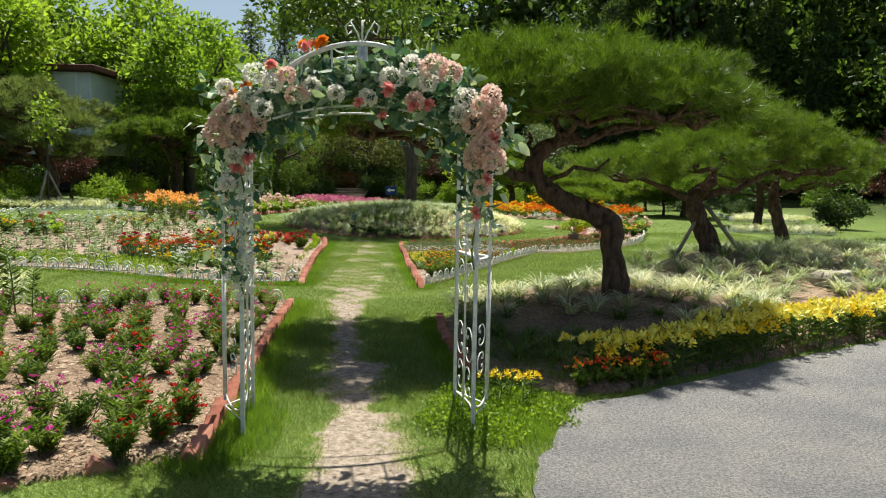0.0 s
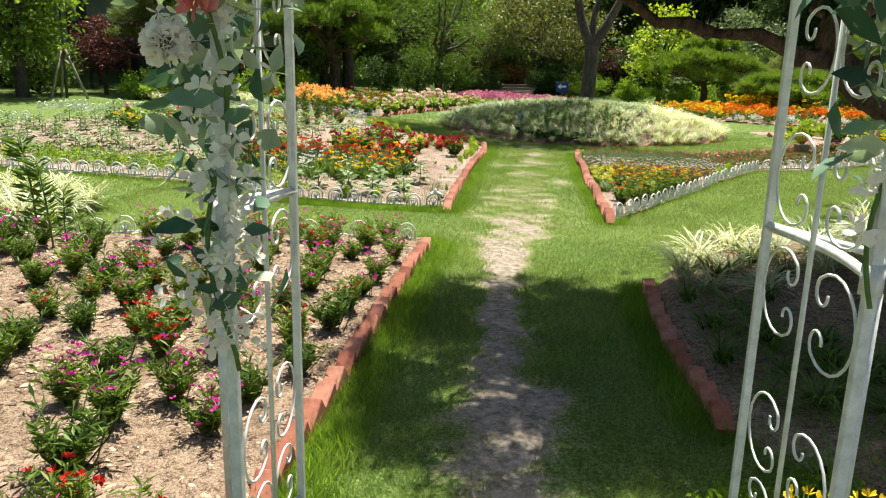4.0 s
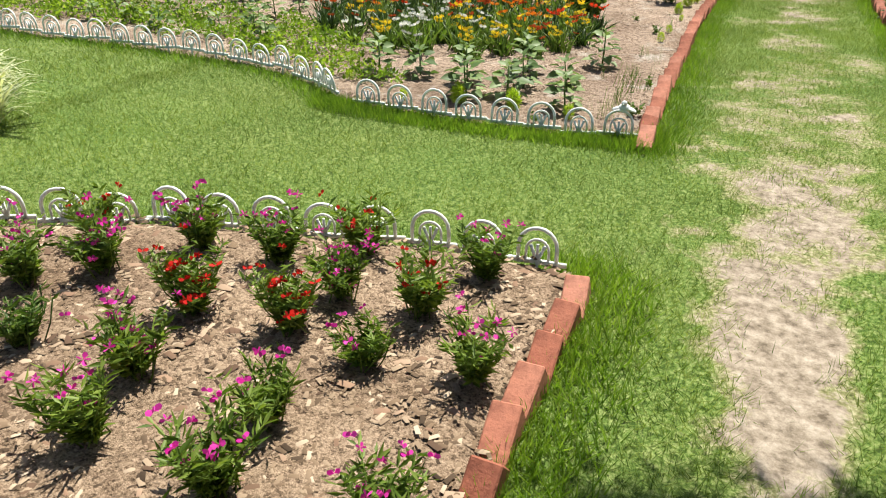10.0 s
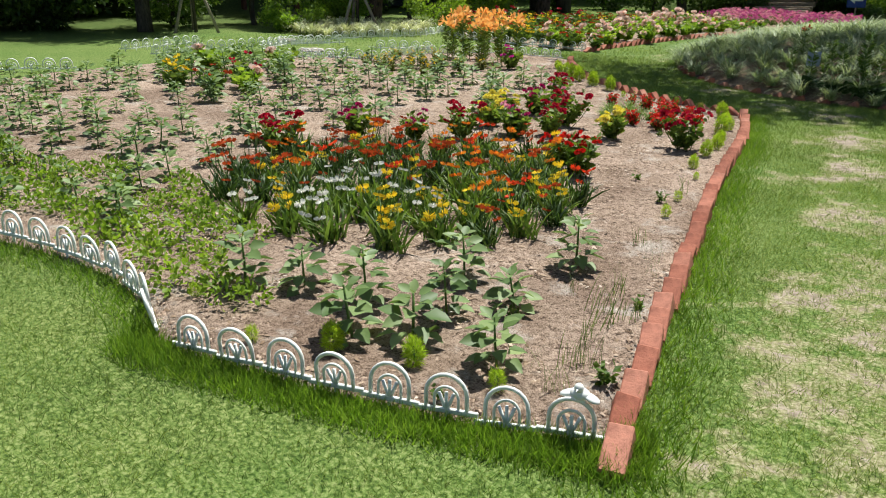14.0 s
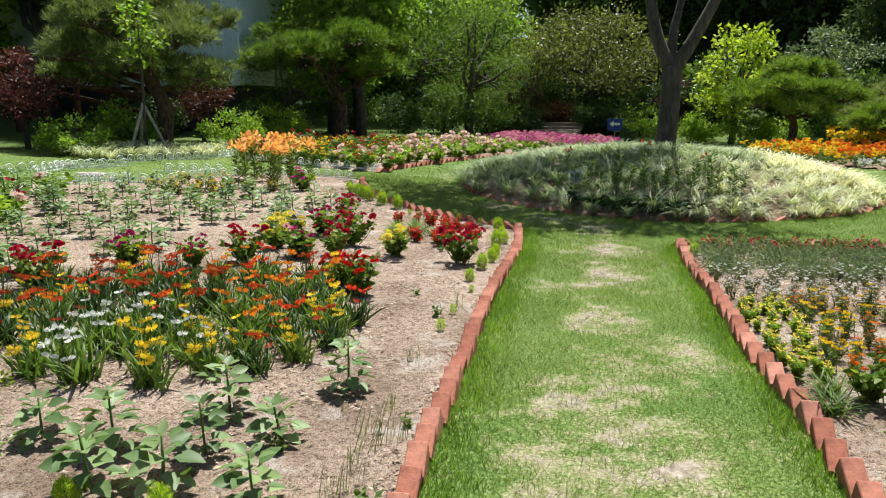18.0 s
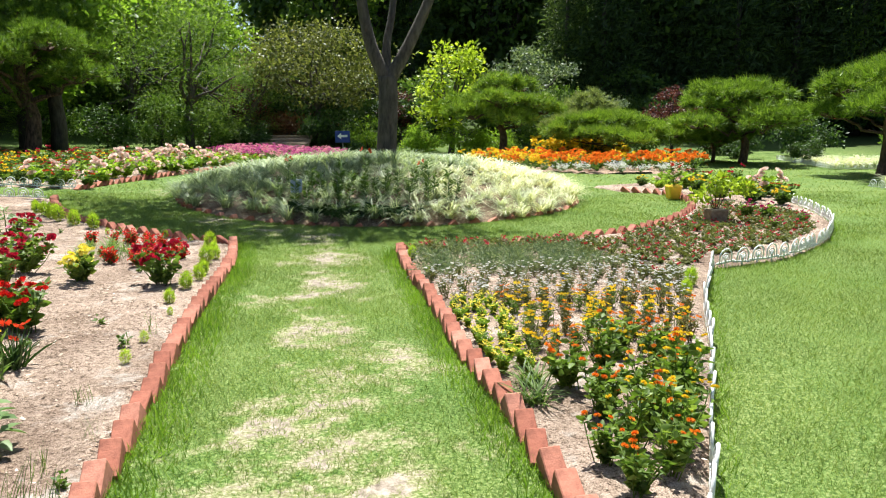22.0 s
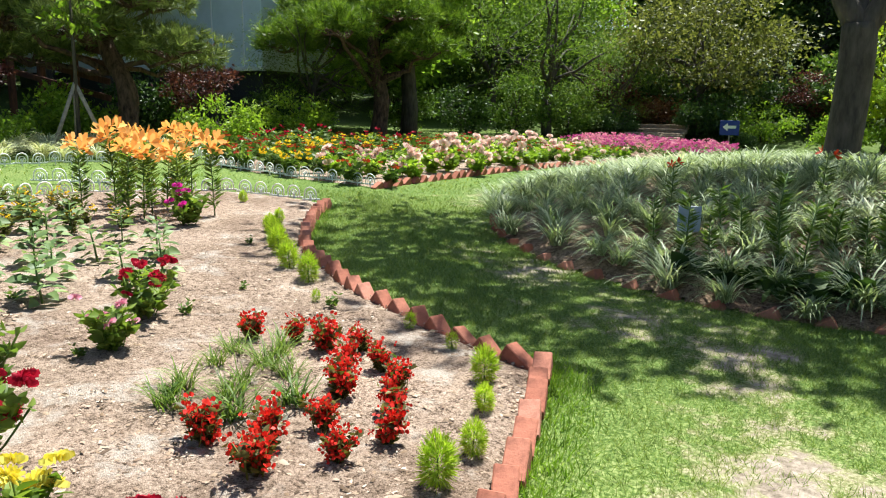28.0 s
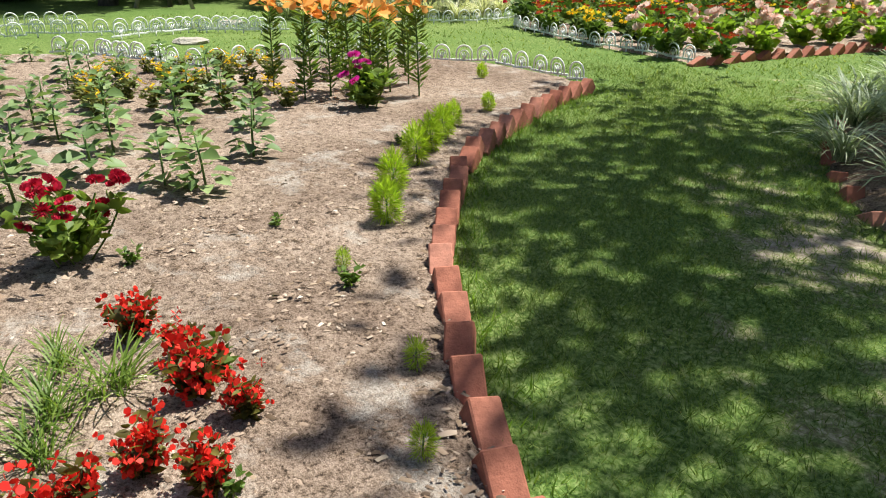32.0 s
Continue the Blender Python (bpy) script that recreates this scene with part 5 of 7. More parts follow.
CALENDULA = [wiry(P_YELLOW, 5, 0.24, 0.028, LEAF_BED), wiry(P_YELLOW, 3, 0.25, 0.028, LEAF_OLIVE), wiry(P_ORANGE, 3, 0.2, 0.026, LEAF_BRONZE)]
ALYSSUM = wiry(P_WHITE, 8, 0.17, 0.017, LEAF_OLIVE, 9, 0.035, "alyssum_plant")
LEAF_ROUND = (LEAF[0] * np.array([2.0, 1, 1.5]), LEAF[1])
NASTURTIUM = [plant_kind("nasturtium_plant", join([leafy_stems(tips_dome(14, 0.12, 0.2), LEAF_ROUND, 6, 0.05), stems(tips_dome(6, 0.1, 0.2))]), LEAF_BED, [(scatter(FLORET4, tips_dome(n, 0.13, 0.27, 0.7), up_dirs(n, 0.7), rng.uniform(0.022, 0.035, n)), m)]) for n, m in ((10, P_ORANGE), (9, P_SCARLET), (5, P_YELLOW))]
SHADE_GRASS = [sedge(55, 0.26, TALL_GRASS, 0.5, "grass_clump", 0.014), sedge(45, 0.2, TALL_GRASS, 0.6, "grass_clump", 0.014)]
ALYSSUM_PALE = carpet(P_WHITE, 70, 0.12, 0.2, 0.02, mat=LEAF_GREY, shape=FLORET4, leaf=0.04, name="alyssum_plant")
SANTOLINA = plant_kind("grey_santolina", blob_leaves(LEAF_NARROW, [(0, 0, 0.04), (0.08, 0.04, 0.035), (-0.07, 0.05, 0.04)], [0.09, 0.07, 0.07], 120, 0.045), LEAF_GREY)
MOSSROSE = carpet(P_CRIMSON, 2, 0.08, 0.1, 0.018, mat=LEAF_OLIVE, leaf=0.034, name="moss_rose_plant")
LANTANA = [zinnia(P_ORANGE, 8, 0.15, 0.34, LEAF_BED, 0.021, POMPON, 0.06), zinnia(P_YELLOW, 9, 0.15, 0.36, LEAF_BED, 0.021, POMPON, 0.06), zinnia(P_ORANGE, 5, 0.13, 0.28, LEAF_BED, 0.024, POMPON, 0.06)]
MIXED = [carpet(P_RUST, 6, 0.24, 0.17, 0.04, leaf=0.085, name="flowering_plant"), carpet(P_BLUSH, 5, 0.3, 0.2, 0.07, mat=LEAF_BRIGHT, shape=POMPON, leaf=0.09, name="flowering_plant"), carpet(P_YELLOW, 6, 0.22, 0.17, 0.04, leaf=0.085, name="flowering_plant"), carpet(P_CRIMSON, 4, 0.3, 0.18, 0.04, leaf=0.09, name="flowering_plant"), carpet(P_BLUSH, 2, 0.28, 0.19, 0.06, mat=LEAF_BRIGHT, shape=POMPON, leaf=0.09, name="flowering_plant")]
SEEDLING = plant_kind("green_seedling", leafy_stems(tips_dome(6, 0.06, 0.12), LEAF_SMALL, 7, 0.05), LEAF_MID)
PARSLEY = plant_kind("leafy_groundcover", blob_leaves(LEAF_SMALL, [(0, 0, 0.06), (0.12, 0.05, 0.05), (-0.1, 0.08, 0.05)], [0.1, 0.08, 0.08], 60, 0.042), LEAF_BRIGHT)

# west bed: rows of dianthus, those beside the walk at their own places
DIAN_AT = [(-1.98, 7.5), (-1.99, 7.83), (-1.95, 7.15), (-2.34, 7.04), (-2.35, 7.44), (-2.78, 7.32), (-2.4, 7.74), (-2.83, 7.72), (-3.16, 7.55), (-2.37, 8.36), (-2.04, 8.45), (-2.47, 8.02), (-2.36, 8.71), (-3.04, 8.32), (-2.69, 8.4), (-2.95, 7.98), (-3.7, 7.84), (-3.37, 7.92), (-3.53, 8.37), (-3.08, 7.25), (-2.5, 6.83),
           (-2.27, 9.03), (-2.66, 8.67), (-3.02, 8.75), (-3.69, 8.17), (-1.85, 6.13), (-1.94, 5.76), (-2.27, 5.68), (-2.03, 6.47), (-2.32, 6.18), (-2.9, 6.33), (-2.71, 5.81), (-1.96, 5.44), (-2.41, 5.42), (-2.41, 6.55)]
DIAN_KIND = [2, 4, 5, 0, 2, 3, 4, 4, 1, 2, 4, 2, 5, 1, 1, 0, 3, 3, 0, 0, 0, 4, 0, 4, 4, 3, 3, 0, 1, 0, 1, 3, 0, 4, 4]
for (x, y), k in zip(DIAN_AT, DIAN_KIND):
    plant(DIAN[k], x, y, rng.uniform(0.95, 1.25), DIAN_LABEL[k], "dianthus in the west bed")
used = list(DIAN_AT)
for i in range(28):
    for j in range(22):
        x, y = -1.85 - 0.32 * i + 0.06 * j, 3.6 + 0.33 * j - 0.1 * i + (0.17 if i % 2 else 0)
        x, y = x + rng.normal(0, 0.05), y + rng.normal(0, 0.05)
        if inside(BED_A, x, y) and near_line(A_RIGHT, x, y) > 0.16 and near_line(A_FENCE, x, y) > 0.12 and all((x - a) ** 2 + (y - b) ** 2 > 0.075 for a, b in used) and rng.random() < 0.95 and x > -6.4:
            used.append((x, y))
            k = int(rng.choice([0, 1, 2, 3, 3, 4, 4, 5]))
            plant(DIAN[k], x, y, (1.2 if y < 5.6 else 1.02) * rng.uniform(0.95, 1.35), DIAN_LABEL[k], "dianthus in the west bed")

# northwest bed: gazanias, sunflower seedlings, zinnias, begonias, kochias
GAZ_POLY = [(-5.4, 12.3), (-4.7, 11.9), (-3.7, 12.1), (-3.2, 12.8), (-3.15, 13.35), (-3.7, 14.1), (-4.1, 14.5), (-5.0, 14.2), (-5.7, 13.4)]
for x, y in spread(75, GAZ_POLY, 0.2, seed=4):
    front, right = y < 12.75, x > -3.55
    k = rng.choice(["white", "yellow", "rust", "yellow"]) if front and x > -4.9 else ("yellow" if right and rng.random() < 0.8 else rng.choice(["rust", "rust", "scarlet", "orange", "yellow", "rust"]))
    plant(GAZ_KINDS[k], x, y, rng.uniform(0.95, 1.3), f"{'rust-red' if k == 'rust' else k} gazania with narrow dark leaves" if k != "white" else "white gazania with grey-green leaves", "gazanias")
SUN_AT = [(-3.37, 11.12), (-3.14, 11.24), (-3.14, 11.53), (-2.73, 11.23), (-2.91, 11.77), (-2.85, 12.41), (-4.15, 11.28), (-3.89, 11.42), (-3.52, 11.43), (-3.28, 11.95), (-5.47, 16.28), (-5.63, 16.82), (-5.72, 17.02), (-6.23, 16.87), (-6.86, 16.49), (-6.49, 16.76), (-6.75, 17.25), (-6.37, 17.51), (-5.72, 17.42), (-6.27, 18.31), (-5.55, 18.18), (-5.76, 18.05), (-7.54, 16.58), (-7.4, 16.85), (-6.97, 18.48), (-7.2, 17.39), (-7.08, 18.1), (-7.89, 17.19), (-7.93, 17.9), (-8.1, 18.45), (-7.5, 18.76), (-8.48, 17.67), (-6.0, 18.6), (-6.93, 17.8), (-7.4, 17.75), (-6.6, 18.85), (-6.5, 18.0), (-6.1, 17.8)]
for n, (x, y) in enumerate(SUN_AT):
    plant(SUNFLOWERS[n % 3], x, y, rng.uniform(0.9, 1.15), "young sunflower seedling with broad pale leaves", "sunflower seedlings")
taken = list(SUN_AT)
FIELD = [(-4.4, 11.4), (-5.6, 12.0), (-6.0, 13.6), (-5.6, 14.6), (-6.0, 15.8), (-6.2, 18.8), (-7.4, 19.3), (-8.9, 19.0), (-9.9, 18.4), (-11.0, 16.8), (-11.0, 12.6), (-9.4, 11.1), (-6.2, 11.4)]
for i in range(22):
    for j in range(24):
        x, y = -4.4 - 0.4 * i + rng.normal(0, 0.07), 11.2 + 0.36 * j + 0.1 * i % 0.3 + rng.normal(0, 0.07)
        if inside(FIELD, x, y) and all((x - a) ** 2 + (y - b) ** 2 > 0.09 for a, b in taken) and rng.random() < 0.8:
            taken.append((x, y))
            plant(SUNFLOWERS[int(rng.integers(3))], x, y, rng.uniform(0.65, 1.05), "young sunflower seedling with broad pale leaves", "sunflower seedlings")
ZIN_AT = [("red", -5.76, 13.33), ("red", -4.89, 14.83), ("yellow", -4.94, 15.51), ("wine", -4.5, 15.2), ("pink", -4.62, 15.3), ("red", -4.33, 16.0), ("scarlet", -3.52, 14.21), ("scarlet", -3.72, 14.35), ("wine", -5.69, 14.29), ("wine", -5.23, 14.53),
          ("red", -3.06, 15.66), ("red", -4.3, 15.47), ("yellow", -3.76, 15.74), ("wine", -4.86, 16.43), ("pink", -4.8, 17.05), ("red", -5.03, 17.5), ("yellow", -4.97, 15.95)]
for k, x, y in ZIN_AT:
    plant(ZIN[k], x, y, rng.uniform(0.95, 1.2), {"red": "crimson zinnia bush with full round flowers", "scarlet": "scarlet zinnia bush with full round flowers", "yellow": "pale yellow dahlia bush in full flower", "pink": "low zinnia with pink flowers and broad leaves", "wine": "low zinnia with few wine-red flowers", "magenta": "magenta zinnia"}[k], "zinnias")
for x, y in [(-4.36, 17.53), (-4.15, 17.63), (-3.95, 17.59), (-3.78, 17.66), (-3.72, 17.38), (-3.58, 17.11), (-3.66, 17.24), (-3.58, 17.48), (-3.41, 17.33), (-3.8, 16.52), (-3.58, 16.59), (-3.5, 16.42), (-3.48, 16.82), (-3.31, 17.09), (-3.3, 16.63), (-3.22, 16.84)]:
    plant(BEGONIA[int(rng.integers(2))], x, y, rng.uniform(0.68, 0.92), "bushy begonia covered with bright red flowers", "begonias")
for x, y in [(-4.12, 16.69), (-4.22, 16.88), (-4.27, 17.15), (-4.29, 17.32), (-4.1, 17.41), (-4.02, 17.02), (-3.84, 16.74), (-3.73, 16.97), (-3.9, 17.2), (-3.98, 16.89), (-4.05, 17.25)]:
    plant(SEDGES[int(rng.integers(2))], x, y, rng.uniform(0.8, 1.1), "grey-green tuft of narrow strappy leaves", "leaf tufts")
KOC_AT = [(-3.36, 10.98, 0.8), (-3.01, 11.06, 0.8), (-2.65, 11.07, 0.6), (-4.24, 11.04, 0.5), (-3.7, 10.86, 0.5), (-7.25, 21.19, 0.8), (-6.24, 20.44, 0.8), (-6.0, 19.95, 1.0), (-5.78, 19.72, 1.2), (-5.6, 19.5, 1.25), (-5.42, 19.28, 1.3), (-5.07, 18.91, 1.25), (-4.76, 18.68, 1.2), (-4.46, 18.3, 0.5), (-3.75, 18.14, 0.6), (-3.41, 17.93, 0.6),
          (-3.11, 17.6, 1.05), (-3.0, 17.3, 0.75), (-2.9, 16.9, 0.85), (-2.93, 16.65, 1.15), (-2.84, 16.15, 0.8), (-2.81, 15.9, 0.85), (-2.84, 15.55, 0.9), (-2.83, 15.03, 0.7), (-2.73, 14.68, 0.4), (-2.7, 14.0, 0.5), (-2.68, 13.6, 0.55), (-0.9, 16.95, 0.8), (-0.77, 16.09, 0.5), (1.46, 15.43, 1.0), (1.3, 15.1, 0.8)]
for x, y, s in KOC_AT:
    plant(KOCHIA[int(s < 0.7)], x, y, s * 0.78, "lime-green feathery kochia tuft in sandy soil", "kochias")
for x, y in [(-2.47, 12.52), (-2.56, 11.96), (-2.41, 11.94), (-2.48, 11.39), (-2.42, 11.43), (-2.45, 11.17), (-2.63, 13.36), (-2.55, 12.2), (-2.6, 12.35), (-2.52, 12.75), (-2.5, 11.65), (-2.66, 12.95), (-2.72, 14.2), (-2.62, 11.3), (-2.75, 12.1), (-2.5, 11.8)]:
    plant(WEED, x, y, rng.uniform(0.55, 0.95), "sparse weedy grass tuft in dry soil", "weeds")
for x, y in spread(40, [(-4.0, 11.0), (-5.6, 11.3), (-7.4, 11.2), (-8.6, 11.0), (-8.6, 12.0), (-5.6, 12.2), (-4.6, 11.7)], 0.25, seed=8):
    plant(PARSLEY, x, y, rng.uniform(0.7, 1.1), "yellow-green leafy groundcover beside the hoop fence", "groundcover")
for x, y in spread(26, BED_B, 0.5, seed=9, fn=lambda a, b: near_line(B_RIGHT, a, b) < 1.5 or (b > 16 and a > -6)):
    plant(SEEDLING, x, y, rng.uniform(0.5, 0.9), "tiny green seedling in sandy soil", "seedlings")
for x, y in [(-7.24, 19.73), (-7.0, 19.95), (-7.4, 20.0), (-7.6, 19.75), (-7.15, 20.2), (-7.5, 20.3), (-7.8, 20.1), (-7.9, 20.5), (-7.35, 20.5), (-6.9, 20.3), (-7.7, 20.7), (-8.1, 20.3), (-8.3, 20.6), (-7.2, 19.5), (-7.75, 19.5)]:
    plant(LILY_ORANGE[int(rng.integers(3))], x, y, rng.uniform(0.85, 1.05), "tall orange lily with upright leafy stem", "orange lilies")
plant(ZIN["magenta"], -6.75, 19.75, 1.2, "magenta flowers beside the orange lilies", "zinnias")
for x, y in spread(30, [(-7.4, 17.9), (-9.0, 18.6), (-8.9, 19.9), (-7.0, 19.3)], 0.28, seed=12):
    plant(YELLOW_DAISY[0], x, y, rng.uniform(0.8, 1.2), "small yellow daisies beside the sunflower seedlings", "yellow daisies")
for x, y in spread(22, [(-8.0, 14.4), (-9.8, 15.6), (-10.8, 17.0), (-9.6, 17.6), (-8.2, 16.2)], 0.4, seed=13):
    k = int(rng.integers(5))
    plant(MIXED[k] if rng.random() < 0.35 else SUNFLOWERS[2], x, y, rng.uniform(1.0, 1.5), "tall leafy flowering plant in the sandy bed", "tall leafy plants")

# northeast bed
LAN = [(-0.07, 12.77), (0.15, 12.9), (-0.19, 13.05), (0.35, 13.0), (-0.1, 12.3), (0.05, 12.5), (0.4, 13.35), (0.1, 13.3), (-0.2, 11.9), (0.25, 13.6), (0.2, 12.4), (-0.12, 12.65), (-0.02, 12.05), (0.3, 12.7), (0.5, 13.2), (-0.25, 12.15), (0.08, 12.2)]
for n, (x, y) in enumerate(LAN):
    plant(LANTANA[n % 3], x, y, rng.uniform(0.65, 0.95), "leafy zinnia bush with orange and yellow flowers", "lantana bushes")
for x, y in [(-0.42, 12.85), (-0.38, 13.1)]:
    plant(SEDGES[0], x, y, 1.1, "blue-grey spiky tuft beside the bricks", "leaf tufts")
for x, y in spread(130, [(-0.55, 13.2), (0.3, 13.5), (0.7, 13.5), (1.1, 14.6), (0.3, 15.0), (-0.68, 14.9)], 0.125, seed=21):
    low = x < -0.3
    plant(YELLOW_DAISY[1] if low else CALENDULA[int(rng.integers(3))], x, y, rng.uniform(0.62, 0.92), "low cushion with small bright yellow flowers" if low else "thin upright marigold with a few yellow flowers", "yellow daisies")
for x, y in spread(120, [(-0.72, 14.9), (1.15, 14.8), (1.55, 15.6), (1.2, 16.2), (-0.8, 16.0)], 0.145, seed=22):
    plant(ALYSSUM, x, y, rng.uniform(0.65, 1.0), "low plant with tiny white flowers", "white alyssum")
for x, y in spread(60, [(-0.75, 16.0), (1.1, 16.2), (0.9, 17.2), (-0.8, 17.2)], 0.19, seed=23):
    plant(SANTOLINA, x, y, rng.uniform(0.8, 1.3), "grey-green cushion plant in sandy soil", "grey cushion plants")
for x, y in spread(210, [(0.9, 17.3), (1.3, 15.6), (2.1, 16.6), (4.0, 17.9), (5.2, 20.0), (4.5, 21.6), (3.2, 19.6), (1.6, 18.1)], 0.165, seed=24):
    plant(MOSSROSE, x, y, rng.uniform(0.75, 1.35), "small moss rose with a red flower in sandy soil", "moss roses")
for x, y in spread(60, [(-0.8, 17.2), (0.9, 17.2), (1.4, 18.1), (-0.8, 17.6)], 0.16, seed=25):
    plant(MOSSROSE, x, y, rng.uniform(0.75, 1.35), "small moss rose with a red flower in sandy soil", "moss roses")
for x, y in spread(22, [(4.6, 22.4), (5.6, 21.0), (6.6, 24.0), (5.6, 25.8), (4.4, 25.4)], 0.45, seed=26):
    k = int(rng.integers(5))
    plant(MIXED[k], x, y, rng.uniform(0.9, 1.5), "mixed flowering plant in the eastern bed", "mixed flowers")
for x, y, s in ((4.13, 19.8, 0.9), (4.3, 19.5, 0.9), (3.9, 18.6, 0.6), (4.6, 19.1, 0.6)):
    plant(ZIN["wine"], x, y, s, "small dark leafy plant in sandy soil", "small shrubs")

# the island: lilyturf all over, pale in the east, silvery in the west
back = []
for x, y in spread(430, isl, 0.24, 30, seed=31):
    u = ((x - ISLAND_C[0]) / ISLAND_R[0]) ** 2 + ((y - ISLAND_C[1]) / ISLAND_R[1]) ** 2
    if u > 1.0 or math.hypot(x + 1.15, y - 24.56) < 0.4:
        continue
    if y > 22.4:
        back.append((x, y))
        continue
    east = (x - ISLAND_C[0]) + 0.35 * (22.5 - y) + rng.normal(0, 0.35) > 1.2
    plant((LIRIOPE_PALE if east else LIRIOPE_SILVER)[int(rng.integers(2))], x, y, rng.uniform(0.7, 1.0), "cream-striped lilyturf clump on the mound" if east else "silvery green lilyturf clump on the mound", "lilyturf on the mound", z=gz(x, y) + float(island_height(x, y)) + 0.02)
over_isl = lambda x, y: gz(x, y) + float(island_height(x, y)) + 0.02
carpet_of(LIRIOPE_SILVER, [q for q in back if q[0] <= 0.35], rng.uniform(0.85, 1.2, 400), "lilyturf_carpet", "silvery lilyturf covering the back of the mound", "lilyturf", over_isl)
carpet_of(LIRIOPE_PALE, [q for q in back if q[0] > 0.35], rng.uniform(0.85, 1.2, 400), "lilyturf_carpet", "cream lilyturf covering the back of the mound", "lilyturf", over_isl)
for n, (x, y) in enumerate([(-2.3, 20.25), (-2.1, 20.45), (-1.85, 20.3), (-1.7, 20.15), (-1.5, 20.4), (-1.3, 20.2), (-1.15, 20.45), (-1.0, 20.25), (-0.8, 20.35), (-0.55, 20.2), (-0.4, 20.45), (-0.25, 20.3), (-0.75, 20.65), (-2.75, 20.6), (-1.5, 20.75), (-2.5, 20.35), (-0.1, 20.5), (-1.9, 20.7), (-1.1, 20.8), (-0.5, 20.75), (-2.25, 20.75)]):
    plant(LILY_GREEN[n % 2], x, y, rng.uniform(0.72, 0.98), "tall green lily stem without flowers", "green lilies", z=gz(x, y) + float(island_height(x, y)))
for x, y, s in ((-2.75, 21.6, 1.0), (-0.55, 21.2, 0.95), (-1.5, 21.8, 1.1)):
    plant(LILY_TIGER[0], x, y, s * 0.72, "tiger lily with orange-red flowers", "tiger lilies", z=gz(x, y) + float(island_height(x, y)))
HOSTA = plant_kind("hosta_plant", scatter((LEAF[0] * np.array([1.5, 1, 1]), LEAF[1]), rng.normal(0, 0.1, (34, 3)) * np.array([1, 1, 0]) + np.array([0, 0, 0.12]), np.stack([rng.normal(0, 1, 34), rng.normal(0, 1, 34), np.full(34, 0.35)], -1), rng.uniform(0.12, 0.19, 34)), LEAF_DEEP)
for x, y in ((-1.8, 19.95), (-2.1, 20.12), (-1.5, 19.92), (-1.2, 19.9), (-2.4, 20.2), (-0.95, 19.92), (-1.65, 20.15), (-1.35, 20.1), (-1.95, 20.3), (-1.05, 20.12)):
    plant(HOSTA, x, y, rng.uniform(0.9, 1.1), "broad dark-leaved hosta at the foot of the mound", "hostas")

# far beds
for x, y in spread(165, BED_E, 0.45, 30, seed=41):
    k = int(rng.choice([0, 2, 3, 0, 2])) if x < -8.0 else int(rng.choice([1, 4, 4, 1, 0]))
    plant(MIXED[k], x, y, rng.uniform(1.1, 1.5), ["rust-red flowering plant in the far bed", "pink hydrangea-like flowers in the far bed", "yellow flowering plant in the far bed", "crimson flowering plant in the far bed", "blush-pink flowering plant in the far bed"][k], "far bed flowers")
for x, y in spread(110, BED_PINK, 0.42, 30, seed=42):
    plant(PINKS[int(rng.random() < 0.45)], x, y, rng.uniform(0.9, 1.2), "dense magenta petunia plant in the far bed", "magenta petunias")
for x, y in spread(190, BED_ORANGE, 0.46, 30, seed=43):
    gold = y > 33.5 or x < 3.6
    plant(ALYSSUM_PALE if y < 30.2 and rng.random() < 0.8 else MARIGOLD[int(gold if rng.random() < 0.75 else not gold)], x, y, rng.uniform(1.15, 1.65), "marigold plant in the dense orange far bed", "marigolds")
for x, y in spread(34, [(4.8, 36.6), (7.4, 36.6), (7.8, 38.0), (5.4, 38.4)], 0.3, seed=44):
    plant(MARIGOLD[1], x, y, rng.uniform(2.0, 2.8), "tall yellow-orange flowers beside the far pine", "tall marigolds")

# pine bed
for n, (x, y, a) in enumerate(along(D_HEDGE, 0.12)):
    for k in range(3):
        xx, yy = x + rng.normal(0, 0.05) - 0.11 * (k - 1) * math.sin(a), y + rng.normal(0, 0.05) + 0.11 * (k - 1) * math.cos(a)
        if n < 42:
            plant(LILY_YELLOW[int(rng.integers(3))], xx, yy, rng.uniform(0.92, 1.08), "yellow lily in a dense row beside the driveway", "yellow lilies", z=zd(xx, yy, -0.01))
for x, y in spread(70, [(0.3, 8.2), (1.0, 7.8), (2.4, 7.3), (3.8, 8.2), (4.6, 9.6), (3.2, 11.4), (1.6, 10.4), (0.6, 9.3)], 0.26, seed=51):
    if math.hypot(x - b1[0], y - b1[1]) > 0.4:
        pale = rng.random() < 0.55
        plant((LIRIOPE_PALE if pale else LIRIOPE_DARK)[0], x, y, rng.uniform(0.65, 0.95), "cream-striped lilyturf clump under the pine" if pale else "green lilyturf clump in the pine's shade", "lilyturf under the pines", z=zd(x, y))
under = [q for q in spread(130, [(2.2, 11.4), (4.4, 9.8), (7.2, 10.6), (9.8, 13.4), (10.0, 16.4), (8.4, 17.0), (5.2, 14.5)], 0.4, seed=52) if math.dist(q, b2) > 0.5]
carpet_of(LIRIOPE_PALE, under[::2], rng.uniform(0.75, 1.1, 90), "lilyturf_carpet", "cream-striped lilyturf covering the ground under the pines", "lilyturf", zd)
carpet_of(LIRIOPE_SILVER, under[1::2], rng.uniform(0.75, 1.1, 90), "lilyturf_carpet", "silvery lilyturf covering the ground under the pines", "lilyturf", zd)
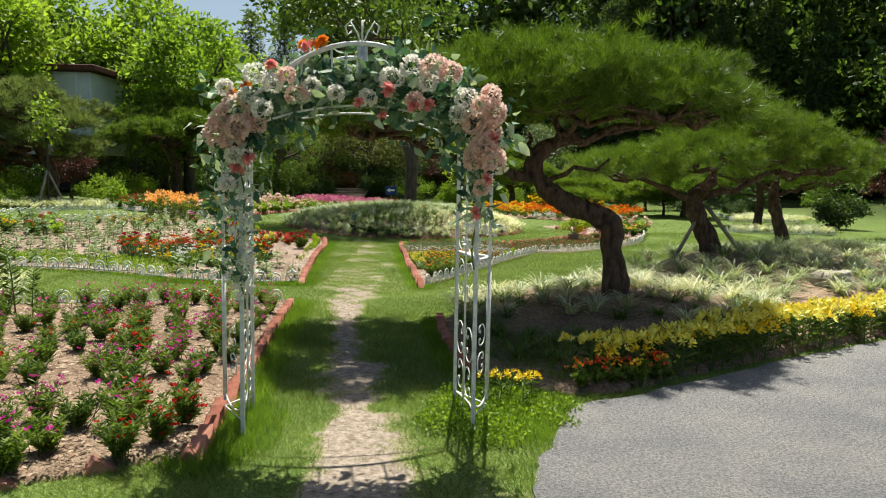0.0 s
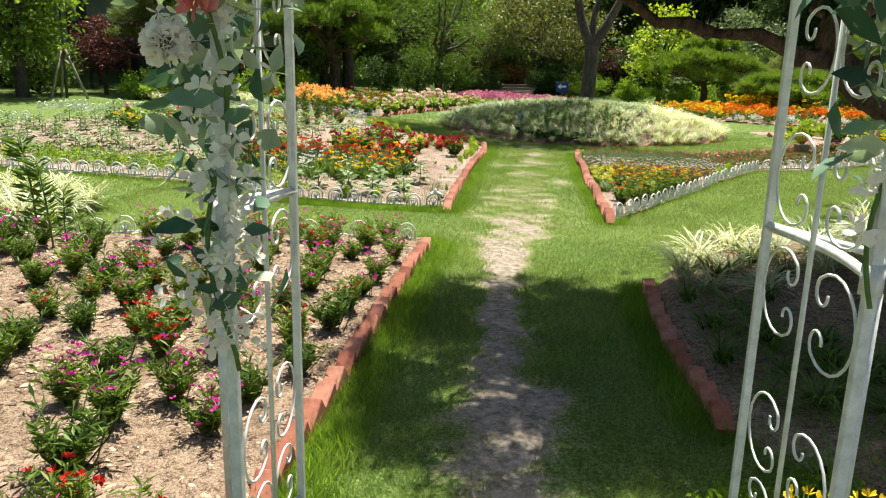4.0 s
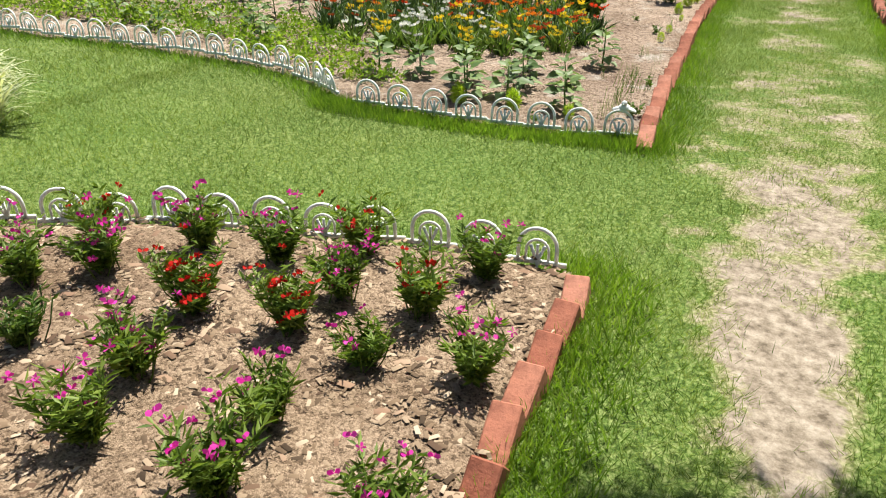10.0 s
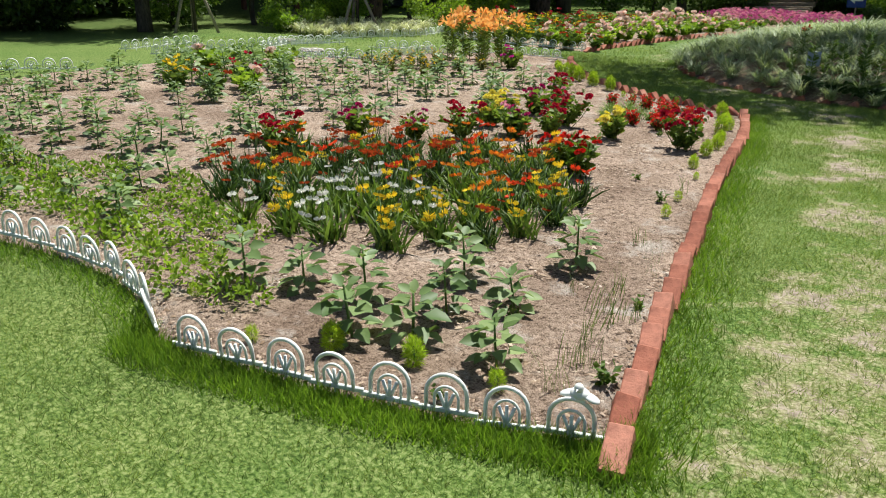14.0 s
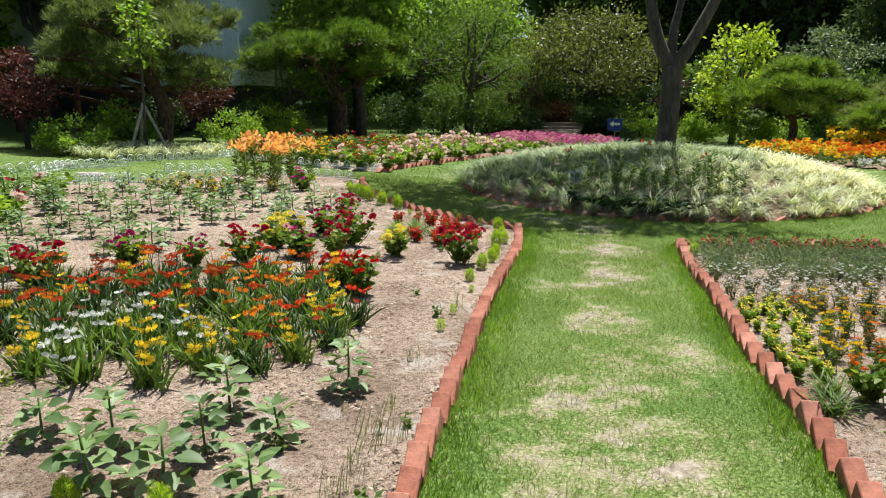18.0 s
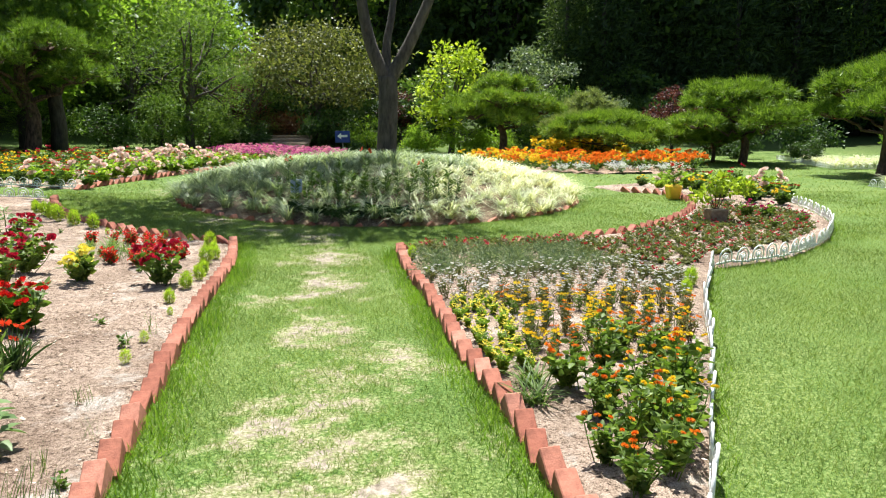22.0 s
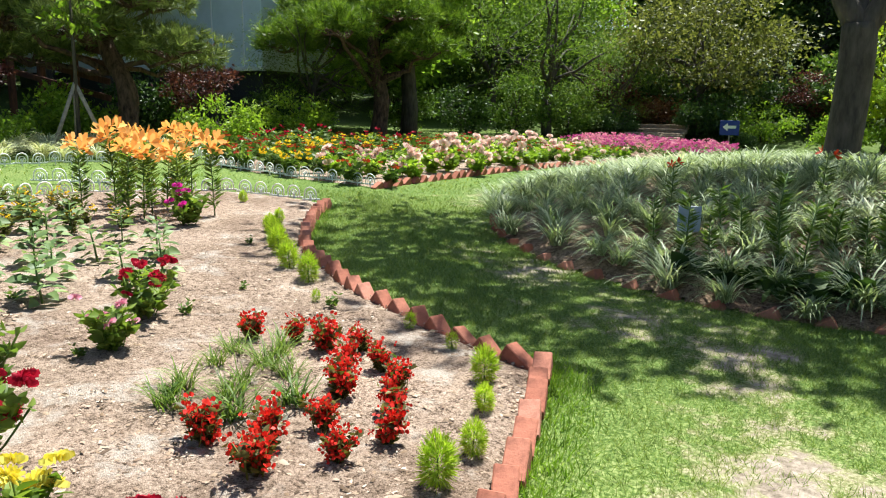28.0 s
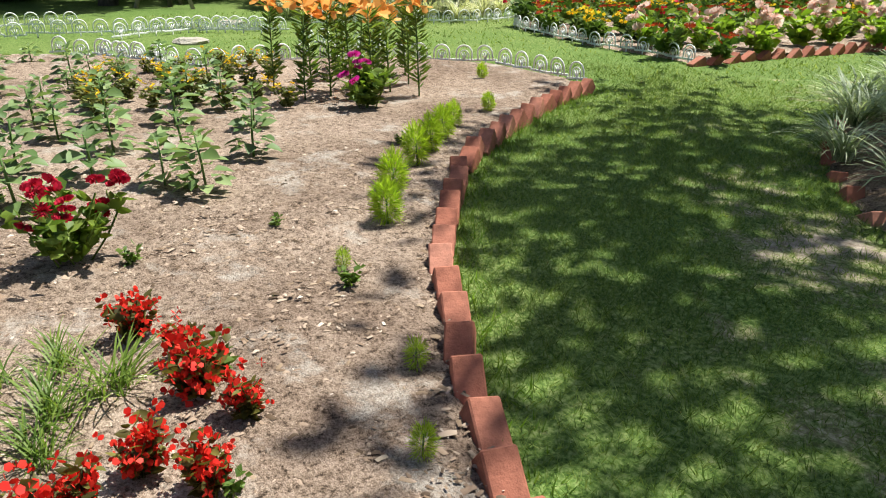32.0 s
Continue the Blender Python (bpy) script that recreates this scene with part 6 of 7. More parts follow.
for x, y in spread(16, [(0.35, 6.4), (1.2, 6.3), (2.0, 6.8), (0.5, 7.6)], 0.22, seed=53):
    plant(LIRIOPE_DARK[0], x, y, rng.uniform(0.6, 0.9), "green lilyturf clump in the pine's shade", "lilyturf under the pines", z=zd(x, y))
for n, (x, y) in enumerate(((0.35, 8.9), (0.55, 9.25), (0.22, 8.5), (0.5, 8.5), (0.35, 8.1), (0.75, 8.8), (0.9, 9.4), (0.2, 7.9), (0.3, 7.4), (0.45, 7.7), (0.3, 6.9), (0.55, 7.2), (0.7, 7.9), (0.9, 8.3))):
    pale = n < 7
    plant((LIRIOPE_PALE if pale else LIRIOPE_DARK)[0], x, y, rng.uniform(0.65, 0.9), "cream-striped lilyturf clump beside the shady bricks" if pale else "green lilyturf clump in the pine's shade", "lilyturf under the pines", z=zd(x, y))
for n, (x, y, a) in enumerate(along([(1.12, 5.66), (1.55, 5.76), (1.95, 5.98)], 0.1)):
    plant(NASTURTIUM[n % 3], x + rng.normal(0, 0.03), y + rng.normal(0, 0.04), rng.uniform(0.75, 1.1), "low nasturtium with orange-red flowers beside the driveway", "nasturtiums")
for x, y in spread(46, [(0.35, 5.75), (1.0, 5.75), (1.5, 6.2), (1.3, 6.9), (0.3, 7.3)], 0.14, seed=57):
    plant(SHADE_GRASS[int(rng.integers(2))], x, y, rng.uniform(0.7, 1.1), "clump of soft grass in the pine's shade", "shade grass", z=zd(x, y, -0.01))
for x, y in spread(60, [(-0.1, 4.7), (0.2, 4.35), (0.7, 4.6), (0.95, 5.2), (0.6, 5.7), (0.1, 5.5)], 0.12, seed=58):
    plant(PARSLEY, x, y, rng.uniform(0.5, 0.85), "low leafy weeds at the foot of the arch", "weeds at the arch", z=gz(x, y))
for x, y in ((0.42, 5.15), (0.5, 5.3), (0.58, 5.1), (0.32, 5.25), (0.66, 5.25)):
    plant(LILY_YELLOW[2], x, y, rng.uniform(0.55, 0.75), "orange-yellow lily at the foot of the arch", "arch lilies")
for x, y in spread(20, [(-5.4, 8.3), (-6.6, 8.0), (-7.4, 9.2), (-6.0, 9.8), (-5.2, 9.2)], 0.34, seed=54):
    plant(LIRIOPE_PALE[int(rng.integers(2))], x, y, rng.uniform(0.8, 1.2), "cream-striped lilyturf clump on the lawn's edge", "lilyturf by the lawn")
for x, y, s in ((-4.6, 7.7, 1.6), (-4.9, 7.9, 1.9), (-5.2, 7.3, 1.4), (-4.3, 7.5, 1.2), (-5.5, 7.7, 1.8)):
    plant(LILY_GREEN[1], x, y, s * 0.75, "tall leafy green plant at the bed's corner", "tall green plants")

# ---- the flower arch ----
arch = thing("garden_arch", -0.6, 5.2, 0.0, "white metal garden arch with scrollwork over the path", "garden arch")


def bar(name, pts, r, parent, label="", sides=8, mat=WHITE_METAL):
    p = np.asarray(pts, float)
    p = p - np.array(parent.location)
    return child(name, tubes_mesh(name, [(p, r)], mat, sides), parent, label)


def c_scroll(c, ax, size, flip=1):
    """A wrought C: a wide arc whose two ends curl in on themselves."""
    a = np.linspace(-2.2, 2.2, 15)
    arc_ = np.stack([np.cos(a), np.sin(a)], -1)
    t = np.linspace(0.25, 4.2, 9)
    q = 0.36 * (1 - 0.55 * t / 4.2)
    curl = np.array([math.cos(2.2), math.sin(2.2)]) * 0.64 + np.stack([np.cos(2.2 + t) * q, np.sin(2.2 + t) * q], -1)
    p = np.vstack([(curl * np.array([1, -1]))[::-1], arc_, curl]) * size
    return np.asarray(c, float) + np.stack([p[:, 0] * flip * ax[0], p[:, 0] * flip * ax[1], p[:, 1]], -1)


def square_post(x, y, z0, z1, w):
    return child("post", box_mesh("post", (w, w, z1 - z0), WHITE_METAL, 0.002, Matrix.Translation((x + 0.6, y - 5.2, (z0 + z1) / 2)) @ Matrix.Rotation(0.12, 4, "Z")), arch)


L_IN, L_BACK, L_OUT, L_MID = (-1.275, 4.44), (-1.36, 5.02), (-1.475, 4.74), (-1.318, 4.73)
R_IN, R_BACK, R_OUT, R_MID = (0.196, 4.61), (0.085, 5.19), (0.3, 4.87), (0.14, 4.9)
for a, b, c, d, tie in ((L_IN, L_BACK, L_OUT, L_MID, 1.2), (R_IN, R_BACK, R_OUT, R_MID, 1.15)):
    square_post(*a, -0.05, 2.02, 0.026)
    square_post(*b, -0.05, 2.0, 0.024)
    square_post(*c, 0.16, 2.0, 0.02)
    bar("sleeve", [(*c, 0.2), (*c, 1.05)], 0.015, arch, "weathered tube slid over the post")
    bar("post", [(*d, 0.1), (*d, 1.0), (*d, 2.0)], 0.0075, arch)
    off = np.array([c[0] - d[0], c[1] - d[1]]) * 0.25
    for z in (0.12, tie, 1.98):
        t = np.linspace(0, 1, 9)
        q = np.stack([a[0] + (b[0] - a[0]) * t + off[0] * np.sin(np.pi * t), a[1] + (b[1] - a[1]) * t + off[1] * np.sin(np.pi * t), 0 * t + z], -1)
        bar("cross_bar", q, 0.016 if z > 1 else 0.008, arch, sides=4)
        for p, q in ((a, c), (c, b)):
            bar("cross_bar", [(*p, z), ((p[0] + q[0]) / 2, (p[1] + q[1]) / 2, z), (*q, z)], 0.012 if z == tie else 0.007, arch, sides=4)
    bar("band", [(*a, tie - 0.035), (*a, tie + 0.035)], 0.026, arch, "doubled collar on the post", 4)
    # the curved foot that joins front and outer post
    t = np.linspace(0, math.pi, 9)
    u = np.array([c[0] - a[0], c[1] - a[1]])
    bar("foot_curve", np.stack([a[0] + u[0] * (0.5 + 0.5 * np.cos(t)), a[1] + u[1] * (0.5 + 0.5 * np.cos(t)), 0.24 - 0.09 * np.sin(t)], -1), 0.007, arch)
    ax = np.array([b[0] - a[0], b[1] - a[1]]) / math.dist(a, b)
    for z, size in ((0.3, 0.1), (0.56, 0.115), (tie - 0.16, 0.125), (tie + 0.16, 0.125), (tie + 0.5, 0.11)):
        for k in (-1, 1):
            bar("scroll", c_scroll((d[0] + k * ax[0] * size * 1.15, d[1] + k * ax[1] * size * 1.15, z), ax, size, -k if z < 0.4 or z > 1.4 else k), 0.0042, arch, sides=6)
    av = np.array([c[0] - a[0], c[1] - a[1]]) / math.dist(a, c)
    for n, z in enumerate((0.45, 0.64, 1.4)):
        bar("scroll", c_scroll((a[0] * 0.5 + c[0] * 0.5, a[1] * 0.5 + c[1] * 0.5, z), av, 0.07, 1 if n % 2 else -1), 0.004, arch, sides=6)


def bow(l, r, z0, z1, lift=0.0, n=17):
    t = np.linspace(0, 1, n)
    return np.stack([l[0] + (r[0] - l[0]) * t, l[1] + (r[1] - l[1]) * t, z0 + (z1 - z0) * np.sin(np.pi * t) ** 0.75], -1)


for l, r in ((L_IN, R_IN), (L_BACK, R_BACK)):
    bar("bow", bow(l, r, 2.02, 2.5), 0.0165, arch)
    bar("bow", bow(l, r, 1.93, 2.12), 0.007, arch)
for k in np.linspace(0.12, 0.88, 7):
    p, q = bow(L_IN, R_IN, 2.02, 2.5)[round(k * 16)], bow(L_BACK, R_BACK, 2.02, 2.5)[round(k * 16)]
    bar("cross_bar", [p, q], 0.007, arch)
    p, q = bow(L_IN, R_IN, 2.02, 2.5)[round(k * 16)], bow(L_IN, R_IN, 1.93, 2.12)[round(k * 16)]
    bar("upright", [p, q], 0.006, arch)
cx, cy = (L_IN[0] + R_IN[0]) / 2, (L_IN[1] + R_IN[1]) / 2
for s in (-1, 1):
    bar("finial", [(cx, cy, 2.48), (cx + s * 0.03, cy, 2.56), (cx + s * 0.075, cy, 2.63), (cx + s * 0.105, cy, 2.60), (cx + s * 0.09, cy, 2.55), (cx + s * 0.065, cy, 2.57)], 0.006, arch, sides=6)
    bar("panel_bar", [(cx + s * 0.02, cy, 2.24), (cx + s * 0.02, cy, 2.48)], 0.014, arch)
    bar("panel_bar", [(cx + s * 0.1, cy, 2.24), (cx + s * 0.1, cy, 2.44)], 0.008, arch)
bar("finial", [(cx, cy, 2.48), (cx, cy, 2.64)], 0.006, arch)
bar("panel_bar", [(cx - 0.2, cy, 2.25), (cx + 0.2, cy, 2.25)], 0.012, arch)

garland = thing("flower_garland", -0.6, 4.9, 2.1, "silk flower garland of blush, ivory and rose blooms on the arch", "garland")


def hang(x, y, z):
    """A place on the arch's crown, relative to the garland."""
    return Matrix.Translation((x * 0.95 + 0.585, y - 0.36 - 4.9, 1.72 + (z - 1.72) * 0.95 - 2.1))


def cluster(x, y, z, r, mat, shape=FLORET4, n=60, size=0.028, name="hydrangea"):
    d = ball_dirs(n, -0.8)
    v = scatter(shape, d * r * rng.uniform(0.85, 1.05, (n, 1)), d, size * rng.uniform(0.8, 1.2, n))
    child(name, mesh_np(name, *v, mat), garland, m=hang(x, y, z))


def rose(x, y, z, r, mat):
    d = np.array([[rng.normal(0, 0.4), -1.0, rng.normal(0.2, 0.3)]])
    vs = []
    for k, (lift, n) in enumerate(((0.35, 8), (0.9, 7), (1.8, 6), (3.5, 5))):
        a, f = daisy(n, lift, 1.7)
        vs.append((a * (1 - 0.12 * k) + np.array([0, 0.12 * k, 0]), f))
    v = scatter(join(vs), np.zeros((1, 3)), d, [r])
    child("rose", mesh_np("rose", *v, mat, smooth=True), garland, m=hang(x, y, z))


for x, z, r in ((-1.40, 2.02, 0.085), (-1.33, 2.09, 0.08), (-1.44, 1.93, 0.085), (-1.31, 1.97, 0.07), (0.20, 2.03, 0.085), (0.27, 1.97, 0.075), (0.24, 1.87, 0.085), (0.3, 1.8, 0.08), (0.19, 1.80, 0.07), (-1.36, 1.9, 0.07), (0.3, 2.1, 0.07)):
    cluster(x, 4.72 + rng.normal(0, 0.03), z, r * 0.95, P_BLUSH, n=85, size=0.026)
for x, z, r in ((-1.09, 2.25, 0.06), (-1.15, 2.09, 0.062), (-1.22, 2.32, 0.07), (-0.95, 2.19, 0.07), (-0.22, 2.38, 0.07), (-0.08, 2.37, 0.085), (0.02, 2.34, 0.07), (-0.35, 2.3, 0.075), (0.13, 2.18, 0.07), (0.28, 2.2, 0.065), (-0.2, 2.16, 0.06), (-1.25, 2.17, 0.06), (0.22, 2.13, 0.07), (-1.4, 2.22, 0.05), (-0.12, 2.28, 0.06), (-1.0, 2.3, 0.05), (-0.7, 2.2, 0.05), (-0.5, 2.18, 0.05), (-1.2, 2.0, 0.055), (-0.85, 2.24, 0.055), (0.08, 2.08, 0.06), (-1.34, 1.8, 0.05), (-1.38, 1.62, 0.045), (0.24, 1.62, 0.05)):
    cluster(x, 4.73 + rng.normal(0, 0.04), z, r * 0.9, P_IVORY if rng.random() < 0.6 else P_BLUSH, n=55, size=0.023)
for x, z, r in ((-0.37, 2.22, 0.055), (-0.86, 2.47, 0.045), (-1.23, 1.78, 0.05), (-1.33, 1.72, 0.055), (0.2, 1.46, 0.05), (-0.11, 2.13, 0.05), (-0.2, 2.12, 0.045), (0.3, 1.93, 0.045), (-0.55, 2.14, 0.04), (-1.1, 2.36, 0.045), (-0.4, 2.06, 0.035), (0.27, 1.68, 0.045)):
    rose(x, 4.70 + rng.normal(0, 0.02), z, r, P_ROSE)
for x, z in ((-1.36, 2.19), (-1.27, 2.23), (-0.84, 2.5), (-0.78, 2.52), (-0.9, 2.49)):
    rose(x, 4.74, z, 0.045, P_ORANGE)
# leaves: thick over the crown, thinning down the posts
spots = []
for k in np.linspace(0, 1, 1500):
    p = L_IN[0] + (R_IN[0] - L_IN[0]) * k
    z = 2.02 + 0.26 * math.sin(math.pi * k) ** 0.75
    thin = 0.07 if 0.38 < k < 0.58 else 0.13
    spots.append((p + rng.normal(0, 0.05), 4.56 + rng.normal(0, 0.1) + 0.1 * rng.random(), z + rng.normal(0, thin)))
for q, lo, n in ((L_IN, 1.0, 150), (R_IN, 1.3, 130), (L_OUT, 1.0, 90)):
    for z in lo + (2.1 - lo) * rng.random(n) ** 0.75:
        spots.append((q[0] + rng.normal(0, 0.06), q[1] + rng.normal(0, 0.06), z))
for n in range(260):
    s = rng.choice([-1.33, 0.22])
    spots.append((s + rng.normal(0, 0.13), 4.55 + rng.normal(0, 0.12), 2.0 + rng.normal(0, 0.15)))
spots = np.array(spots) - np.array([-0.6, 4.9, 2.1])
dirs = rng.normal(0, 0.7, (len(spots), 3)) + np.array([0, -0.5, -0.15])
tagged(child("leaves", mesh_np("leaves", *scatter(LEAF, spots, dirs, rng.uniform(0.05, 0.13, len(spots))), GARLAND_LEAF), garland, "green and white silk leaves"), kind="stuff")
vine = [(np.array([(L_IN[0] + 0.03 * math.sin(z * 9), L_IN[1] - 0.03 + 0.03 * math.cos(z * 9), z) for z in np.linspace(0.85, 2.1, 30)]) - np.array([-0.6, 4.9, 2.1]), 0.006),
        (np.array([(R_IN[0] + 0.03 * math.sin(z * 9), R_IN[1] - 0.03 + 0.03 * math.cos(z * 9), z) for z in np.linspace(1.1, 2.1, 26)]) - np.array([-0.6, 4.9, 2.1]), 0.006)]
child("vine", tubes_mesh("vine", vine, STEM, 5), garland)
sm = []
for n in range(170):
    left = n < 120
    q = L_IN if left else R_IN
    z = (0.9 if left else 1.25) + rng.random() * (1.0 if left else 0.75)
    sm.append((q[0] + rng.normal(0, 0.055) + 0.6, q[1] - 0.03 + rng.normal(0, 0.05) - 4.9, z - 2.1))
tagged(child("small_flower_sprays", mesh_np("small_flower_sprays", *scatter(DAISY5, np.array(sm), rng.normal(0, 0.6, (170, 3)) + np.array([0, -1, 0]), rng.uniform(0.022, 0.038, 170)), P_IVORY), garland), kind="stuff")

# ---- island tree, markers, pots, rock ----
ix, iy = -1.15, 24.56
iz = gz(ix, iy) + float(island_height(ix, iy))
maple = thing("shade_tree", ix, iy, iz, "forked grey-barked shade tree on the island mound", "tree")
trunk = smooth_line([(0.02, 0, -0.1), (0.0, 0, 0.1), (0.03, 0, 0.6), (0.06, 0, 1.3), (0.05, 0, 1.75)], 5)
runs = [(trunk, np.interp(np.linspace(0, 1, len(trunk)), [0, 0.1, 0.3, 1], [0.30, 0.24, 0.2, 0.19])),
        (smooth_line([(0.05, 0, 1.65), (-0.25, 0, 2.3), (-0.42, 0.05, 3.1), (-0.55, 0.1, 4.2), (-1.2, 0.2, 6.0)], 4), np.linspace(0.14, 0.07, 17)),
        (smooth_line([(0.05, 0, 1.6), (0.4, 0, 2.2), (0.75, 0.05, 2.9), (1.15, 0.1, 3.8), (2.0, 0.1, 5.6)], 4), np.linspace(0.14, 0.07, 17)),
        (smooth_line([(0.04, 0, 1.7), (0.05, 0.2, 2.4), (0.2, 0.5, 3.3), (0.3, 1.2, 5.2)], 4), np.linspace(0.1, 0.05, 13))]
crown_c = []
for n in range(58):
    d = ball_dirs(1, -0.5)[0]
    c = d * np.array([3.2, 2.7, 1.6]) * rng.uniform(0.45, 1)
    crown_c.append(np.array([-1.55 - 0.58 * c[1], -1.15, 6.0]) + c)     # crown mostly above view, skewed west to lay its shade on the lawn
for c in crown_c[:16]:
    runs.append((limb(np.array([0.0, 0.2, 4.0]) + rng.normal(0, 0.5, 3), c, 0, 0.15), np.linspace(0.06, 0.015, 5)))
child("trunk", tubes_mesh("trunk", runs, BARK, 12), maple)
child("crown", mesh_np("crown", *blob_leaves(LEAF, crown_c, rng.uniform(0.45, 0.85, 58), 92, 0.2, 0.6), LEAF_MID), maple)

tag = thing("plant_label", -2.49, 20.5, gz(-2.49, 20.5) + float(island_height(-2.49, 20.5)), "small pale plant label on a stake", "plant label")
child("stake", tubes_mesh("stake", [(np.array([(0, 0, -0.1), (0, 0, 0.25)]), 0.008)], PALE_WOOD, 6), tag)
child("plate", box_mesh("plate", (0.17, 0.012, 0.2), mottled("plastic_sleeve", (0.24, 0.29, 0.38), (0.42, 0.46, 0.54), 9, 0.3), 0.003, Matrix.Translation((0, -0.01, 0.28)) @ Matrix.Rotation(-0.25, 4, "X")), tag)

sx, sy = -3.1, 43.2
sz = gz(sx, sy)
sign = thing("direction_sign", sx, sy, sz, "blue sign board with a white arrow", "sign")
child("post", tubes_mesh("post", [(np.array([(0, 0.03, -0.2), (0, 0.03, 1.0)]), 0.03)], PALE_WOOD, 7), sign)
child("board", box_mesh("board", (0.66, 0.03, 0.52), BLUE, 0.01, Matrix.Translation((0, 0, 0.75))), sign)
bm = bmesh.new()
for q in ([(-0.24, 0.0), (-0.06, 0.14), (-0.06, -0.14)], [(-0.06, 0.05), (0.22, 0.05), (0.22, -0.05), (-0.06, -0.05)]):
    bm.faces.new([bm.verts.new((x, -0.02, 0.78 + z)) for x, z in q])
part("arrow", bm, WHITE_PAINT, sign, "white arrow")


def tapered_box(w0, w1, h, bevel=0.01):
    bm = bmesh.new()
    box_into(bm, (1, 1, 1), Matrix.Translation((0, 0, 0.5)))
    for v in bm.verts:
        k = w1 if v.co.z > 0.5 else w0
        v.co = (v.co.x * k, v.co.y * k, v.co.z * h)
    bmesh.ops.bevel(bm, geom=bm.edges[:], offset=bevel, segments=1, affect="EDGES")
    return bm


box_planter = thing("wooden_planter", 3.4, 19.22, None, "square weathered planter box with a leafy yellow-green shrub", "planter")
part("box", tapered_box(0.21, 0.26, 0.25), BROWN_POT, box_planter)
child("shrub", mesh_np("shrub", *blob_leaves(LEAF_SMALL, [(0.1, 0, 0.5), (-0.1, 0.1, 0.46), (0.22, 0.1, 0.58), (-0.25, 0, 0.4), (0.34, 0, 0.5), (0.06, 0.12, 0.64), (0.45, 0.05, 0.56)], [0.13, 0.12, 0.13, 0.1, 0.11, 0.1, 0.08], 80, 0.08), LEAF_YELLOW), box_planter)
for k in (-2, -1, 0, 1, 2):
    child("stem", tubes_mesh("stem", [(np.array([(0, 0, 0.2), (0.05 * k, 0.03, 0.36), (0.1 * k, 0.05, 0.52)]), 0.008)], WOODY, 5), box_planter)
yp = thing("flower_pot", 4.2, 22.8, None, "tapered bright yellow flower pot with tall stems", "flower pot")
part("pot", tapered_box(0.2, 0.27, 0.27, 0.025), YELLOW_POT, yp)
child("plant", mesh_np("plant", *leafy_stems(tips_dome(12, 0.14, 0.7) + np.array([0, 0, 0.22]), LEAF_NARROW, 9, 0.14), LEAF_MID), yp)
child("blossoms", mesh_np("blossoms", *scatter(ROSETTE, tips_dome(5, 0.14, 0.75) + np.array([0, 0, 0.24]), up_dirs(5), 0.04), P_SCARLET), yp)
bm = bmesh.new()
bmesh.ops.create_icosphere(bm, subdivisions=3, radius=1)
for v in bm.verts:
    n = noise.noise(v.co * 1.6) * 0.22 + noise.noise(v.co * 5) * 0.05
    v.co = Vector((v.co.x * 0.34, v.co.y * 0.26, max(-0.2, min(v.co.z, 0.75) * 0.22))) * (1 + n)
rk = new("garden_rock", bm_mesh("garden_rock", bm, ROCK))
rk.location = (5.75, 10.7, zd(5.75, 10.7, 0.08))
tagged(rk, "flat-topped pale boulder in the pine bed", "rock")
for n, (x, y, s) in enumerate(((-10.9, 19.9, 0.7), (-12.5, 21.0, 0.6))):
    st = new("stepping_stone", bpy.data.meshes["garden_rock"])
    st.matrix_world = Matrix.Translation((x, y, gz(x, y) + 0.01)) @ Matrix.Diagonal((s, s, s * 0.4, 1))
    tagged(st, "flat pale stepping stone in the far lawn", "stone", "stepping stones")

# small figurine on the hoop fence beside the bricks
bm = bmesh.new()
bmesh.ops.create_uvsphere(bm, u_segments=14, v_segments=9, radius=0.03, matrix=Matrix.Translation((0, 0, 0.018)) @ Matrix.Diagonal((1.3, 1.0, 0.8, 1)))
for side in (-1, 1):
    bmesh.ops.create_uvsphere(bm, u_segments=12, v_segments=8, radius=0.03, matrix=Matrix.Translation((side * 0.042, 0, 0.012)) @ Matrix.Rotation(side * 0.35, 4, "Y") @ Matrix.Diagonal((1.2, 0.8, 0.35, 1)))
bmesh.ops.create_uvsphere(bm, u_segments=10, v_segments=7, radius=0.018, matrix=Matrix.Translation((0, -0.012, 0.048)))
bmesh.ops.create_cone(bm, segments=8, radius1=0.006, radius2=0.001, depth=0.016, matrix=Matrix.Translation((0, -0.034, 0.047)) @ Matrix.Rotation(1.57, 4, "X"))
orn = new("bird_ornament", bm_mesh("bird_ornament", bm, WHITE_PAINT, True))
orn.scale = (0.95, 0.95, 0.95)
orn.location = (-2.29, 10.97, gz(-2.29, 10.97) + 0.185)
tagged(orn, "small white bird ornament on the hoop fence", "ornament")

# ---- grey building, stained rail fence, tripod props in the west ----
bx, by = -20.9, 35.0
house = thing("building", bx, by, gz(bx, by), "low grey-clad building behind the western trees", "building")
child("wall", box_mesh("wall", (10.5, 4.0, 3.6), GREY_WALL, 0.02, Matrix.Translation((0, 0, 3.2))), house)
child("base", box_mesh("base", (10.3, 3.8, 1.6), BLACK_METAL, 0.02, Matrix.Translation((0, 0.05, 0.6))), house, "dark recessed base")
child("sill", box_mesh("sill", (10.7, 0.12, 0.12), WHITE_PAINT, 0.01, Matrix.Translation((0, -2.05, 1.42))), house, "white sill band")
child("roof", box_mesh("roof", (11.2, 4.8, 0.25), DARK_WOOD, 0.03, Matrix.Translation((0, 0, 5.15))), house)
for k in range(-4, 5):
    child("panel_joint", box_mesh("panel_joint", (0.04, 0.03, 3.5), WHITE_PAINT, 0.004, Matrix.Translation((k * 1.15, -2.01, 3.2))), house)
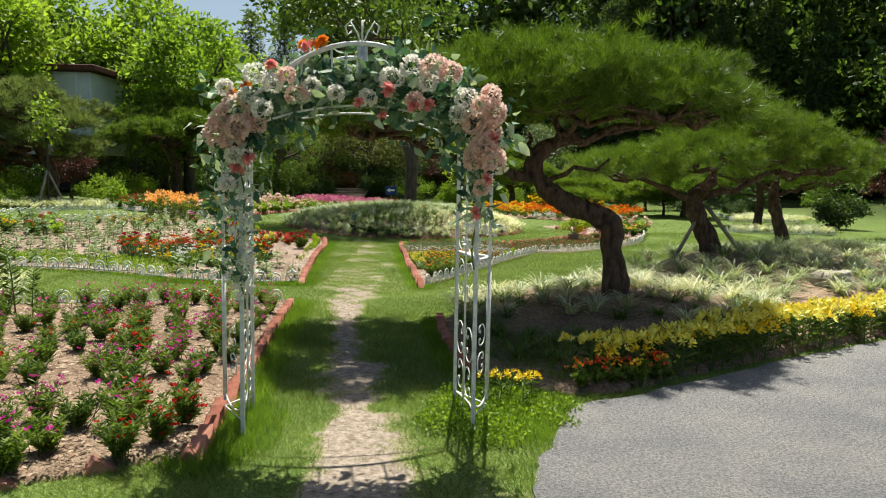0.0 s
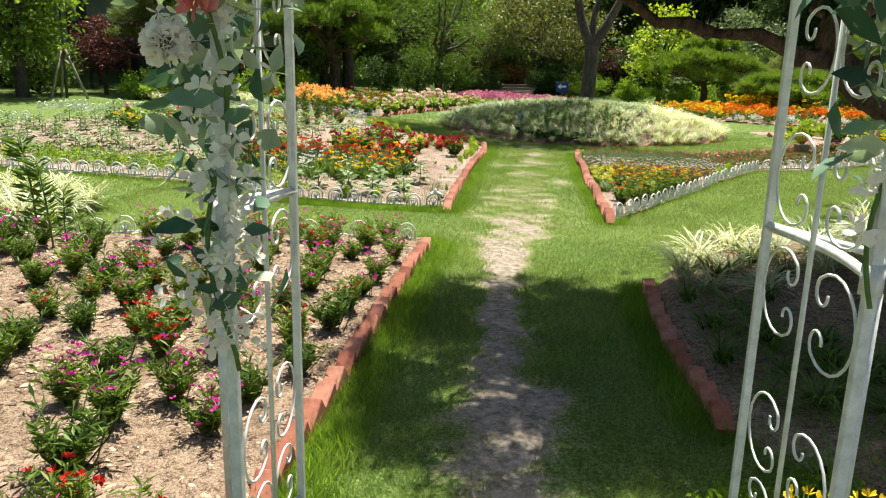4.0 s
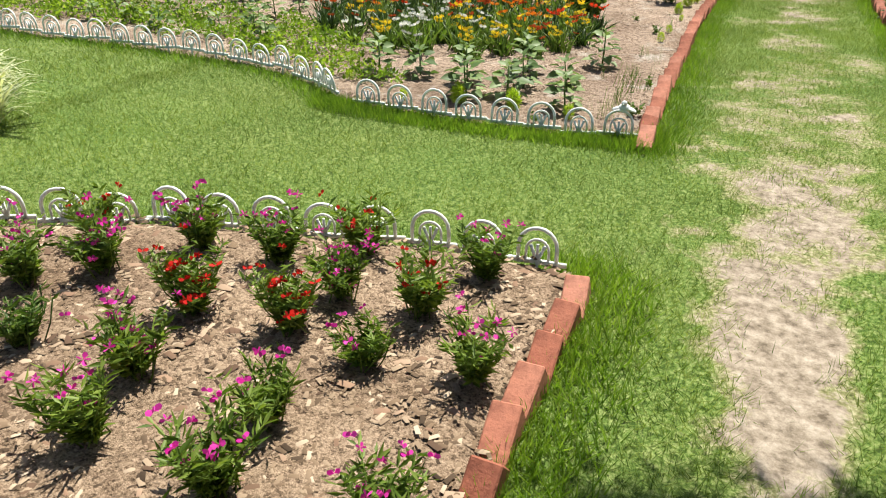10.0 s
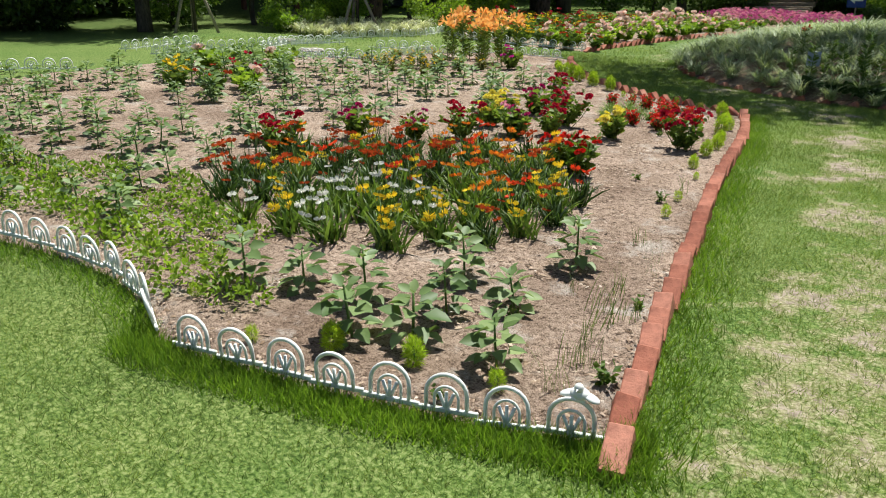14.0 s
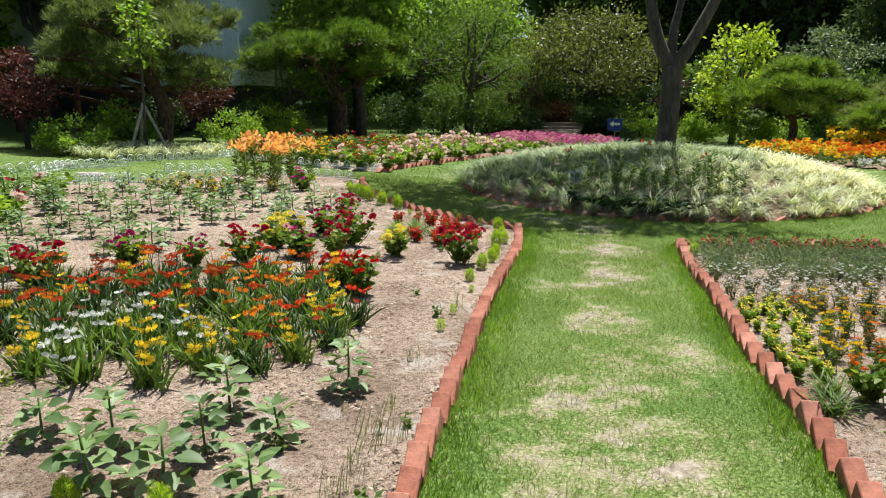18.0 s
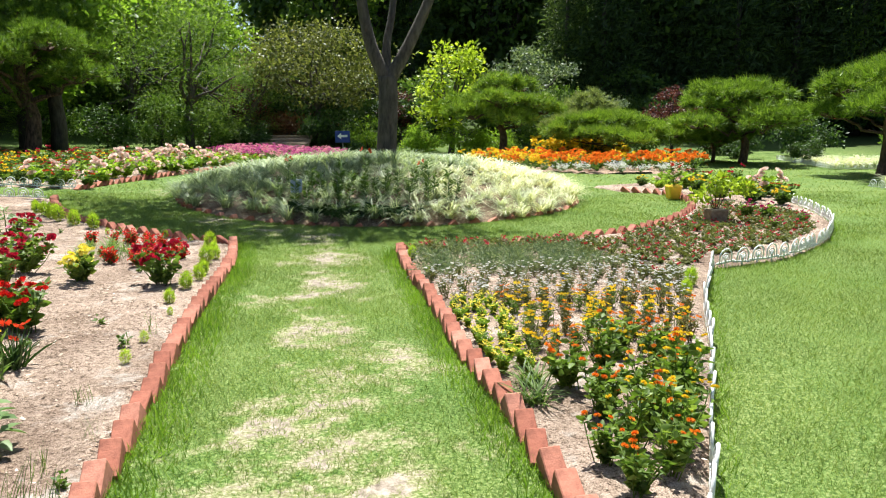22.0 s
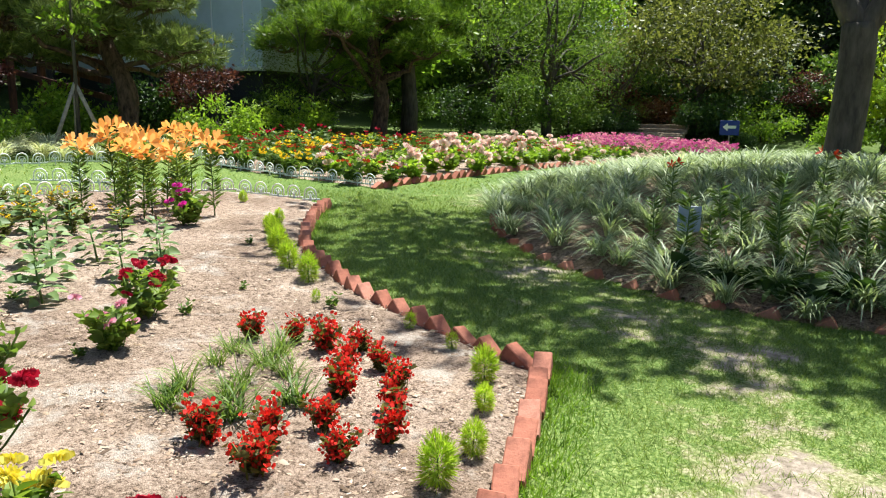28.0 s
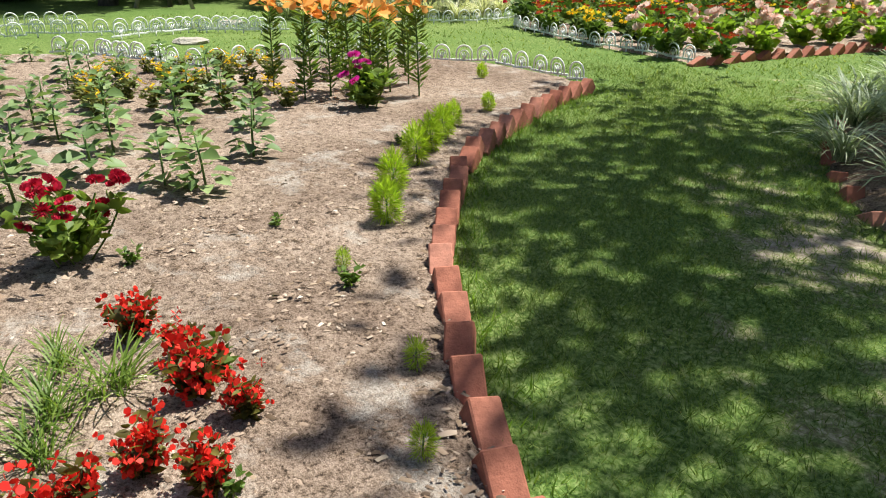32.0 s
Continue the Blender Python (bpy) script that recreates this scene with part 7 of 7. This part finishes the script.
for n in range(4):
    rail = thing("rail_fence", -20.2 + n * 1.35, 27.6 - n * 0.25, None, "dark red-brown stained wooden rail fence beside the building", "fence", "rail fence")
    rail.location.z = gz(-18, 27) + 1.35 - n * 0.22
    rail.rotation_euler[2] = -0.18
    child("post", box_mesh("post", (0.14, 0.14, 2.6), DARK_WOOD, 0.015, Matrix.Translation((0, 0, -0.15))), rail)
    for z in (0.15, 0.5, 0.85, 1.1):
        child("rail", box_mesh("rail", (1.4, 0.06, 0.13), DARK_WOOD, 0.01, Matrix.Translation((0.68, -0.06, z)) @ Matrix.Rotation(0.16, 4, "Y")), rail)
for x, y, h in ((-15.2, 21.0, 2.1), (-12.9, 24.0, 1.7)):
    tp = thing("tree_props", x, y, None, "tripod of pale stakes round a young tree", "stakes", "tripod stakes")
    for q in (0.4, 2.5, 4.6):
        child("stake", tubes_mesh("stake", [(np.array([(math.cos(q) * 0.55, math.sin(q) * 0.55, -0.05), (0, 0, h * 0.7)]), 0.035)], PALE_WOOD, 6), tp)
    child("sapling", tubes_mesh("sapling", [(np.array([(0, 0, -0.1), (0.03, 0, h), (0, 0.03, h * 1.8)]), np.array([0.04, 0.03, 0.015]))], BARK, 6), tp)
    child("leaves", mesh_np("leaves", *blob_leaves(LEAF_SMALL, [(0, 0, h * 1.3), (0.3, 0, h * 1.5), (-0.3, 0.2, h * 1.7), (0.1, -0.2, h * 1.9)], [0.4, 0.35, 0.35, 0.3], 90, 0.16), LEAF_BRIGHT), tp)

# ---- shrubs and garden trees round the lawn ----
tree("olive", "broad olive-green tree with many thin stems", -4.6, 46.5, 1.05)
tree("airy", "tall airy green tree behind the far bed", -9.6, 42.5, 1.0)
tree("airy", "airy green tree beside the far bed", -7.6, 45.0, 0.7)
tree("young", "young tree with lime-green leaves", 1.8, 43.5, 1.1)
tree("airy", "airy green tree before the grey building", -13.6, 32.5, 0.6)
tree("airy", "airy green tree at the wood's edge", -13.0, 46.0, 1.1)
tree("pale", "round pale grey-green tree", 6.2, 46.5, 1.15)
tree("pale", "pale grey-green shrub tree", 9.0, 44.5, 0.7)
for x, y, s in ((-7.9, 46.0, 1.0), (11.1, 40.5, 1.05), (-0.4, 47.0, 0.9), (-14.6, 29.0, 0.8), (-15.7, 23.4, 0.85), (-17.8, 25.5, 0.7), (14.0, 22.5, 1.25)):
    tree("red", "small wine-red maple with a slender trunk", x, y, s, group="red maples")
for x, y, s, k in ((-7.1, 44.3, 0.75, "dark_shrub"), (-4.4, 45.2, 0.9, "dark_shrub"), (-3.9, 45.6, 1.1, "dark_shrub"), (-2.0, 45.2, 1.0, "lime_shrub"), (-2.5, 43.4, 0.4, "dark_shrub"), (0.6, 44.0, 0.9, "lime_shrub"), (2.4, 43.0, 0.95, "lime_shrub"), (4.0, 43.5, 0.8, "lime_shrub"),
                   (-9.0, 43.5, 1.1, "shrub"), (-10.6, 41.8, 1.2, "shrub"), (-12.4, 40.6, 1.1, "dark_shrub"), (-8.6, 45.0, 1.2, "shrub"), (-13.8, 38.5, 1.0, "shrub"), (-6.0, 46.6, 0.9, "rust"), (-7.0, 47.0, 1.0, "rust"), (-4.9, 47.2, 0.9, "rust"), (6.2, 44.0, 1.0, "shrub"), (8.4, 43.0, 0.9, "dark_shrub"),
                   (10.4, 42.0, 1.0, "shrub"), (13.0, 41.0, 1.2, "dark_shrub"), (16.0, 39.0, 1.3, "dark_shrub"), (19.0, 36.0, 1.2, "shrub"), (-16.5, 36.0, 1.2, "shrub"), (-14.8, 33.0, 1.0, "dark_shrub"), (-13.2, 31.0, 0.8, "lime_shrub"), (-17.0, 30.0, 1.0, "dark_shrub"), (-16.5, 21.5, 1.0, "shrub"), (-17.8, 19.0, 1.2, "dark_shrub"),
                   (-14.4, 25.2, 0.8, "lime_shrub"), (-12.9, 27.6, 0.7, "lime_shrub"), (-19.5, 16.0, 1.3, "dark_shrub"), (-20.0, 12.0, 1.3, "shrub"), (-18.6, 23.6, 1.0, "shrub"), (-13.9, 22.9, 0.6, "lime_shrub"), (14.5, 27.0, 0.8, "dark_shrub"), (12.4, 37.0, 0.6, "dark_shrub"), (13.6, 34.5, 0.55, "dark_shrub"), (18.0, 24.0, 1.2, "shrub"), (17.0, 20.0, 1.1, "lime_shrub"), (20.0, 30.0, 1.3, "dark_shrub")):
    tree(k, {"shrub": "leafy mid-green garden shrub", "dark_shrub": "clipped dark green shrub", "lime_shrub": "bright green rounded shrub", "rust": "low rust-brown bush beside the steps"}[k], x, y, s, group="garden shrubs")
for n in range(48):
    x = rng.uniform(-30, 32)
    tree(rng.choice(["shrub", "dark_shrub"]), "wild undergrowth bush at the wood's edge", x, 47 + 4 * rng.random(), rng.uniform(1.1, 2.0), group="undergrowth")
for n in range(28):
    s = rng.choice([-1, 1])
    tree(rng.choice(["shrub", "dark_shrub"]), "wild undergrowth bush at the wood's edge", 23.5 * s + s * 4 * rng.random() - (2 if s < 0 else 0), rng.uniform(4, 46), rng.uniform(1.1, 2.0), group="undergrowth")
for n in range(22):
    tree(rng.choice(["shrub", "dark_shrub"]), "shady undergrowth bush west of the lawn", rng.uniform(-24, -17.5), rng.uniform(11, 26), rng.uniform(0.9, 1.6), group="undergrowth")
tree("wood2", "leafy tree beside the western lawn", -15.9, 20.2, 0.42)
for n in range(7):
    st = thing("garden_step", -5.9 + 0.03 * n, 41.5 + 0.6 * n, None, "brown timber step of the far path", "step", "far steps")
    child("slab", box_mesh("slab", (2.2, 0.6, 0.2), BROWN_POT, 0.03, Matrix.Translation((0, 0, 0.05 + 0.06 * n))), st)
for x, y in spread(44, [(-12.4, 21.8), (-11.3, 24.0), (-11.6, 25.4), (-13.4, 25.2), (-14.2, 22.8)], 0.35, seed=61):
    plant(LIRIOPE_PALE[0], x, y, rng.uniform(0.8, 1.1), "pale striped lilyturf inside the far hoop fence", "far lilyturf")
for x, y in spread(50, [(12.2, 30.6), (14.6, 30.2), (16.4, 32.6), (14.0, 35.8), (13.4, 34.0)], 0.4, seed=62):
    plant(LIRIOPE_PALE[1], x, y, rng.uniform(0.8, 1.1), "pale striped lilyturf inside the far hoop fence", "far lilyturf")
for x, y in spread(26, [(9.5, 24.8), (9.8, 24.0), (12.6, 23.6), (13.0, 25.4)], 0.36, seed=63):
    plant(LIRIOPE_PALE[0], x, y, rng.uniform(0.8, 1.1), "pale striped lilyturf inside the far hoop fence", "far lilyturf")

# ---- grass ----
def turf(n, x0, x1, y0, y1, seed, h=(0.02, 0.045), w=(0.003, 0.006), keep=None, mat=GRASS, name="lawn_grass", label=""):
    g = np.random.default_rng(seed)
    x, y = g.uniform(x0, x1, n), g.uniform(y0, y1, n)
    ok = np.ones(n, bool)
    for p in BEDS + [isl, ROAD]:
        ok &= ~inside(p, x, y)
    ok &= g.random(n) > np.clip((wear(x, y) - 0.27 - 0.22 * fbm(x, y, 6, 11)) * 2.2, 0, 0.992)
    if keep is not None:
        ok &= keep(x, y, g)
    x, y = x[ok], y[ok]
    m = len(x)
    bow_ = 0.5 if mat is TALL_GRASS else 0.85
    d = np.stack([g.normal(0, bow_, m), g.normal(0, bow_, m), np.ones(m)], -1)
    size = g.uniform(*h, m) * np.interp(y, [8.3, 10.2], [1.0, 0.75 if h[0] > 0.032 else 1.0]) * (1 + 0.35 * fbm(x, y, 1.7, 6))
    spots = np.stack([x, y, terrain(x, y) - 0.004 + 0.012 * fbm(x, y, 1.1, 3)], -1)
    v, f = scatter(BLADE, spots, d, size, spin=g.uniform(0, 6.28, m), widths=g.uniform(*w, m))
    return tagged(new(name, mesh_np(name, v, f, mat)), label, "grass", kind="stuff")


turf(420000, -3.0, 1.6, 1.0, 10.2, 1, label="short mown lawn grass", w=(0.0019, 0.0036), h=(0.034, 0.07), keep=lambda x, y, q: q.random(len(x)) < np.interp(y, [1.0, 2.5, 8.0, 10.2], [0.1, 1.0, 1.0, 0.68]) * np.where(y < 6, np.interp(x, [-3.0, -1.6], [0.05, 1.0]), 1))
turf(46000, -5.6, -3.0, 7.6, 10.2, 8, label="short mown lawn grass", w=(0.0019, 0.0038), h=(0.026, 0.054))
turf(720000, -5.6, 5.6, 10.2, 18.4, 2, label="short mown lawn grass", w=(0.0019, 0.0038), h=(0.024, 0.054), keep=lambda x, y, q: q.random(len(x)) < np.interp(x, [2.0, 5.6], [1.0, 0.2]))
turf(430000, -8.0, 3.0, 18.4, 23.5, 3, label="short mown lawn grass", w=(0.0022, 0.0044), h=(0.026, 0.056), keep=lambda x, y, q: q.random(len(x)) < np.interp(x, [-8, -5.5, -1.5, 3.0], [0.2, 1.0, 1.0, 0.2]) * np.interp(y, [21, 23.5], [1, 0.3]))
turf(75000, -8.0, 6.0, 18.4, 25.5, 7, label="short mown lawn grass", w=(0.005, 0.009), keep=lambda x, y, q: q.random(len(x)) > np.interp(x, [-8, -5.5, -1.5, 3.0], [0, 0.9, 0.9, 0]) * np.interp(y, [21, 23.5], [1, 0.3]))
turf(120000, 2.4, 9.5, 8.6, 24, 5, h=(0.028, 0.055), w=(0.004, 0.008), label="short mown lawn grass", keep=lambda x, y, q: q.random(len(x)) < np.interp(x, [2.4, 5.0], [0.1, 1.0]))
turf(70000, -9.5, -5.4, 7.0, 11.4, 6, h=(0.025, 0.05), w=(0.003, 0.006), label="short mown lawn grass", keep=lambda x, y, q: q.random(len(x)) < np.interp(x, [-9.5, -7.5], [0.05, 1.0]) * np.interp(y, [7.0, 7.8], [0.1, 1.0]))
turf(60000, -14, 14, 20, 44, 4, h=(0.04, 0.08), w=(0.012, 0.022), label="short mown lawn grass further off")
edges = [(A_RIGHT, 0.32), (B_RIGHT, 0.3), (C_LEFT, 0.24), (B_FENCE, 0.22), (B_FENCE_W, 0.24), (D_LEFT, 0.25), (C_FENCE, 0.14), (B_ARC, 0.2), (C_ARC, 0.12), (C_FENCE_E, 0.2), (A_FENCE, 0.1), (ROAD_EDGE[2:10], 0.2)]


def long_grass(line, reach, n, seed, h=(0.05, 0.115)):
    p = np.asarray(line)
    g = np.random.default_rng(seed)
    return turf(n, p[:, 0].min() - reach, p[:, 0].max() + reach, p[:, 1].min() - reach, p[:, 1].max() + reach, seed, h, (0.004, 0.008), lambda x, y, q: near_line(line, x, y) < reach * q.random(len(x)) ** 0.7, TALL_GRASS, "long_grass", "long uncut grass along the bed edge")


for n, (line, reach) in enumerate(edges):
    long_grass(line, reach, 60000 if n in (0, 1, 2, 3) else 26000, 20 + n)
turf(26000, -0.25, 1.1, 3.6, 6.2, 41, (0.05, 0.11), (0.003, 0.006), lambda x, y, q: ((x - 0.45) / 0.6) ** 2 + ((y - 5.0) / 0.75) ** 2 < q.random(len(x)) ** 0.5, TALL_GRASS, "long_grass", "tall grass round the arch's foot")
turf(16000, -2.2, -1.0, 3.6, 5.6, 42, (0.05, 0.12), (0.003, 0.006), lambda x, y, q: ((x + 1.35) / 0.35) ** 2 + ((y - 4.5) / 0.8) ** 2 < q.random(len(x)) ** 0.5, TALL_GRASS, "long_grass", "tall grass round the arch's foot")


# ---- chips and pebbles on the soil ----
def litter(n, poly, size, mat, name, label, seed, line=None, reach=3.0, z0=0.05):
    g = np.random.default_rng(seed)
    p = np.asarray(poly)
    x, y = g.uniform(p[:, 0].min(), p[:, 0].max(), n), g.uniform(p[:, 1].min(), p[:, 1].max(), n)
    ok = inside(poly, x, y)
    if line is not None:
        ok &= near_line(line, x, y) < reach
    x, y = x[ok], y[ok]
    m = len(x)
    t = np.array([(-0.5, -0.2, 0), (0.5, -0.15, 0.02), (0.45, 0.2, 0), (-0.45, 0.22, 0.03), (0, 0, 0.22)])
    f = np.array([(0, 1, 4), (1, 2, 4), (2, 3, 4), (3, 0, 4)])
    a = g.uniform(0, 6.28, m)
    k = size * g.uniform(0.3, 1.3, m) ** 1.4
    c, s = np.cos(a), np.sin(a)
    v = t[None] * k[:, None, None]
    vx, vy = v[:, :, 0] * c[:, None] - v[:, :, 1] * s[:, None], v[:, :, 0] * s[:, None] + v[:, :, 1] * c[:, None]
    z = terrain(x, y) + z0 + 0.018 * (fbm(x, y, 4, 1) + 0.6 * fbm(x, y, 13, 4))
    vv = np.stack([vx + x[:, None], vy + y[:, None], v[:, :, 2] * g.uniform(0.4, 1.6, m)[:, None] + z[:, None] - 0.002], -1).reshape(-1, 3)
    ff = (f[None] + (np.arange(m) * 5)[:, None, None]).reshape(-1, 3)
    return tagged(new(name, mesh_np(name, vv, ff, mat)), label, name.replace("_", " "), kind="stuff")


def chip_material(name, stops):
    m, nt, b = material(name, 0.9, 0, 0.2)
    nt.links.new(ramp(nt, island(nt), stops), b.inputs["Base Color"])
    return m


CHIPS = chip_material("wood_chips", [(0.0, (0.04, 0.026, 0.018)), (0.4, (0.18, 0.12, 0.08)), (0.9, (0.34, 0.25, 0.18)), (1.0, (0.50, 0.40, 0.31))])
BARK_BITS = chip_material("bark_bits", [(0.0, (0.08, 0.048, 0.033)), (0.5, (0.27, 0.165, 0.115)), (1.0, (0.48, 0.36, 0.27))])
PEBBLES = chip_material("grit", [(0.0, (0.07, 0.046, 0.032)), (0.4, (0.25, 0.172, 0.125)), (0.92, (0.43, 0.325, 0.255)), (1.0, (0.58, 0.49, 0.42))])
litter(90000, BED_A, 0.028, CHIPS, "wood_chips", "brown wood chips scattered over the west bed", 71, A_RIGHT, 4.2)
litter(150000, BED_B, 0.018, PEBBLES, "soil_grit", "coarse grit and crumbs on sandy soil", 72, B_RIGHT, 3.6)
litter(24000, BED_B, 0.026, CHIPS, "dry_debris", "dry bark bits and stalks on sandy soil", 74, B_RIGHT, 3.2)
litter(4000, BED_B, 0.034, PEBBLES, "soil_clods", "small dry clods on sandy soil", 76, B_RIGHT, 3.4)
litter(9000, BED_A, 0.045, BARK_BITS, "bark_pieces", "larger bark pieces on the west bed", 77, A_RIGHT, 3.4)
litter(50000, BED_C, 0.018, PEBBLES, "soil_grit", "coarse grit and crumbs on sandy soil", 73, C_LEFT, 2.6)
litter(9000, BED_D, 0.04, CHIPS, "dry_needles", "dry needles and chips under the pine", 75, D_LEFT, 2.5)
